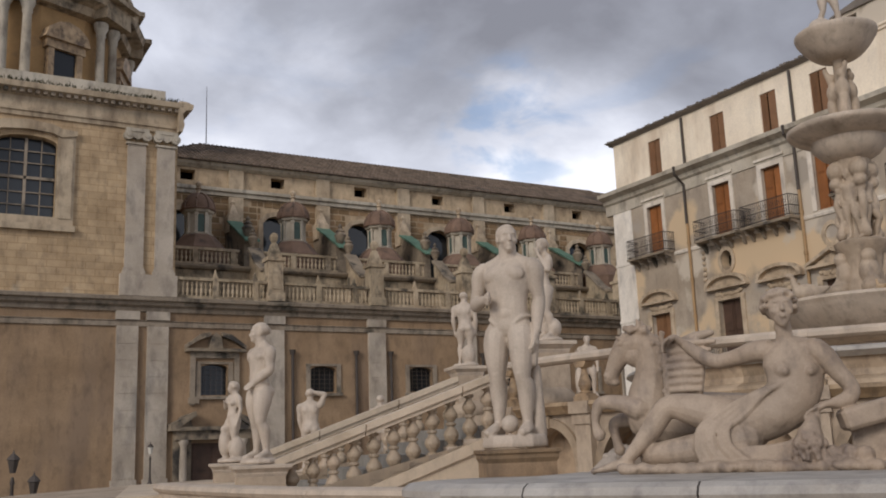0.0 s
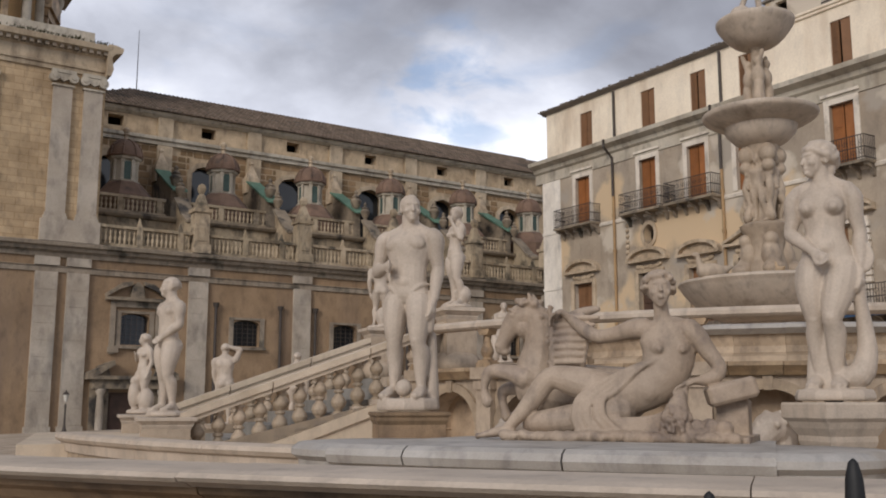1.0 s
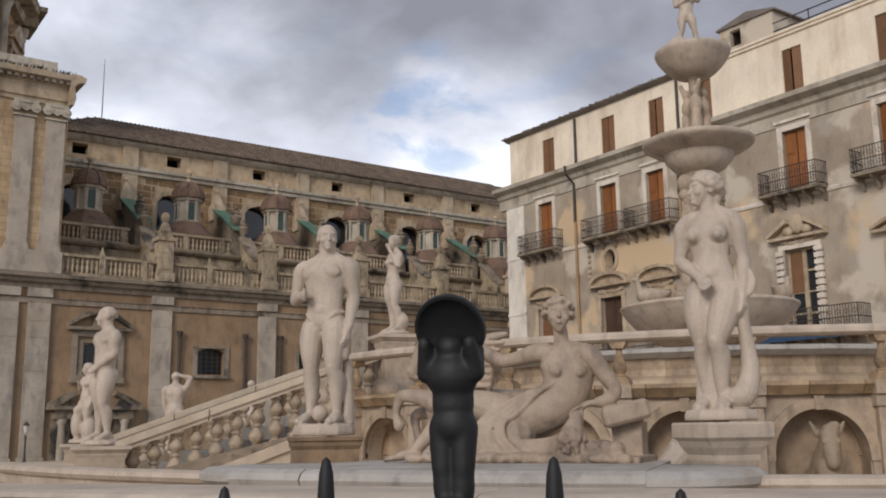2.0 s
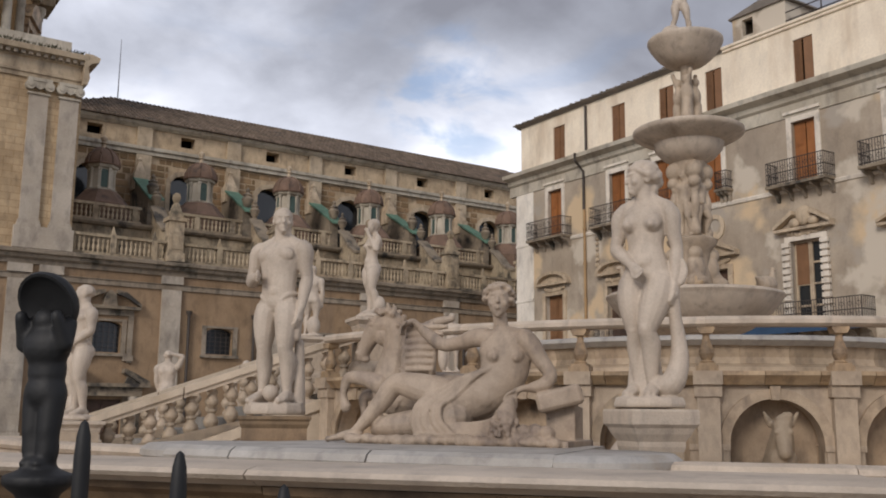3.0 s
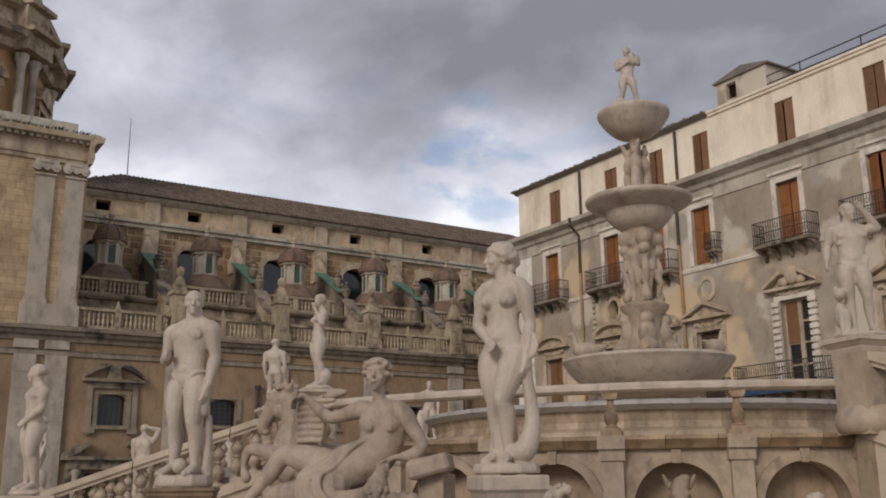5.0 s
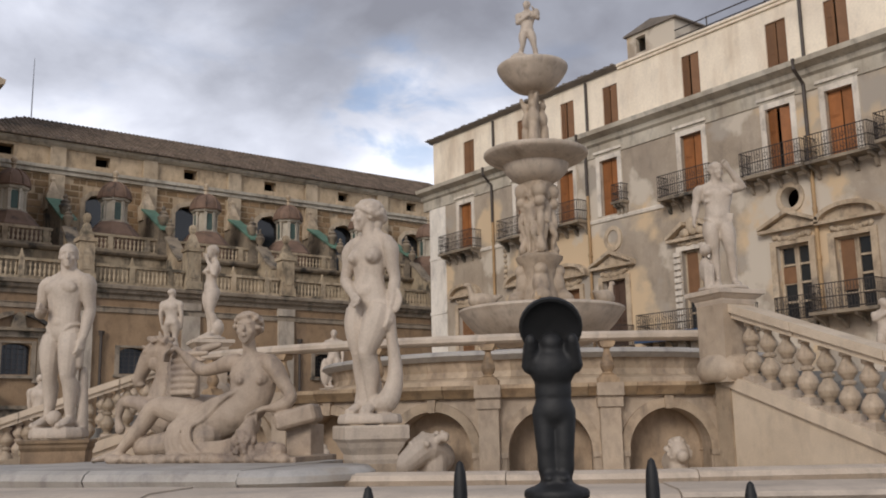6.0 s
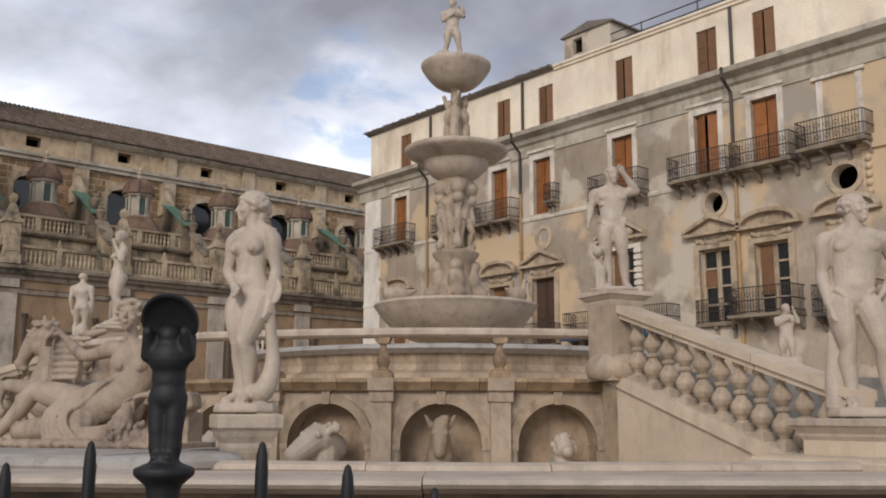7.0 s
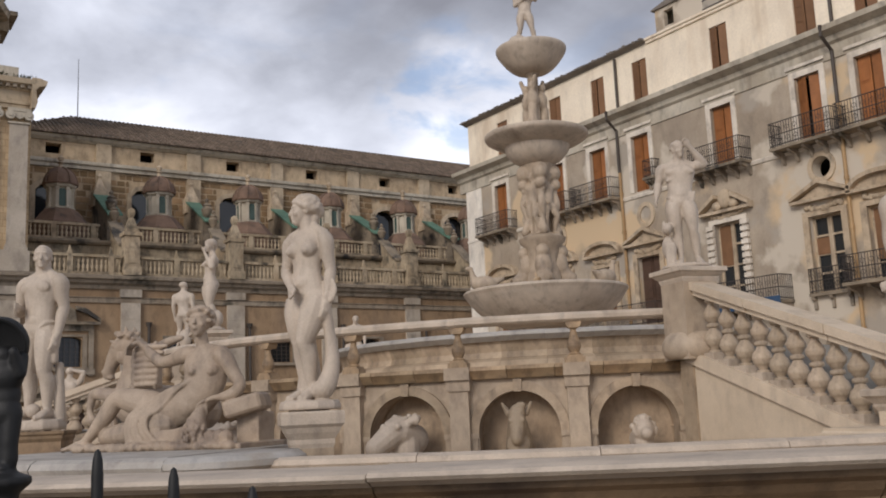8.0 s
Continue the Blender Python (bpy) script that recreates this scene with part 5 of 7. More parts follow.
shaft = new("bowl_shaft")
shaft.parent = fountain
bowl(1.79, 4.03, 0.85, M_MARBLE, shaft, 0.62, 1.8)
bowl(1.16, 7.53, 0.72, M_MARBLE, shaft, 0.3, 0.62)
bowl(0.8, 9.55, 0.6, M_MARBLE, shaft, 0.22, 2.0)
bm = bmesh.new()
lathe(bm, [(1.1, 2.06), (1.1, 2.2), (0.85, 2.3), (0.7, 2.9), (0.6, 3.1), (0.72, 3.16), (0.72, 3.22)], 12)
lathe(bm, [(0.5, 3.6), (0.56, 4.0), (0.6, 4.12), (0.42, 4.2), (0.34, 4.6), (0.38, 4.95), (0.5, 5.08), (0.52, 5.16), (0.4, 5.22)], 16)
lathe(bm, [(0.2, 5.2), (0.17, 6.0), (0.2, 6.85)], 12)
lathe(bm, [(0.34, 7.0), (0.36, 7.55), (0.3, 7.66), (0.14, 7.75), (0.12, 8.9), (0.2, 9.0)], 12)
part("stem", bm, M_GREYM, shaft, smooth=True)


# ---- stairs ----
def baluster_mesh(h, r, name):
    b9 = bmesh.new()
    s = h
    knots = [(0.0, 0.40), (0.05, 0.52), (0.13, 0.86), (0.22, 1.0), (0.31, 0.86), (0.40, 0.52), (0.455, 0.40)]
    knots += [(0.545, 0.40), (0.60, 0.58), (0.68, 0.86), (0.75, 0.90), (0.83, 0.66), (0.90, 0.44), (0.93, 0.38)]
    prof = [(0.66, 0.0), (0.66, 0.055), (0.45, 0.06)]
    for (za, ra), (zb, rb) in zip(knots, knots[1:]):
        for q in range(3):
            f = q / 3
            prof.append((ra + (rb - ra) * (f * f * (3 - 2 * f)), 0.06 + 0.9 * (za + (zb - za) * f)))
        if za == 0.40:
            prof += [(0.40, 0.468), (0.6, 0.475), (0.66, 0.495), (0.66, 0.52), (0.6, 0.54), (0.40, 0.548)]
    prof += [(0.38, 0.9), (0.42, 0.93), (0.64, 0.94), (0.64, 1.0)]
    lathe(b9, [(r * a, s * z) for a, z in prof], 18)
    return finish(b9, name, M_BALUSTER, True)


BAL = baluster_mesh(0.66, 0.118, "baluster")


def stair(name, top, foot, side, width, z_top, z_foot, steps_out):
    """A flight from foot up to top (points of the balustrade that the camera passes), widening to `side`."""
    st = new(name)
    st.parent = fountain
    st.matrix_parent_inverse = fountain.matrix_world.inverted()
    top, foot, side = Vector((*top, 0)), Vector((*foot, 0)), Vector((*side, 0)).normalized()
    run = foot - top
    ln = run.length
    d = run.normalized()
    drop = z_top - z_foot
    fr = Matrix((( d.x, side.x, 0, top.x), (d.y, side.y, 0, top.y), (0, 0, 1, 0), (0, 0, 0, 1)))
    for s, off in ((0, 0.0), (1, width)):
        rl = new("balustrade")
        rl.parent = st
        # string wall
        b9 = bmesh.new()
        extrude_poly(b9, [(0.0, 0.9), (0.0, z_top - 0.16), (ln, z_foot - 0.16), (ln, 0.9)], off - 0.1, off + 0.1, lambda u, v, w: (u, w, v))
        part("string_wall", b9, M_FLIGHT, rl, "cream marble side wall of the flight", at=fr)
        b9 = bmesh.new()
        extrude_poly(b9, [(0.0, z_top - 0.16), (0.0, z_top), (ln, z_foot), (ln, z_foot - 0.16)], off - 0.15, off + 0.15, lambda u, v, w: (u, w, v))
        part("string_coping", b9, M_FLIGHT, rl, at=fr)
        # sloping rail in three stones
        rh = 0.72
        for k in range(3):
            f0, f1 = k / 3 + 0.002, (k + 1) / 3 - 0.002
            b9 = bmesh.new()
            for wd, lo, hi in ((0.17, 0.07, 0.17), (0.13, 0.0, 0.07)):
                extrude_poly(b9, [(ln * f0, z_top - drop * f0 + rh + lo), (ln * f0, z_top - drop * f0 + rh + hi), (ln * f1, z_top - drop * f1 + rh + hi), (ln * f1, z_top - drop * f1 + rh + lo)], off - wd, off + wd, lambda u, v, w: (u, w, v))
            part("hand_rail", b9, M_FLIGHT, rl, at=fr)
        n = int(ln / 0.285)
        for k in range(n):
            f = (k + 0.5) / n
            ob = new("baluster", BAL)
            ob.parent = rl
            ob.matrix_local = Matrix.Translation(fr @ Vector((ln * f, off, z_top - drop * f + 0.05)))
            b9 = bmesh.new()
            extrude_poly(b9, [(ln * f - 0.1, z_top - drop * f - 0.04), (ln * f - 0.1, z_top - drop * f + 0.06), (ln * f + 0.1, z_top - drop * f + 0.06), (ln * f + 0.1, z_top - drop * f - 0.08)], off - 0.1, off + 0.1, lambda u, v, w: (u, w, v))
            part("baluster_foot", b9, M_MARBLE, rl, at=fr)
    n = steps_out
    for k in range(n):
        u0, u1 = ln * k / n, ln * (k + 1) / n
        z = z_top - 0.02 - drop * k / n
        b9 = bmesh.new()
        box(b9, u0, u1 + 0.04, 0.1, width - 0.1, 0.9, z)
        ob = part("step", b9, M_STEP, st, at=fr)
    return st


AX_R = Vector((math.cos(radians(256.5)), math.sin(radians(256.5)), 0))
C_AT = (8.02, 4.92)
F_AT = (7.13, 1.25)
stair("stair", C_AT, F_AT, (0.972, -0.233), 4.7, 2.2, 0.97, 8)
E_AT = (4.62, 12.95)
D_AT = (0.3, 13.9)
stair("stair", E_AT, D_AT, (0.2, 0.98), 3.7, 2.08, 0.52, 8)


def pedestal(name, x, y, z0, z1, w, turn, material, label, cap=0.12, flare=1.28):
    th = thing(name, pose(x, y, z0, 0, 0, turn), label, "pedestal", "statue pedestals")
    h = z1 - z0
    b9 = bmesh.new()
    s2 = math.sqrt(2) / 2
    lathe(b9, [(w * s2 * 1.07, 0), (w * s2 * 1.07, h * 0.12), (w * s2 * 1.03, h * 0.18), (w * s2, h * 0.25), (w * s2, h - cap - 0.04)], 4, start=45)
    part("die", b9, material, th)
    b9 = bmesh.new()
    lathe(b9, [(w * s2, h - cap - 0.04), (w * s2 * 1.06, h - cap), (w * s2 * 1.06, h - cap * 0.86), (w * s2 * (0.5 + flare * 0.5), h - cap * 0.66), (w * s2 * (0.3 + flare * 0.7), h - cap * 0.5), (w * s2 * flare, h - cap * 0.4), (w * s2 * flare, h - cap * 0.06), (w * s2 * (flare - 0.04), h), (0.05, h)], 4, start=45)
    part("cap", b9, material if material is M_WALLST else M_MARBLE, th)
    return th


ANG = lambda x, y: math.degrees(math.atan2(y - CY, x - CX))
pedestal("statue_pedestal", 0.95, 8.45, 0.9, 1.53, 0.64, -24, M_WALLST, "low dark stained marble pedestal under a male statue", 0.08, 1.12)
pedestal("statue_pedestal", 2.72, 4.95, 0.9, 1.62, 0.39, -20, M_BLOCK, "cream marble pedestal with moulded cap under a female statue", 0.3, 1.5)
pedestal("statue_pedestal", D_AT[0], D_AT[1], 0.9, 1.42, 0.64, 76.5, M_GREYM, "grey marble pedestal at the stair foot", 0.12, 1.25)
pedestal("statue_pedestal", D_AT[0] + 0.75, D_AT[1] + 3.65, 0.9, 1.42, 0.64, 76.5, M_GREYM, "grey marble pedestal at the stair foot", 0.12, 1.25)
pedestal("statue_pedestal", F_AT[0], F_AT[1], 0.9, 1.6, 0.8, 166.5, M_FLIGHT, "cream marble pedestal at the stair foot", 0.16, 1.25)
pedestal("statue_pedestal", F_AT[0] + 4.57, F_AT[1] - 1.1, 0.9, 1.6, 0.8, 166.5, M_FLIGHT, "cream marble pedestal at the stair foot", 0.16, 1.25)
for (x, y), tn, zt in ((C_AT, 166.5, 3.2), (E_AT, 76.5, 3.1), ((C_AT[0] + 4.57, C_AT[1] - 1.1), 166.5, 3.2), ((5.35, 16.65), 76.5, 3.05)):
    th = pedestal("statue_pedestal", x, y, 2.06, zt, 0.5, tn, M_GREYM, "stair-head marble pier with a bulging foot", 0.14, 1.4)
    bm = bmesh.new()
    lathe(bm, [(0.28, 0.0), (0.36, 0.04), (0.4, 0.13), (0.39, 0.22), (0.34, 0.3), (0.28, 0.34)], 20)
    part("bulge", bm, M_GREYM, th, smooth=True)
    bm = bmesh.new()
    box(bm, -0.13, 0.13, -0.13, 0.13, -1.16, 0.0)
    part("footing", bm, M_BLOCK, th)
pedestal("statue_pedestal", 4.15, 21.7, 0.9, 1.15, 0.6, 0, M_BLOCK, "low white marble pedestal under a statue", 0.06, 1.2)
pedestal("statue_pedestal", 7.1, 24.1, 0.9, 1.1, 0.6, 0, M_BLOCK, "low white marble pedestal under a statue", 0.06, 1.2)
pedestal("statue_pedestal", 12.1, 21.5, 0.9, 2.7, 0.5, 0, M_BLOCK, "low white marble pedestal under a statue", 0.06, 1.2)
pedestal("statue_pedestal", 17.66, 8.04, 2.06, 2.55, 0.5, 0, M_BLOCK, "low white marble pedestal under a statue", 0.06, 1.2)
# slab steps at the foot of the right-hand flight
bm = bmesh.new()
sl = pose(6.95, 0.55, 0, 0, 0, 166.5)
box(bm, -5.4, 0.85, -1.3, 0.6, 0.9, 1.13)
box(bm, -5.5, 0.95, -1.3, 0.72, 1.13, 1.27)
bmesh.ops.bevel(bm, geom=[e for e in bm.edges if abs(e.verts[0].co.z - e.verts[1].co.z) < 0.01 and e.verts[0].co.z > 1.1], offset=0.04, segments=3, affect='EDGES')
solid("stair_landing", bm, M_FLIGHT, "white marble landing slab at the stair foot", "landing", kind="structure", m=sl)
bm = bmesh.new()
sl = pose(-0.35, 14.0, 0, 0, 0, 76.5)
box(bm, -0.8, 4.6, -0.6, 1.2, 0.9, 1.1)
solid("stair_landing", bm, M_FLIGHT, "white marble landing slab at the stair foot", "landing", kind="structure", m=sl)

# ---- statues ----
def carve(name, bm, m, label, category="statue", voxel=0.0125, material=None, group="fountain statues", smooth=2):
    ob = new(name, finish(bm, name, material or M_STATUE, True))
    ob.matrix_world = m
    r = ob.modifiers.new("carve", 'REMESH')
    r.mode, r.voxel_size, r.use_smooth_shade = 'VOXEL', voxel, True
    s = ob.modifiers.new("soften", 'SMOOTH')
    s.factor, s.iterations = 0.5, smooth
    return tagged(ob, label, category, group)


def smooth_rows(rows, sub=4):
    """Rows of numbers, with rows between them on a smooth curve."""
    out = []
    for i in range(len(rows) - 1):
        p0, p1, p2, p3 = rows[max(i - 1, 0)], rows[i], rows[i + 1], rows[min(i + 2, len(rows) - 1)]
        for q in range(sub):
            t = q / sub
            out.append([0.5 * (2 * b + (c - a) * t + (2 * a - 5 * b + 4 * c - d) * t * t + (3 * b - a - 3 * c + d) * t ** 3) for a, b, c, d in zip(p0, p1, p2, p3)])
    return out + [list(rows[-1])]


def sweep(bm, secs, deep=(0, 1, 0), segs=16, sub=4, m=None, round_ends=True):
    """A rounded body along sections (x, y, z, half width, half depth), depth measured towards `deep`."""
    rows = smooth_rows(secs, sub)
    pts = [Vector(r[:3]) for r in rows]
    rings = []
    for i, r in enumerate(rows):
        d = (pts[min(i + 1, len(pts) - 1)] - pts[max(i - 1, 0)]).normalized()
        dv = Vector(deep)
        dv = dv - d * dv.dot(d)
        dv = dv.normalized() if dv.length > 0.05 else d.orthogonal().normalized()
        sv = d.cross(dv)
        ring = []
        for k in range(segs):
            a = 2 * math.pi * k / segs
            p = pts[i] + sv * (max(r[3], 0.002) * math.cos(a)) + dv * (max(r[4], 0.002) * math.sin(a))
            ring.append(bm.verts.new(m @ p if m else p))
        rings.append(ring)
    for p, q in zip(rings, rings[1:]):
        for k in range(segs):
            bm.faces.new((p[k], p[(k + 1) % segs], q[(k + 1) % segs], q[k]))
    bm.faces.new(rings[0][::-1])
    bm.faces.new(rings[-1])
    for r, p in ((rows[0], pts[0]), (rows[-1], pts[-1])) if round_ends else ():
        c = m @ p if m else p
        s = (r[3] + r[4]) / 2 * 0.92
        blob(bm, c, (s, s, s), seg=10)


def figure(bm, H=1.95, female=False, arms=None, legs=None, face=0.0, lean=0.0, hair="short", plinth=0.3, ph=0.1, nod=0.0):
    """A standing nude of height H over a plinth; looks to -y. x of its own left is +."""
    k = H
    z0 = ph

    def P(x, y, z):
        return Vector((x * k, y * k, z * k + z0))

    def B(x, y, z, r, turn=(0, 0, 0)):
        blob(bm, P(x, y, z), tuple(c * k for c in r), turn)

    def S(rows, deep=(0, 1, 0), segs=14, sub=4, round_ends=True):
        sweep(bm, [(*P(*r[:3]), r[3] * k, r[4] * k) for r in rows], deep, segs, sub, None, round_ends)

    if plinth:
        sweep(bm, [(0, 0, 0.012, plinth * 0.74, plinth * 0.7), (0, 0, ph * 0.35, plinth * 0.76, plinth * 0.72), (0, 0, ph * 0.75, plinth * 0.74, plinth * 0.7), (0, 0, ph, plinth * 0.7, plinth * 0.66)], segs=10, round_ends=False)
    legs = legs or {"L": ((0.07, -0.035, 0.27), (0.08, 0.015, 0.04)), "R": ((-0.066, 0.0, 0.275), (-0.065, 0.01, 0.04))}
    hx = -0.012 + lean
    hipw = 0.056
    fat = 1.07 if female else 1.0
    for s, sg in (("L", 1), ("R", -1)):
        kn, an = Vector(legs[s][0]), Vector(legs[s][1])
        hp = Vector((sg * hipw + hx, 0.004, 0.485))
        th1, th2 = hp.lerp(kn, 0.3) + Vector((sg * 0.006, -0.006, 0)), hp.lerp(kn, 0.68) + Vector((sg * 0.003, -0.007, 0))
        ca1, ca2 = kn.lerp(an, 0.27) + Vector((sg * 0.004, 0.014, 0)), kn.lerp(an, 0.6) + Vector((0, 0.008, 0))
        S([(*hp, 0.064 * fat, 0.074), (*th1, 0.064 * fat, 0.074), (*th2, 0.053 * fat, 0.058), (*kn, 0.04, 0.043),
           (*(kn.lerp(an, 0.08)), 0.037, 0.04), (*ca1, 0.042, 0.045), (*ca2, 0.034, 0.035), (*kn.lerp(an, 0.86), 0.0245, 0.026), (*an, 0.025, 0.028)])
        B(kn.x, kn.y - 0.032, kn.z + 0.004, (0.022, 0.014, 0.024))
        S([(an.x, an.y + 0.03, 0.02, 0.02, 0.018), (an.x + sg * 0.004, an.y - 0.015, 0.032, 0.025, 0.03), (an.x + sg * 0.012, an.y - 0.065, 0.02, 0.033, 0.02), (an.x + sg * 0.016, an.y - 0.1, 0.011, 0.028, 0.01)], (0, 0, 1), 12)
        B(sg * 0.05 + hx, 0.044, 0.487, (0.054, 0.05, 0.056))
    if female:
        rows = [(0.455, 0.0, 0.05, 0.05), (0.485, 0.004, 0.1, 0.07), (0.52, 0.006, 0.104, 0.076), (0.56, 0.0, 0.094, 0.068), (0.605, -0.004, 0.08, 0.058), (0.64, -0.002, 0.077, 0.055),
                (0.69, 0.0, 0.086, 0.06), (0.735, 0.002, 0.094, 0.064), (0.775, 0.007, 0.094, 0.058), (0.805, 0.012, 0.084, 0.045), (0.826, 0.013, 0.056, 0.04), (0.85, 0.012, 0.038, 0.037)]
    else:
        rows = [(0.455, 0.0, 0.055, 0.05), (0.485, 0.004, 0.098, 0.07), (0.52, 0.006, 0.101, 0.075), (0.56, 0.0, 0.096, 0.07), (0.60, -0.004, 0.095, 0.066), (0.64, -0.002, 0.099, 0.064),
                (0.69, 0.0, 0.11, 0.069), (0.735, 0.002, 0.12, 0.074), (0.775, 0.007, 0.119, 0.066), (0.805, 0.012, 0.105, 0.05), (0.828, 0.014, 0.064, 0.045), (0.85, 0.012, 0.046, 0.044)]
    S([(hx * max(0.0, min(1.0, (0.74 - z) / 0.24)), y, z, a, b) for z, y, a, b in rows], segs=20, round_ends=False)
    B(hx * 0.7, -0.026, 0.565, (0.062, 0.05, 0.052))
    for sg in (-1, 1):
        S([(sg * 0.02, 0.02, 0.856, 0.026, 0.026), (sg * 0.055, 0.018, 0.826, 0.03, 0.028), (sg * 0.1, 0.01, 0.802, 0.032, 0.034)])
        B(sg * 0.05, 0.05, 0.745, (0.05, 0.028, 0.06))
        if female:
            S([(sg * 0.047, -0.03, 0.735, 0.042, 0.042), (sg * 0.05, -0.058, 0.724, 0.034, 0.034), (sg * 0.051, -0.07, 0.722, 0.024, 0.024)], (0, 0, 1), 14)
        else:
            B(sg * 0.052, -0.046, 0.752, (0.057, 0.026, 0.037), (0, sg * 8, 0))
            for q in range(3):
                B(sg * 0.024, -0.052 + 0.002 * q, 0.676 - 0.033 * q, (0.023, 0.0125, 0.0165))
            S([(sg * 0.1 + hx, 0.01, 0.55, 0.01, 0.01), (sg * 0.076 + hx, -0.04, 0.54, 0.012, 0.012), (sg * 0.04 + hx, -0.055, 0.505, 0.01, 0.01)], sub=3, segs=10)
    sw = 0.106 if female else 0.132
    slim = 0.92 if female else 1.07
    base = {"L": ((sw + 0.025, 0.02, 0.64), (sw + 0.02, -0.025, 0.48)), "R": ((-sw - 0.025, 0.02, 0.64), (-sw - 0.02, -0.025, 0.48))}
    base.update(arms or {})
    for s, sg in (("L", 1), ("R", -1)):
        el, hd = Vector(base[s][0]), Vector(base[s][1])
        sh = Vector((sg * (sw - 0.006), 0.008, 0.792))
        out = Vector((sg * 0.01, 0, 0.004))
        S([(*sh, 0.038 * slim, 0.042 * slim), (*(sh.lerp(el, 0.2) + out), 0.041 * slim, 0.044 * slim), (*sh.lerp(el, 0.6), 0.035 * slim, 0.037 * slim), (*el, 0.029 * slim, 0.03 * slim),
           (*el.lerp(hd, 0.27), 0.032 * slim, 0.031 * slim), (*el.lerp(hd, 0.65), 0.026 * slim, 0.025 * slim), (*hd, 0.021 * slim, 0.019 * slim)])
        dv = (hd - el).normalized()
        flat = Vector((0, 1, 0)) if abs(hd.x) < 0.11 else Vector((1, 0, 0))
        flat = (flat - dv * flat.dot(dv)).normalized()
        across = dv.cross(flat)
        mid = hd + dv * 0.03
        tip = hd + dv * 0.055
        S([(*hd, 0.02, 0.018), (*mid, 0.027, 0.015), (*tip, 0.025, 0.012)], tuple(flat), 10)
        for q in range(4):
            a = tip + across * (0.0135 * (q - 1.5))
            ln = 0.034 + 0.008 * (q in (1, 2))
            c = a + dv * ln * 0.55 - flat * 0.002
            e2 = a + dv * ln - flat * 0.012 * (1 if flat.y > 0.5 else sg)
            S([(*a, 0.0078, 0.0078), (*c, 0.0075, 0.0075), (*e2, 0.006, 0.006)], sub=2, segs=8)
        th = mid - across * 0.02
        S([(*th, 0.009, 0.009), (*(th + dv * 0.022 - across * 0.008), 0.0085, 0.0085), (*(th + dv * 0.042 - across * 0.006), 0.0065, 0.0065)], sub=2, segs=8)
    # neck and head
    a = radians(face)
    fx, fy = math.sin(a), -math.cos(a)
    nr = 0.036 if female else 0.043
    S([(0, 0.014, 0.81, nr * 1.2, nr * 1.15), (0.004 * fx, 0.01 + 0.002 * fy, 0.85, nr, nr * 1.02), (0.01 * fx, 0.008 + 0.006 * fy, 0.90, nr * 0.98, nr * 1.05)])
    hc = P(0.014 * fx, 0.006 + 0.014 * fy, 0.932)
    R = Matrix.Translation(hc) @ pose(0, 0, 0, 0, 0, face) @ pose(0, 0, 0, nod)

    def HB(x, y, z, r):
        blob(bm, R @ Vector((x * k, y * k, z * k)), tuple(c * k for c in r), (0, 0, face), 12)

    def HS(rows, deep=(0, 1, 0), segs=12, sub=3):
        sweep(bm, [tuple(c * k for c in r) for r in rows], deep, segs, sub, R)

    HB(0, 0.012, 0.016, (0.048, 0.061, 0.05))
    HS([(0, -0.014, 0.034, 0.041, 0.04), (0, -0.018, 0.01, 0.042, 0.043), (0, -0.022, -0.02, 0.039, 0.04), (0, -0.03, -0.044, 0.03, 0.03), (0, -0.038, -0.06, 0.017, 0.017)])
    HS([(0, -0.056, 0.012, 0.006, 0.006), (0, -0.066, -0.006, 0.007, 0.007), (0, -0.071, -0.018, 0.0105, 0.008)], segs=10)
    HB(0, -0.054, 0.018, (0.034, 0.0095, 0.0075))
    HB(0, -0.059, -0.034, (0.0135, 0.007, 0.0045))
    HB(0, -0.057, -0.042, (0.0125, 0.0075, 0.005))
    HB(0, -0.052, -0.057, (0.014, 0.011, 0.01))
    for sg in (-1, 1):
        HB(sg * 0.024, -0.043, -0.018, (0.016, 0.014, 0.014))
        HB(sg * 0.019, -0.05, 0.003, (0.0095, 0.007, 0.006))
        HB(sg * 0.047, 0.008, -0.006, (0.007, 0.013, 0.018))
    rr = random.Random(int(H * 1000) + len(hair))
    if hair == "smooth":
        HB(0, 0.013, 0.022, (0.0525, 0.065, 0.051))
        return P
    r = 0.05 if hair == "short" else 0.053
    for q in range(130):
        t, e = rr.uniform(0, 2 * math.pi), rr.uniform(-0.35, 1.45)
        x, y, z = r * math.cos(t) * math.cos(e), 0.014 + (r + 0.011) * math.sin(t) * math.cos(e), 0.02 + r * math.sin(e)
        if y < -0.005 and z < 0.04:
            continue
        s = rr.uniform(0.01, 0.0155) if hair == "short" else rr.uniform(0.012, 0.019)
        HB(x, y, z, (s, s * 1.2, s))
    if hair == "bun":
        HB(0, 0.074, -0.006, (0.03, 0.028, 0.03))
        HB(0.0, 0.05, -0.035, (0.03, 0.026, 0.034))
        for sg in (-1, 1):
            HS([(sg * 0.012, -0.044, 0.052, 0.012, 0.012), (sg * 0.042, -0.024, 0.03, 0.014, 0.013), (sg * 0.05, 0.02, 0.006, 0.014, 0.013), (sg * 0.025, 0.06, -0.008, 0.014, 0.014)], segs=10)
    return P


def turned(x, y, z, deg):
    return pose(x, y, z, 0, 0, deg)


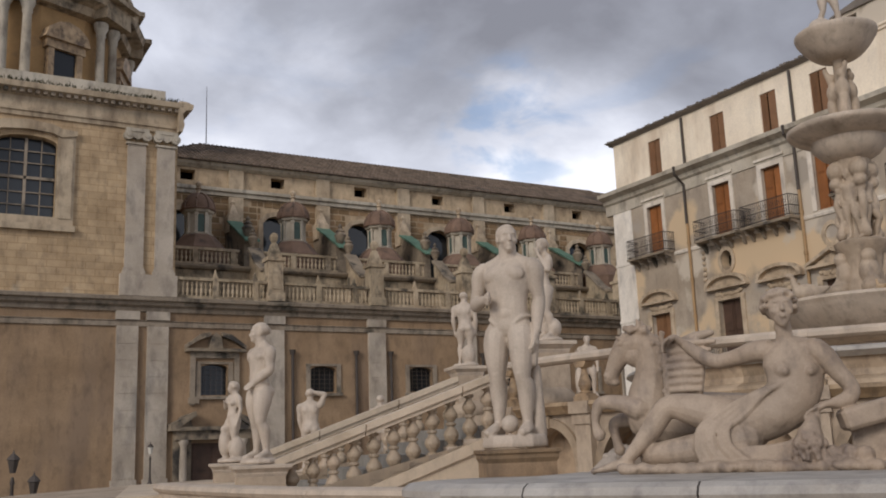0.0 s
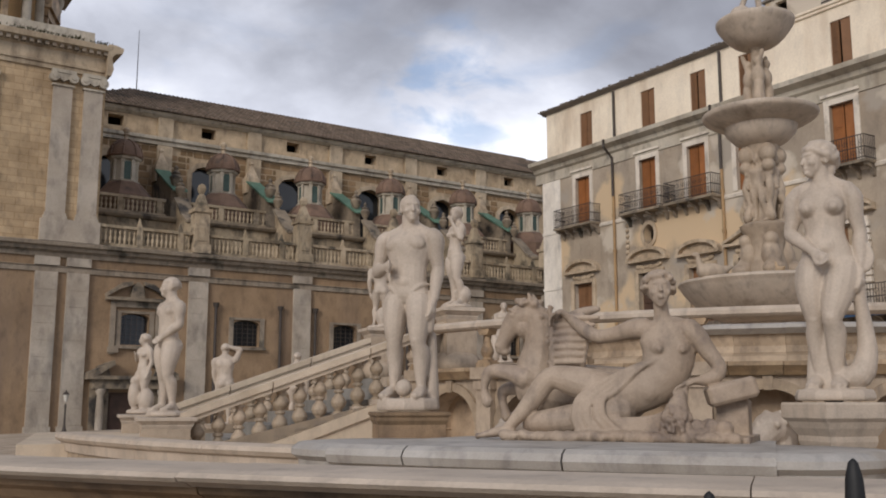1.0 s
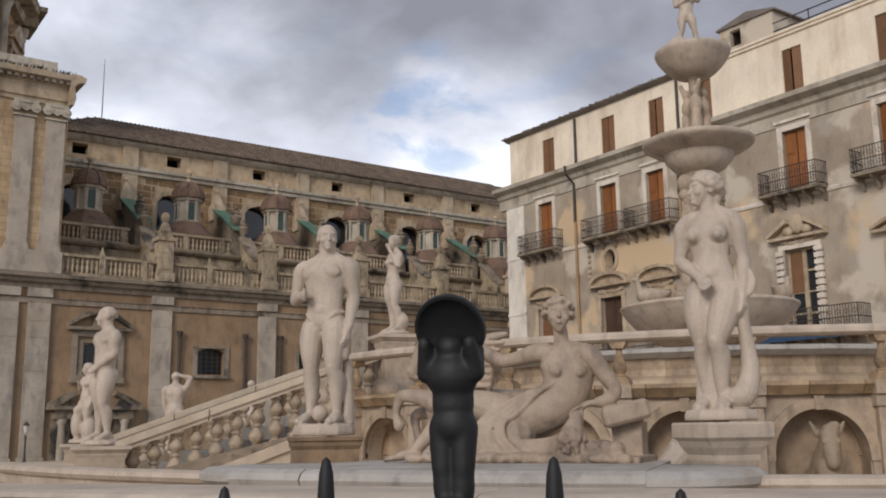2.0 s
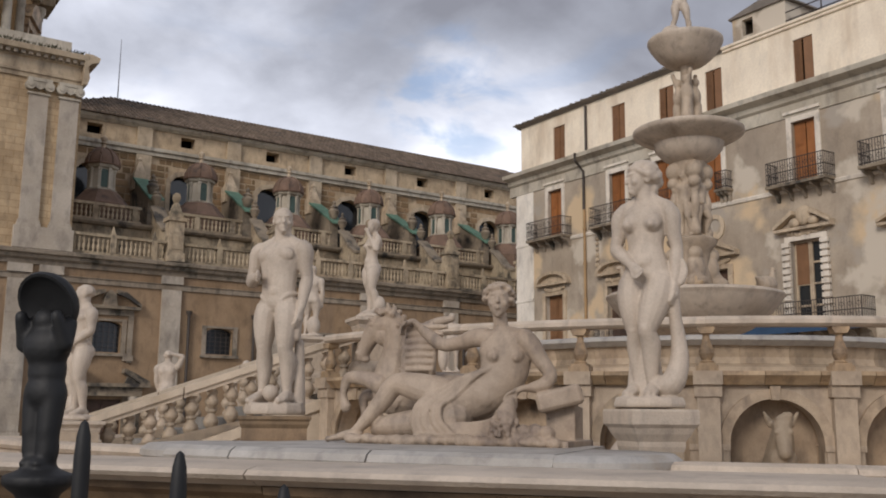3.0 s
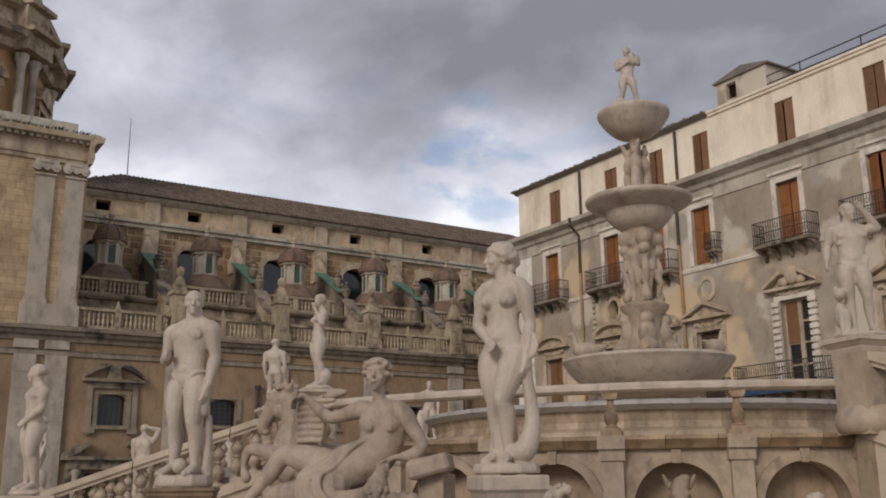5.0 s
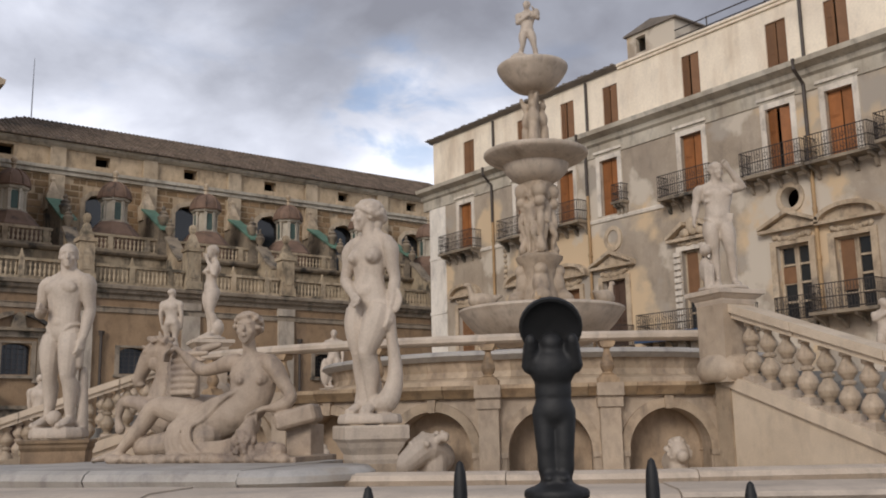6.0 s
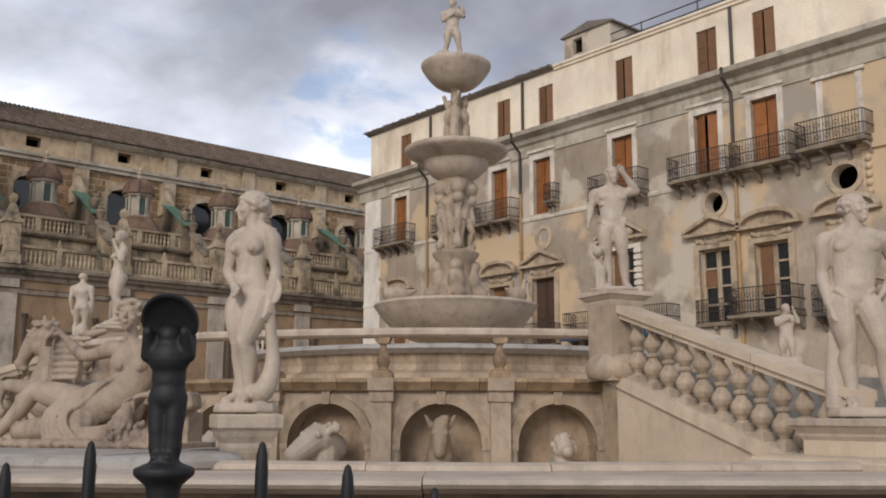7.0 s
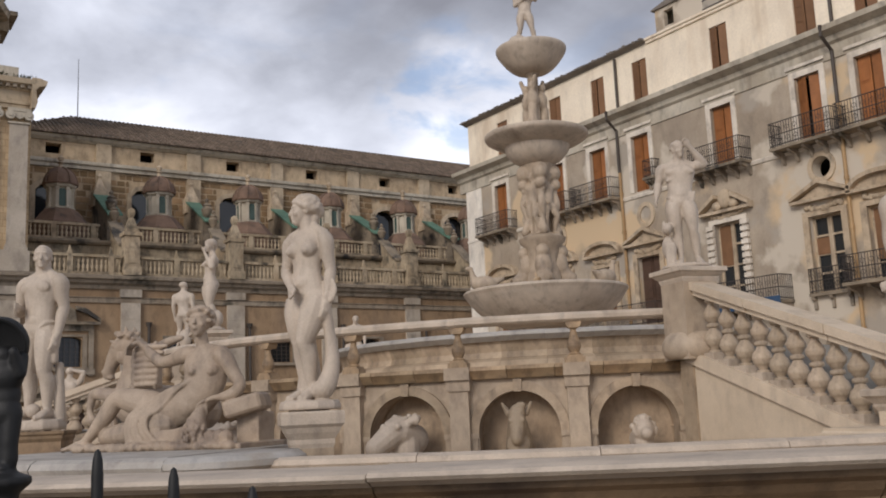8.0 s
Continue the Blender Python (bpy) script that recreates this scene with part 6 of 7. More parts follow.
# standing man, hand on his belly
bm = bmesh.new()
P = figure(bm, 2.03, arms={"R": ((-0.18, 0.01, 0.628), (-0.085, -0.088, 0.632)), "L": ((0.145, 0.03, 0.635), (0.14, -0.012, 0.47))}, plinth=0.42, ph=0.13, face=38, hair="smooth",
           legs={"L": ((0.066, -0.03, 0.275), (0.07, 0.0, 0.04)), "R": ((-0.07, -0.015, 0.28), (-0.076, 0.0, 0.04))}, lean=0.01)
limb(bm, P(0.1, 0.06, 0.0), P(0.1, 0.05, 0.3), 0.07, 0.05)
blob(bm, P(-0.01, -0.03, 0.05), 0.085)
limb(bm, P(0.135, -0.015, 0.46), P(0.11, 0.0, 0.33), 0.035, 0.05)
carve("male_statue", bm, turned(0.95, 8.45, 1.53, -58), "white marble nude man with one hand on his belly", voxel=0.0095)
# standing woman, face in profile
bm = bmesh.new()
P = figure(bm, 1.98, True, arms={"R": ((-0.132, -0.005, 0.635), (-0.032, -0.086, 0.545)), "L": ((0.13, 0.02, 0.63), (0.128, -0.012, 0.475))}, plinth=0.4, ph=0.1, face=-46, hair="bun",
           legs={"L": ((0.018, -0.055, 0.28), (0.02, -0.005, 0.04)), "R": ((-0.055, 0.0, 0.28), (-0.055, 0.03, 0.04))}, lean=0.016)
sweep(bm, [(*P(0.132, -0.02, 0.5), 0.02, 0.03), (*P(0.125, -0.01, 0.45), 0.04, 0.045), (*P(0.115, 0.01, 0.36), 0.05, 0.055), (*P(0.125, 0.02, 0.24), 0.062, 0.064), (*P(0.128, 0.01, 0.14), 0.08, 0.08), (*P(0.1, -0.01, 0.055), 0.1, 0.1), (*P(0.03, 0.0, 0.045), 0.08, 0.075)])
sweep(bm, [(*P(0.15, -0.01, 0.47), 0.03, 0.025), (*P(0.165, 0.0, 0.52), 0.035, 0.02), (*P(0.16, 0.0, 0.57), 0.012, 0.01)])
sweep(bm, [(*P(-0.07, 0.04, 0.0), 0.09, 0.08), (*P(-0.075, 0.05, 0.12), 0.06, 0.06), (*P(-0.06, 0.05, 0.26), 0.05, 0.05)])
sweep(bm, [(*P(-0.01, 0.03, 0.0), 0.16, 0.1), (*P(-0.012, 0.03, 0.1), 0.12, 0.08), (*P(-0.015, 0.02, 0.24), 0.09, 0.06), (*P(-0.01, 0.01, 0.36), 0.06, 0.05)])
carve("female_statue", bm, turned(2.72, 4.95, 1.62, -66), "white marble nude woman looking aside, a dolphin at her leg", voxel=0.0095)
# man with raised arm and a dog, at the head of the stairs
bm = bmesh.new()
P = figure(bm, 1.62, arms={"L": ((0.20, 0.01, 0.80), (0.10, -0.05, 0.93)), "R": ((-0.17, 0.02, 0.67), (-0.19, -0.03, 0.56))}, plinth=0.42, ph=0.06, face=20,
           legs={"L": ((0.07, -0.02, 0.275), (0.09, 0.03, 0.04)), "R": ((-0.05, 0.0, 0.28), (-0.04, 0.0, 0.04))})
blob(bm, P(-0.13, -0.02, 0.14), (0.085, 0.12, 0.16))
blob(bm, P(-0.13, -0.06, 0.29), (0.07, 0.1, 0.08))
limb(bm, P(-0.13, -0.08, 0.15), P(-0.14, -0.1, 0.0), 0.05, 0.03)
limb(bm, P(-0.10, -0.08, 0.15), P(-0.10, -0.1, 0.0), 0.05, 0.03)
blob(bm, P(-0.15, -0.02, 0.33), (0.03, 0.03, 0.06))
blob(bm, P(-0.1, -0.02, 0.33), (0.03, 0.03, 0.06))
for q in range(7):
    limb(bm, P(-0.1 + 0.03 * q, -0.035, 0.5), P(-0.02 + 0.02 * q, -0.04, 0.57), 0.025, 0.02)
limb(bm, P(0.1, -0.055, 0.74), P(-0.1, -0.045, 0.68), 0.02, 0.02)
carve("male_statue", bm, turned(C_AT[0], C_AT[1], 3.2, -45), "white marble hunter with raised arm and a dog beside him")
# man beside the left flight
bm = bmesh.new()
P = figure(bm, 1.88, arms={"L": ((0.15, 0.0, 0.64), (0.05, -0.07, 0.56)), "R": ((-0.14, 0.05, 0.64), (-0.1, 0.07, 0.5))}, plinth=0.38, ph=0.08, face=-25)
limb(bm, P(-0.1, 0.08, 0.0), P(-0.12, 0.07, 0.4), 0.08, 0.06)
limb(bm, P(-0.12, 0.07, 0.42), P(-0.16, 0.05, 0.18), 0.07, 0.05)
carve("male_statue", bm, turned(D_AT[0], D_AT[1], 1.42, -80), "white marble nude man standing at the stair foot", voxel=0.016)
bm = bmesh.new()
P = figure(bm, 1.32, True, arms={"R": ((-0.16, 0.0, 0.66), (-0.08, -0.08, 0.72))}, plinth=0.38, ph=0.08, face=-30, hair="bun")
blob(bm, P(-0.1, -0.05, 0.2), (0.12, 0.12, 0.25))
blob(bm, P(0.08, 0.0, 0.12), (0.14, 0.14, 0.22))
blob(bm, P(-0.1, -0.05, 0.38), 0.09)
carve("paired_statue", bm, turned(D_AT[0] + 0.75, D_AT[1] + 3.65, 1.42, -70), "white marble woman with a child at the stair foot", voxel=0.019)
# woman on the pier above the left flight
bm = bmesh.new()
P = figure(bm, 1.58, True, arms={"L": ((0.13, -0.02, 0.66), (0.05, -0.07, 0.83)), "R": ((-0.12, 0.03, 0.64), (-0.10, 0.04, 0.5))}, plinth=0.36, ph=0.06, face=30, hair="bun", lean=-0.02)
blob(bm, P(0.05, 0.05, 0.1), (0.16, 0.12, 0.16))
carve("female_statue", bm, turned(E_AT[0], E_AT[1], 3.1, -95), "white marble nude woman turning on a tall pier", voxel=0.016)
# man with one hand on his hip
bm = bmesh.new()
P = figure(bm, 2.02, arms={"L": ((0.205, 0.04, 0.655), (0.125, 0.03, 0.545)), "R": ((-0.15, 0.02, 0.635), (-0.135, -0.02, 0.475))}, plinth=0.46, ph=0.1, face=38, nod=-8,
           legs={"L": ((0.085, -0.03, 0.275), (0.115, 0.02, 0.04)), "R": ((-0.06, 0.0, 0.28), (-0.055, 0.0, 0.04))}, lean=-0.012)
sweep(bm, [(*P(-0.11, 0.06, 0.0), 0.11, 0.1), (*P(-0.115, 0.06, 0.14), 0.09, 0.08), (*P(-0.11, 0.05, 0.34), 0.06, 0.06)])
sweep(bm, [(*P(0.12, 0.06, 0.56), 0.05, 0.04), (*P(0.14, 0.07, 0.42), 0.06, 0.04), (*P(0.13, 0.06, 0.3), 0.04, 0.03)])
carve("male_statue", bm, turned(F_AT[0], F_AT[1], 1.6, -50), "white marble nude man with one hand on his hip", voxel=0.0095)
bm = bmesh.new()
figure(bm, 1.95, plinth=0.42, ph=0.1, face=-20)
carve("male_statue", bm, turned(F_AT[0] + 4.57, F_AT[1] - 1.1, 1.6, -40), "white marble nude man at the stair foot", voxel=0.019)
# smaller ones behind
bm = bmesh.new()
P = figure(bm, 1.38, plinth=0.34, ph=0.06, face=-20)
blob(bm, P(-0.05, 0.06, 0.12), (0.14, 0.12, 0.2))
carve("male_statue", bm, turned(5.35, 16.65, 3.05, 140), "white marble nude youth on a stair pier", voxel=0.019)
bm = bmesh.new()
figure(bm, 1.78, arms={"R": ((-0.19, 0.0, 0.93), (-0.06, 0.03, 0.965)), "L": ((0.14, 0.0, 0.64), (0.12, -0.04, 0.5))}, plinth=0.36, ph=0.06, face=0)
carve("male_statue", bm, turned(4.15, 21.7, 1.12, 150), "white marble nude man seen from behind, arm over his head", voxel=0.019)
bm = bmesh.new()
figure(bm, 1.8, plinth=0.36, ph=0.06, face=0)
carve("male_statue", bm, turned(7.1, 24.1, 1.08, 140), "white marble nude man beyond the stairs", voxel=0.022)
bm = bmesh.new()
P = figure(bm, 1.6, plinth=0.36, ph=0.06, face=-10, arms={"R": ((-0.16, -0.02, 0.66), (-0.2, -0.06, 0.7))})
blob(bm, P(-0.16, 0.0, 0.25), (0.14, 0.13, 0.4))
carve("paired_statue", bm, turned(12.1, 21.5, 2.7, -20), "white marble man with a small companion on the far stair", voxel=0.022)
bm = bmesh.new()
P = figure(bm, 1.5, plinth=0.36, ph=0.06, face=40, arms={"L": ((0.17, -0.04, 0.72), (0.13, -0.08, 0.88)), "R": ((-0.13, -0.02, 0.7), (0.02, -0.1, 0.76))})
blob(bm, P(0.05, 0.02, 0.12), (0.22, 0.16, 0.22))
carve("male_statue", bm, turned(17.66, 8.04, 2.52, -70), "white marble youth raising a horn", voxel=0.019)

# reclining woman on the slab
RECL = pose(2.02, 6.2, 1.3, 0, 0, -57)
bm = bmesh.new()
V3 = lambda x, y, z: Vector((x, y, z))
rr = random.Random(2)
# trunk, leaning back, then lying along the slab
sweep(bm, [(0.075, 0.03, 1.03, 0.075, 0.075), (0.1, 0.03, 0.96, 0.2, 0.1), (0.125, 0.03, 0.87, 0.24, 0.125), (0.135, 0.02, 0.76, 0.23, 0.138), (0.12, 0.0, 0.64, 0.215, 0.132),
           (0.05, -0.01, 0.52, 0.205, 0.14), (-0.14, -0.02, 0.43, 0.205, 0.16), (-0.34, -0.03, 0.37, 0.19, 0.165), (-0.46, -0.04, 0.36, 0.15, 0.14)], (-0.3, 0.95, 0), 24)
blob(bm, V3(-0.08, -0.09, 0.45), (0.17, 0.09, 0.13), (0, 30, 0))
for x, y, z in ((0.055, -0.055, 0.775), (0.235, 0.005, 0.77)):
    sweep(bm, [(x, y, z + 0.02, 0.088, 0.085), (x + 0.02, y - 0.06, z - 0.008, 0.066, 0.066), (x + 0.027, y - 0.082, z - 0.012, 0.04, 0.04)], (0, 0, 1))
for s in (-1, 1):
    sweep(bm, [(0.08 + s * 0.03, 0.0, 0.985, 0.03, 0.03), (0.09 + s * 0.16, -0.02, 0.965, 0.028, 0.028)], segs=10)
# neck and head
sweep(bm, [(0.085, 0.03, 0.98, 0.09, 0.08), (0.085, 0.02, 1.06, 0.068, 0.068), (0.08, 0.0, 1.17, 0.064, 0.068)])
HD = Matrix.Translation((0.075, -0.01, 1.265)) @ pose(0, 0, 0, 0, 0, 16) @ pose(0, 0, 0, -12) @ Matrix.Scale(1.13, 4)


def head_ball(x, y, z, r):
    blob(bm, HD @ V3(x, y, z), tuple(1.13 * c for c in r), (0, 0, 16), 12)


head_ball(0, 0.03, 0.03, (0.098, 0.118, 0.102))
sweep(bm, [(0, -0.022, 0.06, 0.08, 0.078), (0, -0.03, 0.02, 0.083, 0.083), (0, -0.038, -0.04, 0.077, 0.076), (0, -0.052, -0.09, 0.056, 0.054), (0, -0.066, -0.122, 0.03, 0.03)], m=HD)
sweep(bm, [(0, -0.108, 0.022, 0.012, 0.012), (0, -0.126, -0.012, 0.014, 0.014), (0, -0.134, -0.036, 0.02, 0.015)], segs=10, m=HD)
head_ball(0, -0.102, 0.034, (0.062, 0.018, 0.012))
head_ball(0, -0.112, -0.068, (0.026, 0.014, 0.008))
head_ball(0, -0.108, -0.082, (0.023, 0.014, 0.009))
for s in (-1, 1):
    head_ball(s * 0.048, -0.078, -0.036, (0.03, 0.026, 0.026))
    head_ball(s * 0.036, -0.094, 0.006, (0.018, 0.013, 0.01))
for q in range(170):
    t, e = rr.uniform(0, 2 * math.pi), rr.uniform(-0.45, 1.5)
    x, y, z = 0.118 * math.cos(t) * math.cos(e), 0.025 + 0.135 * math.sin(t) * math.cos(e), 0.045 + 0.108 * math.sin(e)
    if y > -0.045 or z > 0.082:
        s = rr.uniform(0.018, 0.03)
        head_ball(x, y, z, (s, s, s * 0.9))
# arm stretched to the horse
sweep(bm, [(-0.05, 0.04, 0.95, 0.095, 0.09), (-0.16, 0.05, 0.955, 0.088, 0.085), (-0.34, 0.08, 0.915, 0.068, 0.066), (-0.5, 0.1, 0.9, 0.062, 0.06), (-0.62, 0.12, 0.96, 0.062, 0.056), (-0.78, 0.15, 1.08, 0.042, 0.038)])
sweep(bm, [(-0.78, 0.14, 1.08, 0.045, 0.035), (-0.84, 0.12, 1.13, 0.05, 0.03), (-0.89, 0.08, 1.1, 0.045, 0.025)], (0, 0, 1))
for q in range(4):
    sweep(bm, [(-0.87, 0.04 + 0.028 * q, 1.12, 0.015, 0.015), (-0.92, 0.03 + 0.028 * q, 1.07, 0.014, 0.014), (-0.92, 0.02 + 0.028 * q, 1.0, 0.012, 0.012)], sub=2, segs=8)
# arm resting on the block
sweep(bm, [(0.29, 0.03, 0.94, 0.1, 0.095), (0.37, 0.03, 0.87, 0.092, 0.088), (0.46, 0.03, 0.74, 0.072, 0.07), (0.545, 0.02, 0.61, 0.062, 0.064), (0.51, -0.05, 0.53, 0.062, 0.058), (0.41, -0.12, 0.495, 0.044, 0.04)])
sweep(bm, [(0.42, -0.12, 0.495, 0.042, 0.036), (0.35, -0.16, 0.49, 0.052, 0.03), (0.3, -0.19, 0.465, 0.048, 0.024)], (0, 0, 1))
for q in range(4):
    a = V3(0.31 - 0.006 * q, -0.15 - 0.026 * q, 0.468)
    sweep(bm, [(*a, 0.014, 0.014), (a.x - 0.06, a.y - 0.01, a.z - 0.03, 0.013, 0.013), (a.x - 0.09, a.y - 0.01, a.z - 0.075, 0.011, 0.011)], sub=2, segs=8)
# raised leg
sweep(bm, [(-0.36, -0.06, 0.4, 0.17, 0.16), (-0.5, -0.09, 0.45, 0.16, 0.15), (-0.66, -0.12, 0.5, 0.135, 0.13), (-0.82, -0.14, 0.535, 0.105, 0.105), (-0.91, -0.15, 0.5, 0.095, 0.095), (-1.0, -0.16, 0.38, 0.088, 0.09), (-1.1, -0.18, 0.26, 0.072, 0.074), (-1.22, -0.2, 0.13, 0.05, 0.052), (-1.26, -0.2, 0.09, 0.052, 0.052)])
sweep(bm, [(-1.22, -0.2, 0.08, 0.05, 0.05), (-1.34, -0.215, 0.065, 0.056, 0.045), (-1.45, -0.23, 0.04, 0.06, 0.03), (-1.52, -0.24, 0.028, 0.045, 0.018)], (0, 0, 1))
# folded leg under it
sweep(bm, [(-0.28, -0.1, 0.24, 0.16, 0.15), (-0.5, -0.15, 0.2, 0.145, 0.135), (-0.76, -0.17, 0.17, 0.12, 0.115), (-0.98, -0.15, 0.15, 0.095, 0.095), (-1.08, -0.06, 0.12, 0.08, 0.08), (-1.12, 0.1, 0.09, 0.065, 0.065)])
# drapery: a strip over the hip, folds round the thigh, the hem along the slab
for q in range(4):
    o = 0.028 * q
    sweep(bm, [(-0.0 + o, -0.12, 0.66 + o * 0.4, 0.022, 0.016), (-0.17 + o, -0.17, 0.6, 0.024, 0.016), (-0.34 + o, -0.19, 0.52 - o, 0.024, 0.017), (-0.48 + o, -0.24, 0.42 - o, 0.026, 0.02)], segs=8)
for q in range(6):
    o = (0.0, 0.035, 0.085, 0.115, 0.17, 0.22)[q]
    sweep(bm, [(-0.5 + o * 0.7, -0.22, 0.44 - o * 0.3, 0.022, 0.02), (-0.6 + o, -0.28, 0.34 - o * 0.1, 0.025, 0.022), (-0.63 + o * 1.2, -0.3, 0.19, 0.022 + 0.008 * (q % 3), 0.02), (-0.58 + o * 1.6, -0.3, 0.07, 0.03, 0.022)], segs=8)
for q in range(5):
    o = 0.026 * q
    sweep(bm, [(-0.42, -0.3 + o * 0.3, 0.08 + o, 0.026, 0.022), (-0.16, -0.28 + o * 0.3, 0.07 + o, 0.028, 0.022), (0.08, -0.27, 0.1 + o, 0.028, 0.02), (0.22, -0.24, 0.2 + o, 0.024, 0.02), (0.3, -0.2, 0.34 + o, 0.02, 0.016)], segs=8)
# bag of flowers under her hand
sweep(bm, [(0.27, -0.21, 0.4, 0.03, 0.03), (0.25, -0.25, 0.33, 0.07, 0.07), (0.23, -0.27, 0.22, 0.115, 0.1), (0.22, -0.27, 0.12, 0.125, 0.11)])
for q in range(90):
    t, h = rr.uniform(math.pi, 2 * math.pi), rr.uniform(0.08, 0.3)
    w = 0.125 - 0.06 * max(0.0, h - 0.2) / 0.1
    blob(bm, V3(0.23 + w * math.cos(t), -0.27 + w * math.sin(t), h), rr.uniform(0.014, 0.024), seg=6)
# block that carries her elbow, and what it stands on
blk = bmesh.new()
box(blk, -0.21, 0.19, -0.17, 0.18, -0.085, 0.085)
bmesh.ops.bevel(blk, geom=list(blk.edges), offset=0.02, segments=2, affect='EDGES')
bmesh.ops.transform(blk, matrix=pose(0.64, 0.02, 0.41, 0, -14, 14), verts=blk.verts)
box(blk, 0.5, 0.76, 0.02, 0.3, 0.0, 0.34)
tmp = bpy.data.meshes.new("block")
blk.to_mesh(tmp)
blk.free()
bm.from_mesh(tmp)
bpy.data.meshes.remove(tmp)
for q in range(46):
    blob(bm, V3(-1.2 + q * 0.042, -0.33 + rr.uniform(-0.03, 0.03), 0.025 + rr.uniform(0, 0.02)), (rr.uniform(0.05, 0.09), 0.07, rr.uniform(0.035, 0.06)), (0, rr.uniform(-20, 20), 0), 8)
for q in range(14):
    blob(bm, V3(rr.uniform(0.34, 0.62), -0.26 + rr.uniform(-0.05, 0.05), rr.uniform(0.04, 0.12)), rr.uniform(0.05, 0.08), seg=8)
box(bm, -1.25, 0.8, -0.34, 0.5, -0.01, 0.05)
carve("reclining_statue", bm, RECL, "grey-white marble woman reclining on drapery, arm outstretched", voxel=0.0095, smooth=3, material=M_RECL)
# winged horse behind her
HORSE = RECL @ pose(-0.25, 0.42, 0.04, 0, 0, 0)
bm = bmesh.new()
sweep(bm, [(-0.96, 0, 1.09, 0.13, 0.1), (-1.08, 0, 1.09, 0.125, 0.1), (-1.17, 0, 1.0, 0.1, 0.085), (-1.24, 0, 0.88, 0.075, 0.07), (-1.28, 0, 0.79, 0.068, 0.066)])
blob(bm, V3(-1.03, 0, 0.99), (0.11, 0.1, 0.11))
blob(bm, V3(-1.24, 0, 0.755), (0.05, 0.05, 0.035))
for sg in (-1, 1):
    blob(bm, V3(-1.13, sg * 0.085, 1.1), (0.035, 0.025, 0.025))
    blob(bm, V3(-1.13, sg * 0.085, 1.14), (0.06, 0.025, 0.018), (0, 25, 0))
    blob(bm, V3(-1.31, sg * 0.05, 0.82), (0.022, 0.02, 0.024))
    sweep(bm, [(-0.96, sg * 0.06, 1.18, 0.035, 0.025), (-0.96, sg * 0.07, 1.26, 0.028, 0.02), (-0.98, sg * 0.07, 1.31, 0.01, 0.01)], segs=8)
sweep(bm, [(-0.94, 0, 1.12, 0.12, 0.1), (-0.88, 0, 0.97, 0.145, 0.12), (-0.89, 0.01, 0.78, 0.165, 0.15), (-0.93, 0.02, 0.6, 0.2, 0.19), (-0.93, 0.04, 0.45, 0.22, 0.22), (-0.8, 0.06, 0.35, 0.2, 0.22)])
sweep(bm, [(-0.95, 0.05, 0.42, 0.24, 0.22), (-0.6, 0.1, 0.38, 0.26, 0.24), (-0.1, 0.15, 0.35, 0.25, 0.24)])
sweep(bm, [(-0.98, -0.12, 0.5, 0.11, 0.1), (-1.16, -0.14, 0.56, 0.075, 0.07), (-1.34, -0.14, 0.57, 0.06, 0.055), (-1.39, -0.14, 0.48, 0.045, 0.045), (-1.4, -0.14, 0.38, 0.038, 0.038), (-1.37, -0.14, 0.28, 0.06, 0.05)])
sweep(bm, [(-1.0, 0.12, 0.42, 0.1, 0.1), (-1.2, 0.14, 0.42, 0.07, 0.065), (-1.32, 0.14, 0.38, 0.055, 0.05), (-1.31, 0.14, 0.25, 0.04, 0.04), (-1.28, 0.14, 0.14, 0.055, 0.05)])
for q in range(120):
    f = rr.random()
    blob(bm, V3(-1.06 + 0.3 * min(1.0, f * 1.7) + rr.uniform(-0.03, 0.03), rr.uniform(-0.12, 0.08), 1.22 - 0.62 * max(0.0, f - 0.25) + rr.uniform(-0.03, 0.03)), rr.uniform(0.02, 0.034), seg=8)
for q in range(7):
    z = 0.64 + 0.066 * q
    sweep(bm, [(-0.67, -0.24, z, 0.026, 0.03), (-0.54, -0.25, z + 0.004, 0.03, 0.032), (-0.41 + 0.004 * q * q, -0.24, z, 0.024, 0.028)], segs=8, sub=2)
box(bm, -0.66, -0.42, -0.23, -0.1, 0.6, 1.08)
sweep(bm, [(-0.42, -0.22, 0.6, 0.022, 0.03), (-0.38, -0.22, 0.84, 0.02, 0.03), (-0.42, -0.22, 1.08, 0.022, 0.03)], segs=8)
for q in range(18):
    blob(bm, V3(-0.71 + rr.uniform(-0.015, 0.015), -0.24, 0.6 + 0.032 * q), (0.034, 0.032, 0.022), (0, 25 if q % 2 else -25, 0), seg=8)
sweep(bm, [(-0.66, 0.1, 1.06, 0.05, 0.06), (-0.5, 0.12, 1.12, 0.05, 0.05), (-0.36, 0.14, 1.15, 0.03, 0.03)])
carve("horse_statue", bm, HORSE, "grey-white marble winged horse behind a reclining figure", voxel=0.011, smooth=2, material=M_RECL)


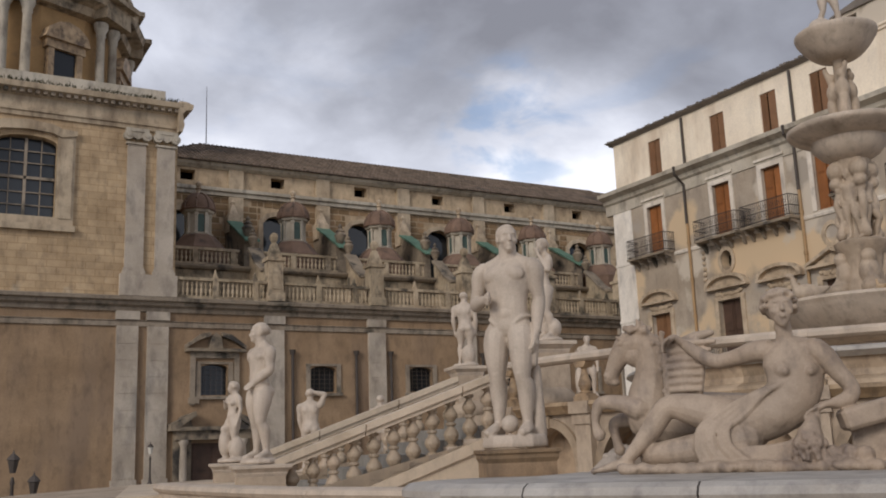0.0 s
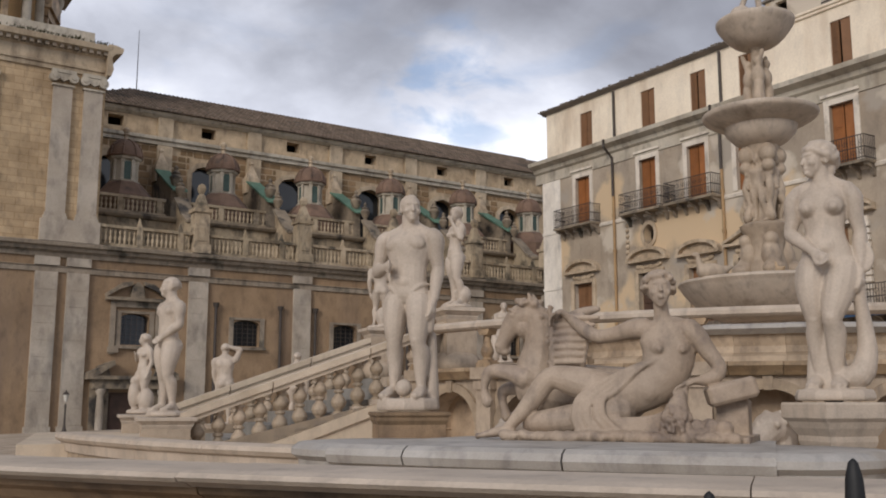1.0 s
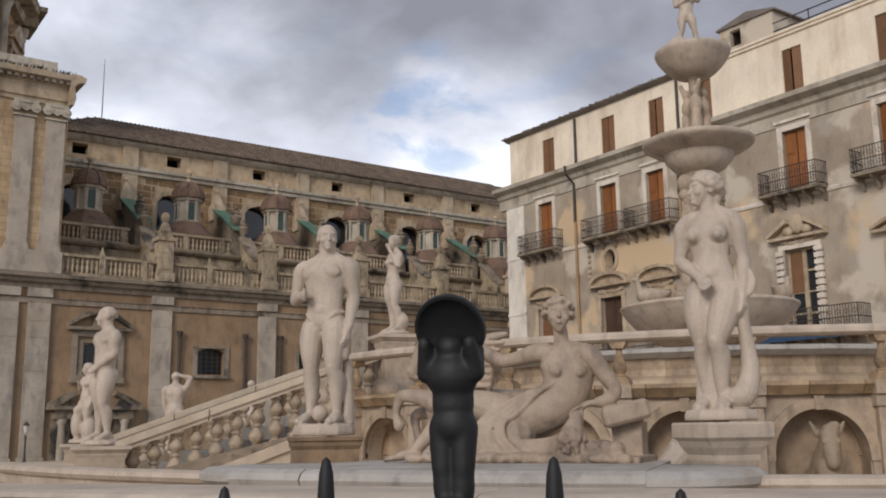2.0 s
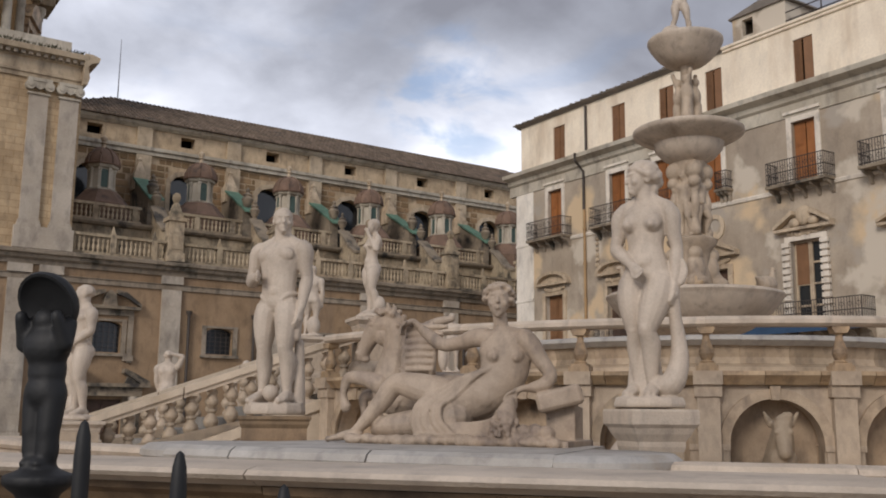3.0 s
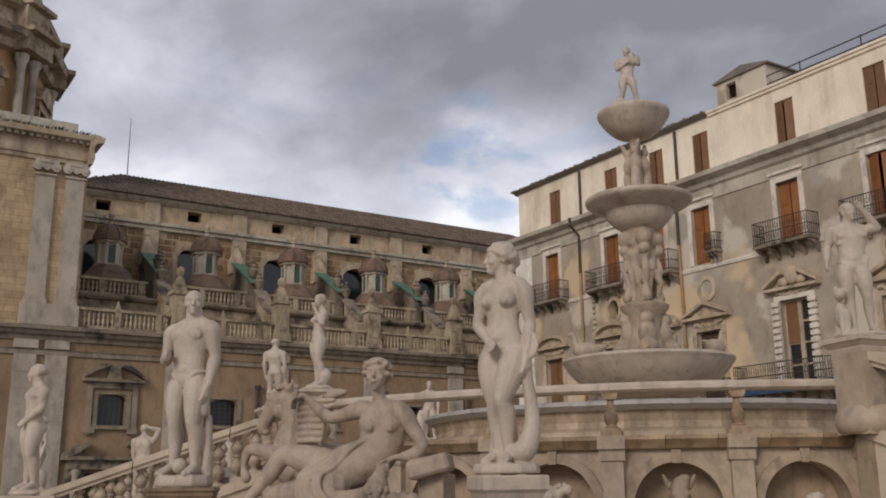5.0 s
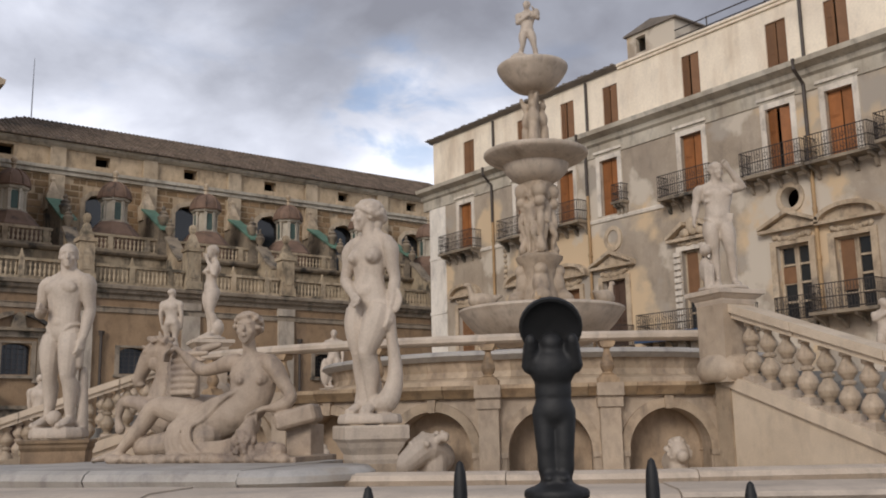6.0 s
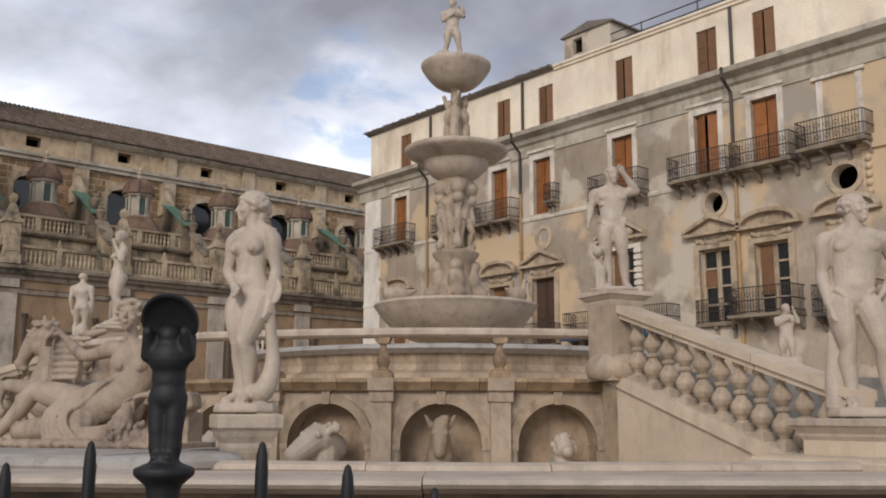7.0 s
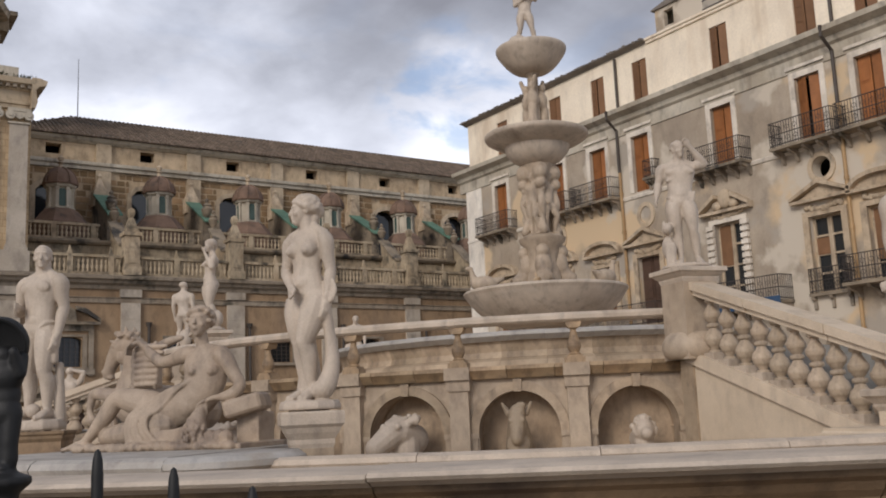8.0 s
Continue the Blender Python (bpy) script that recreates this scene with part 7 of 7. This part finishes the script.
# heads of beasts in the niches
def beast(kind, a, r=8.62, z=0.9):
    m = pose(CX + r * math.cos(radians(a)), CY + r * math.sin(radians(a)), z, 0, 0, a + 90)
    b = bmesh.new()
    rq = random.Random(kind)
    if kind == "horse":
        limb(b, V3(0, 0.3, 0.1), V3(0, 0.0, 0.5), 0.22, 0.14)
        limb(b, V3(0, -0.02, 0.62), V3(0, -0.16, 0.3), 0.12, 0.09)
        for s in (-1, 1):
            limb(b, V3(s * 0.12, 0.05, 0.64), V3(s * 0.2, 0.02, 0.78), 0.05, 0.02)
            blob(b, V3(s * 0.08, -0.12, 0.55), 0.04)
        for q in range(14):
            blob(b, V3(rq.uniform(-0.09, 0.09), -0.06, 0.7 + rq.uniform(-0.03, 0.06)), 0.05, seg=8)
        limb(b, V3(0, 0.05, 0.2), V3(0, -0.02, 0.0), 0.18, 0.14)
    elif kind == "lion":
        blob(b, V3(0, 0.05, 0.42), (0.16, 0.2, 0.19))
        limb(b, V3(0, 0.3, 0.25), V3(0, 0.0, 0.4), 0.2, 0.16)
        blob(b, V3(0.0, -0.16, 0.36), (0.1, 0.1, 0.1))
        for q in range(40):
            t = rq.uniform(0, 2 * math.pi)
            blob(b, V3(0.17 * math.cos(t), 0.04 + rq.uniform(-0.05, 0.1), 0.44 + 0.18 * math.sin(t)), rq.uniform(0.03, 0.06), seg=8)
        limb(b, V3(0, 0.1, 0.25), V3(0, 0.1, 0.0), 0.16, 0.16)
    else:
        limb(b, V3(0.1, 0.3, 0.3), V3(0.0, 0.0, 0.42), 0.2, 0.2)
        limb(b, V3(-0.02, -0.05, 0.42), V3(-0.2, -0.3, 0.22), 0.18, 0.13)
        for s in (-1, 1):
            blob(b, V3(0.12 + s * 0.14, -0.02, 0.56), (0.06, 0.05, 0.07))
            blob(b, V3(-0.02 + s * 0.1, -0.2, 0.48), 0.045)
        for q in range(26):
            blob(b, V3(rq.uniform(-0.05, 0.25), rq.uniform(-0.05, 0.2), 0.56 + rq.uniform(-0.05, 0.05)), rq.uniform(0.03, 0.06), seg=8)
        limb(b, V3(0.05, 0.1, 0.25), V3(0.05, 0.1, 0.0), 0.2, 0.2)
    fit = {"lion": 0.78, "boar": 1.0, "horse": 0.92}[kind]
    bmesh.ops.scale(b, vec=(fit, fit, fit), verts=b.verts)
    return carve("beast_head", b, m, {"horse": "stained marble head of a horned beast in a niche", "lion": "pale marble lion head in a niche", "boar": "stained marble head of a bull in a niche"}[kind], "sculpture", 0.014, M_BLOCK if kind == "horse" else M_STATUE, "niche heads", 2)


mid = [p + STEP / 2 for p in POSTS]
beast("boar", mid[3])
beast("horse", mid[4])
beast("lion", mid[5])
beast("lion", mid[2])
beast("boar", mid[1])

# figures on the bowl shaft
def add_posed(bm, m, **kw):
    """A small standing figure joined to a carved group."""
    b9 = bmesh.new()
    figure(b9, plinth=0, ph=0, **kw)
    bmesh.ops.transform(b9, matrix=m, verts=b9.verts)
    me = bpy.data.meshes.new("posed")
    b9.to_mesh(me)
    b9.free()
    bm.from_mesh(me)
    bpy.data.meshes.remove(me)


bm = bmesh.new()
rr = random.Random(5)
for q in range(4):
    a = 90 * q + 12
    out = V3(math.sin(radians(a)), -math.cos(radians(a)), 0)
    add_posed(bm, Matrix.Translation(out * 0.22 + V3(0, 0, 5.2)) @ pose(0, 0, 0, 0, 0, a), H=1.42, face=20 - 14 * q, arms={"L": ((0.2, 0.0, 0.7), (0.2, 0.0, 0.88)), "R": ((-0.17, 0.0, 0.66), (-0.13, -0.07, 0.55))},
              legs={"L": ((0.09, -0.1, 0.29), (0.1, -0.02, 0.05)), "R": ((-0.06, 0.0, 0.28), (-0.06, 0.0, 0.04))})
    c, s = math.cos(radians(a - 45)), math.sin(radians(a - 45))
    blob(bm, V3(0.32 * c, 0.32 * s, 6.62), (0.18, 0.18, 0.2))
    blob(bm, V3(0.34 * c, 0.34 * s, 6.36), (0.14, 0.14, 0.13))
    sweep(bm, [(0.3 * c, 0.3 * s, 6.2, 0.07, 0.07), (0.36 * c, 0.36 * s, 5.9, 0.09, 0.08), (0.3 * c, 0.3 * s, 5.6, 0.06, 0.06), (0.36 * c, 0.36 * s, 5.3, 0.1, 0.1)])
lathe(bm, [(0.2, 5.2), (0.16, 6.0), (0.28, 6.6), (0.36, 6.86)], 12)
carve("stem_sculpture", bm, pose(CX, CY, 0), "weathered marble putti carrying the middle bowl", "sculpture", 0.02, M_GREYM, "bowl shaft figures", 2)
bm = bmesh.new()
for q in range(4):
    a = radians(90 * q + 50)
    c, s = math.cos(a), math.sin(a)
    blob(bm, V3(0.34 * c, 0.34 * s, 4.55), (0.2, 0.2, 0.3))
    blob(bm, V3(0.4 * c, 0.4 * s, 4.85), 0.15)
    blob(bm, V3(0.5 * c, 0.5 * s, 4.25), (0.22, 0.22, 0.16))
    limb(bm, V3(0.5 * c, 0.5 * s, 4.4), V3(0.66 * c, 0.66 * s, 4.1), 0.09, 0.07)
carve("stem_sculpture", bm, pose(CX, CY, 0), "weathered marble masks at the foot of the shaft", "sculpture", 0.03, M_GREYM, "bowl shaft figures", 2)
bm = bmesh.new()
for q in range(3):
    a = radians(120 * q + 220)
    c, s = math.cos(a), math.sin(a)
    limb(bm, V3(0.2 * c, 0.2 * s, 7.7), V3(0.24 * c, 0.24 * s, 8.1), 0.13, 0.1)
    blob(bm, V3(0.17 * c, 0.17 * s, 8.3), (0.15, 0.15, 0.22))
    blob(bm, V3(0.2 * c, 0.2 * s, 8.62), 0.1)
    limb(bm, V3(0.2 * c, 0.2 * s, 8.45), V3(0.27 * c - 0.1 * s, 0.27 * s + 0.1 * c, 8.8), 0.06, 0.05)
    blob(bm, V3(0.26 * c, 0.26 * s, 7.66), (0.18, 0.18, 0.1))
carve("stem_sculpture", bm, pose(CX, CY, 0), "weathered marble figures under the top bowl", "sculpture", 0.028, M_GREYM, "bowl shaft figures", 2)
bm = bmesh.new()
P = figure(bm, 1.5, arms={"L": ((0.17, -0.03, 0.7), (0.12, -0.08, 0.8)), "R": ((-0.15, 0.0, 0.66), (0.0, -0.1, 0.72))}, plinth=0.3, ph=0.08, face=-20,
           legs={"L": ((0.09, -0.02, 0.275), (0.13, 0.03, 0.04)), "R": ((-0.08, -0.03, 0.28), (-0.16, 0.02, 0.05))})
blob(bm, P(-0.14, 0.0, 0.08), (0.22, 0.16, 0.16))
blob(bm, P(0.1, 0.0, 0.06), (0.2, 0.16, 0.12))
blob(bm, P(0.13, -0.03, 0.78), (0.1, 0.1, 0.13))
carve("crowning_statue", bm, turned(CX - 0.1, CY, 9.52, -45), "white marble boy with a horn crowning the fountain", voxel=0.016)
# water birds on the lowest bowl
for a, turn in ((175, 150), (285, 10), (225, 60)):
    bm = bmesh.new()
    s = 1.0 if a != 225 else 0.55
    blob(bm, V3(0, 0, 0.2 * s), (0.3 * s, 0.17 * s, 0.17 * s))
    limb(bm, V3(0.2 * s, 0, 0.26 * s), V3(0.26 * s, 0, 0.5 * s), 0.08 * s, 0.045 * s)
    blob(bm, V3(0.3 * s, 0, 0.53 * s), (0.09 * s, 0.05 * s, 0.05 * s))
    limb(bm, V3(-0.25 * s, 0, 0.24 * s), V3(-0.42 * s, 0, 0.3 * s), 0.09 * s, 0.03 * s)
    blob(bm, V3(0, 0, 0.05 * s), (0.2 * s, 0.14 * s, 0.06 * s))
    carve("bird_statue", bm, pose(CX + 1.55 * math.cos(radians(a)), CY + 1.55 * math.sin(radians(a)), 3.93, 0, 0, turn), "stone water bird on the bowl's rim", "sculpture", 0.022, M_OCHREM if s < 1 else M_GREYM, "bowl birds", 2)

# ---- iron fence ----
FR = 19.05
fence = thing("fence", pose(CX, CY, 0), "black iron fence with spiked bars and figure-headed posts", "fence")
FP = [191.3 + 8.96 * k for k in range(7)]
herm_bm = bmesh.new()
lathe(herm_bm, [(0.036, -0.1), (0.036, 1.44), (0.03, 1.45), (0.034, 1.475), (0.058, 1.495), (0.058, 1.508), (0.026, 1.52), (0.026, 1.535)], 16)
for s in (-1, 1):
    blob(herm_bm, V3(s * 0.013, -0.012, 1.528), (0.011, 0.022, 0.009), seg=10)
    limb(herm_bm, V3(s * 0.0125, 0, 1.525), V3(s * 0.0155, -0.004, 1.582), 0.0145, 0.019, 0.003)
    limb(herm_bm, V3(s * 0.0155, -0.004, 1.582), V3(s * 0.017, 0, 1.64), 0.019, 0.0225)
    limb(herm_bm, V3(s * 0.036, 0.0, 1.758), V3(s * 0.041, -0.012, 1.722), 0.015, 0.014)
    limb(herm_bm, V3(s * 0.041, -0.012, 1.722), V3(s * 0.036, -0.03, 1.768), 0.013, 0.011)
blob(herm_bm, V3(0, 0, 1.645), (0.037, 0.03, 0.034), seg=14)
blob(herm_bm, V3(0, 0, 1.68), (0.034, 0.028, 0.045), seg=14)
blob(herm_bm, V3(0, -0.004, 1.72), (0.043, 0.034, 0.04), seg=14)
blob(herm_bm, V3(0, -0.01, 1.762), (0.024, 0.022, 0.022), seg=12)
herm_me = finish(herm_bm, "figure_post", M_IRON, True)
hood_bm = bmesh.new()
lathe(hood_bm, [(0.0, 0.022), (0.03, 0.018), (0.05, 0.004), (0.057, -0.01), (0.056, -0.018), (0.051, -0.018), (0.044, -0.011), (0.025, -0.006), (0.0, -0.004)], 24, close=False)
bmesh.ops.rotate(hood_bm, verts=hood_bm.verts, cent=(0, 0, 0), matrix=Euler((radians(-62), 0, 0)).to_matrix())
bmesh.ops.translate(hood_bm, verts=hood_bm.verts, vec=(0, 0.0, 1.797))
hood_me = finish(hood_bm, "hood", M_IRON, True)
spike_bm = bmesh.new()
lathe(spike_bm, [(0.01, 0.0), (0.01, 0.9), (0.0115, 0.905), (0.0125, 0.93), (0.0125, 0.965), (0.0105, 0.985), (0.006, 0.997), (0.001, 1.0)], 10)
spike_me = finish(spike_bm, "bar", M_IRON, True)
for k, a in enumerate(FP):
    p = new("figure_post", herm_me)
    p.parent = fence
    r = p.modifiers.new("cast", 'REMESH')
    r.mode, r.voxel_size, r.use_smooth_shade = 'VOXEL', 0.0042, True
    s = p.modifiers.new("soften", 'SMOOTH')
    s.factor, s.iterations = 0.5, 6
    fr, fa, up, size = {3: (FR - 0.12, a - 0.03, -0.052, 1.0), 4: (FR + 0.07, a, 0.05, 0.962)}.get(k, (FR, a, -0.012, 1.0))
    p.matrix_local = pose(fr * math.cos(radians(fa)), fr * math.sin(radians(fa)), up, 0, 0, fa + 90) @ Matrix.Scale(size, 4)
    h = new("hood", hood_me)
    h.parent = p
    if k == len(FP) - 1:
        break
    n = 17
    for j in range(1, n + 1):
        f = j / (n + 1)
        aa = a + 8.95 * f
        e = min(j, n + 1 - j)
        top = max(1.24, 1.59 - 0.042 * e)
        b = new("bar", spike_me)
        b.parent = fence
        b.matrix_local = pose(FR * math.cos(radians(aa)), FR * math.sin(radians(aa)), 0) @ Matrix.Diagonal((1, 1, top, 1))
bm = bmesh.new()
for z in (0.25, 1.12):
    arc_solid(bm, [(FR - 0.012, z), (FR - 0.012, z + 0.035), (FR + 0.012, z + 0.035), (FR + 0.012, z)], FP[0], FP[-1], 60)
part("rail", bm, M_IRON, fence)

# ---- street lamps by the church ----
def street_lamp(x, y, h, arms):
    th = thing("street_lamp", pose(x, y, 0), "dark iron street lamp beside the church", "street lamp")
    b = bmesh.new()
    lathe(b, [(0.16, 0), (0.16, 0.25), (0.08, 0.4), (0.05, 0.6), (0.04, h - 0.3), (0.06, h - 0.25), (0.03, h - 0.1)], 10)
    part("pole", b, M_PIPE, th, smooth=True)
    spots = [(0, 0, h)] if arms == 1 else [(0, 0, h), (-0.5, 0, h - 0.55), (0.5, 0, h - 0.55)]
    for i, s in enumerate(spots):
        if i:
            b = bmesh.new()
            tube(b, [(0, 0, h - 0.95), (s[0] * 0.6, 0, h - 1.05), (s[0], 0, h - 0.75), s], 0.03, 6)
            part("arm", b, M_PIPE, th)
        b = bmesh.new()
        lathe(b, [(0.07, 0), (0.13, 0.3), (0.13, 0.32)], 8, s)
        ln = part("lantern", b, M_LAMPGLASS if arms == 1 else M_PIPE, th)
        b = bmesh.new()
        lathe(b, [(0.17, 0.32), (0.1, 0.42), (0.03, 0.48), (0.01, 0.56)], 8, s)
        part("cap", b, M_PIPE, ln)


street_lamp(6.7, 48.8, 1.7, 1)
street_lamp(-1.5, 27.4, 1.3, 3)
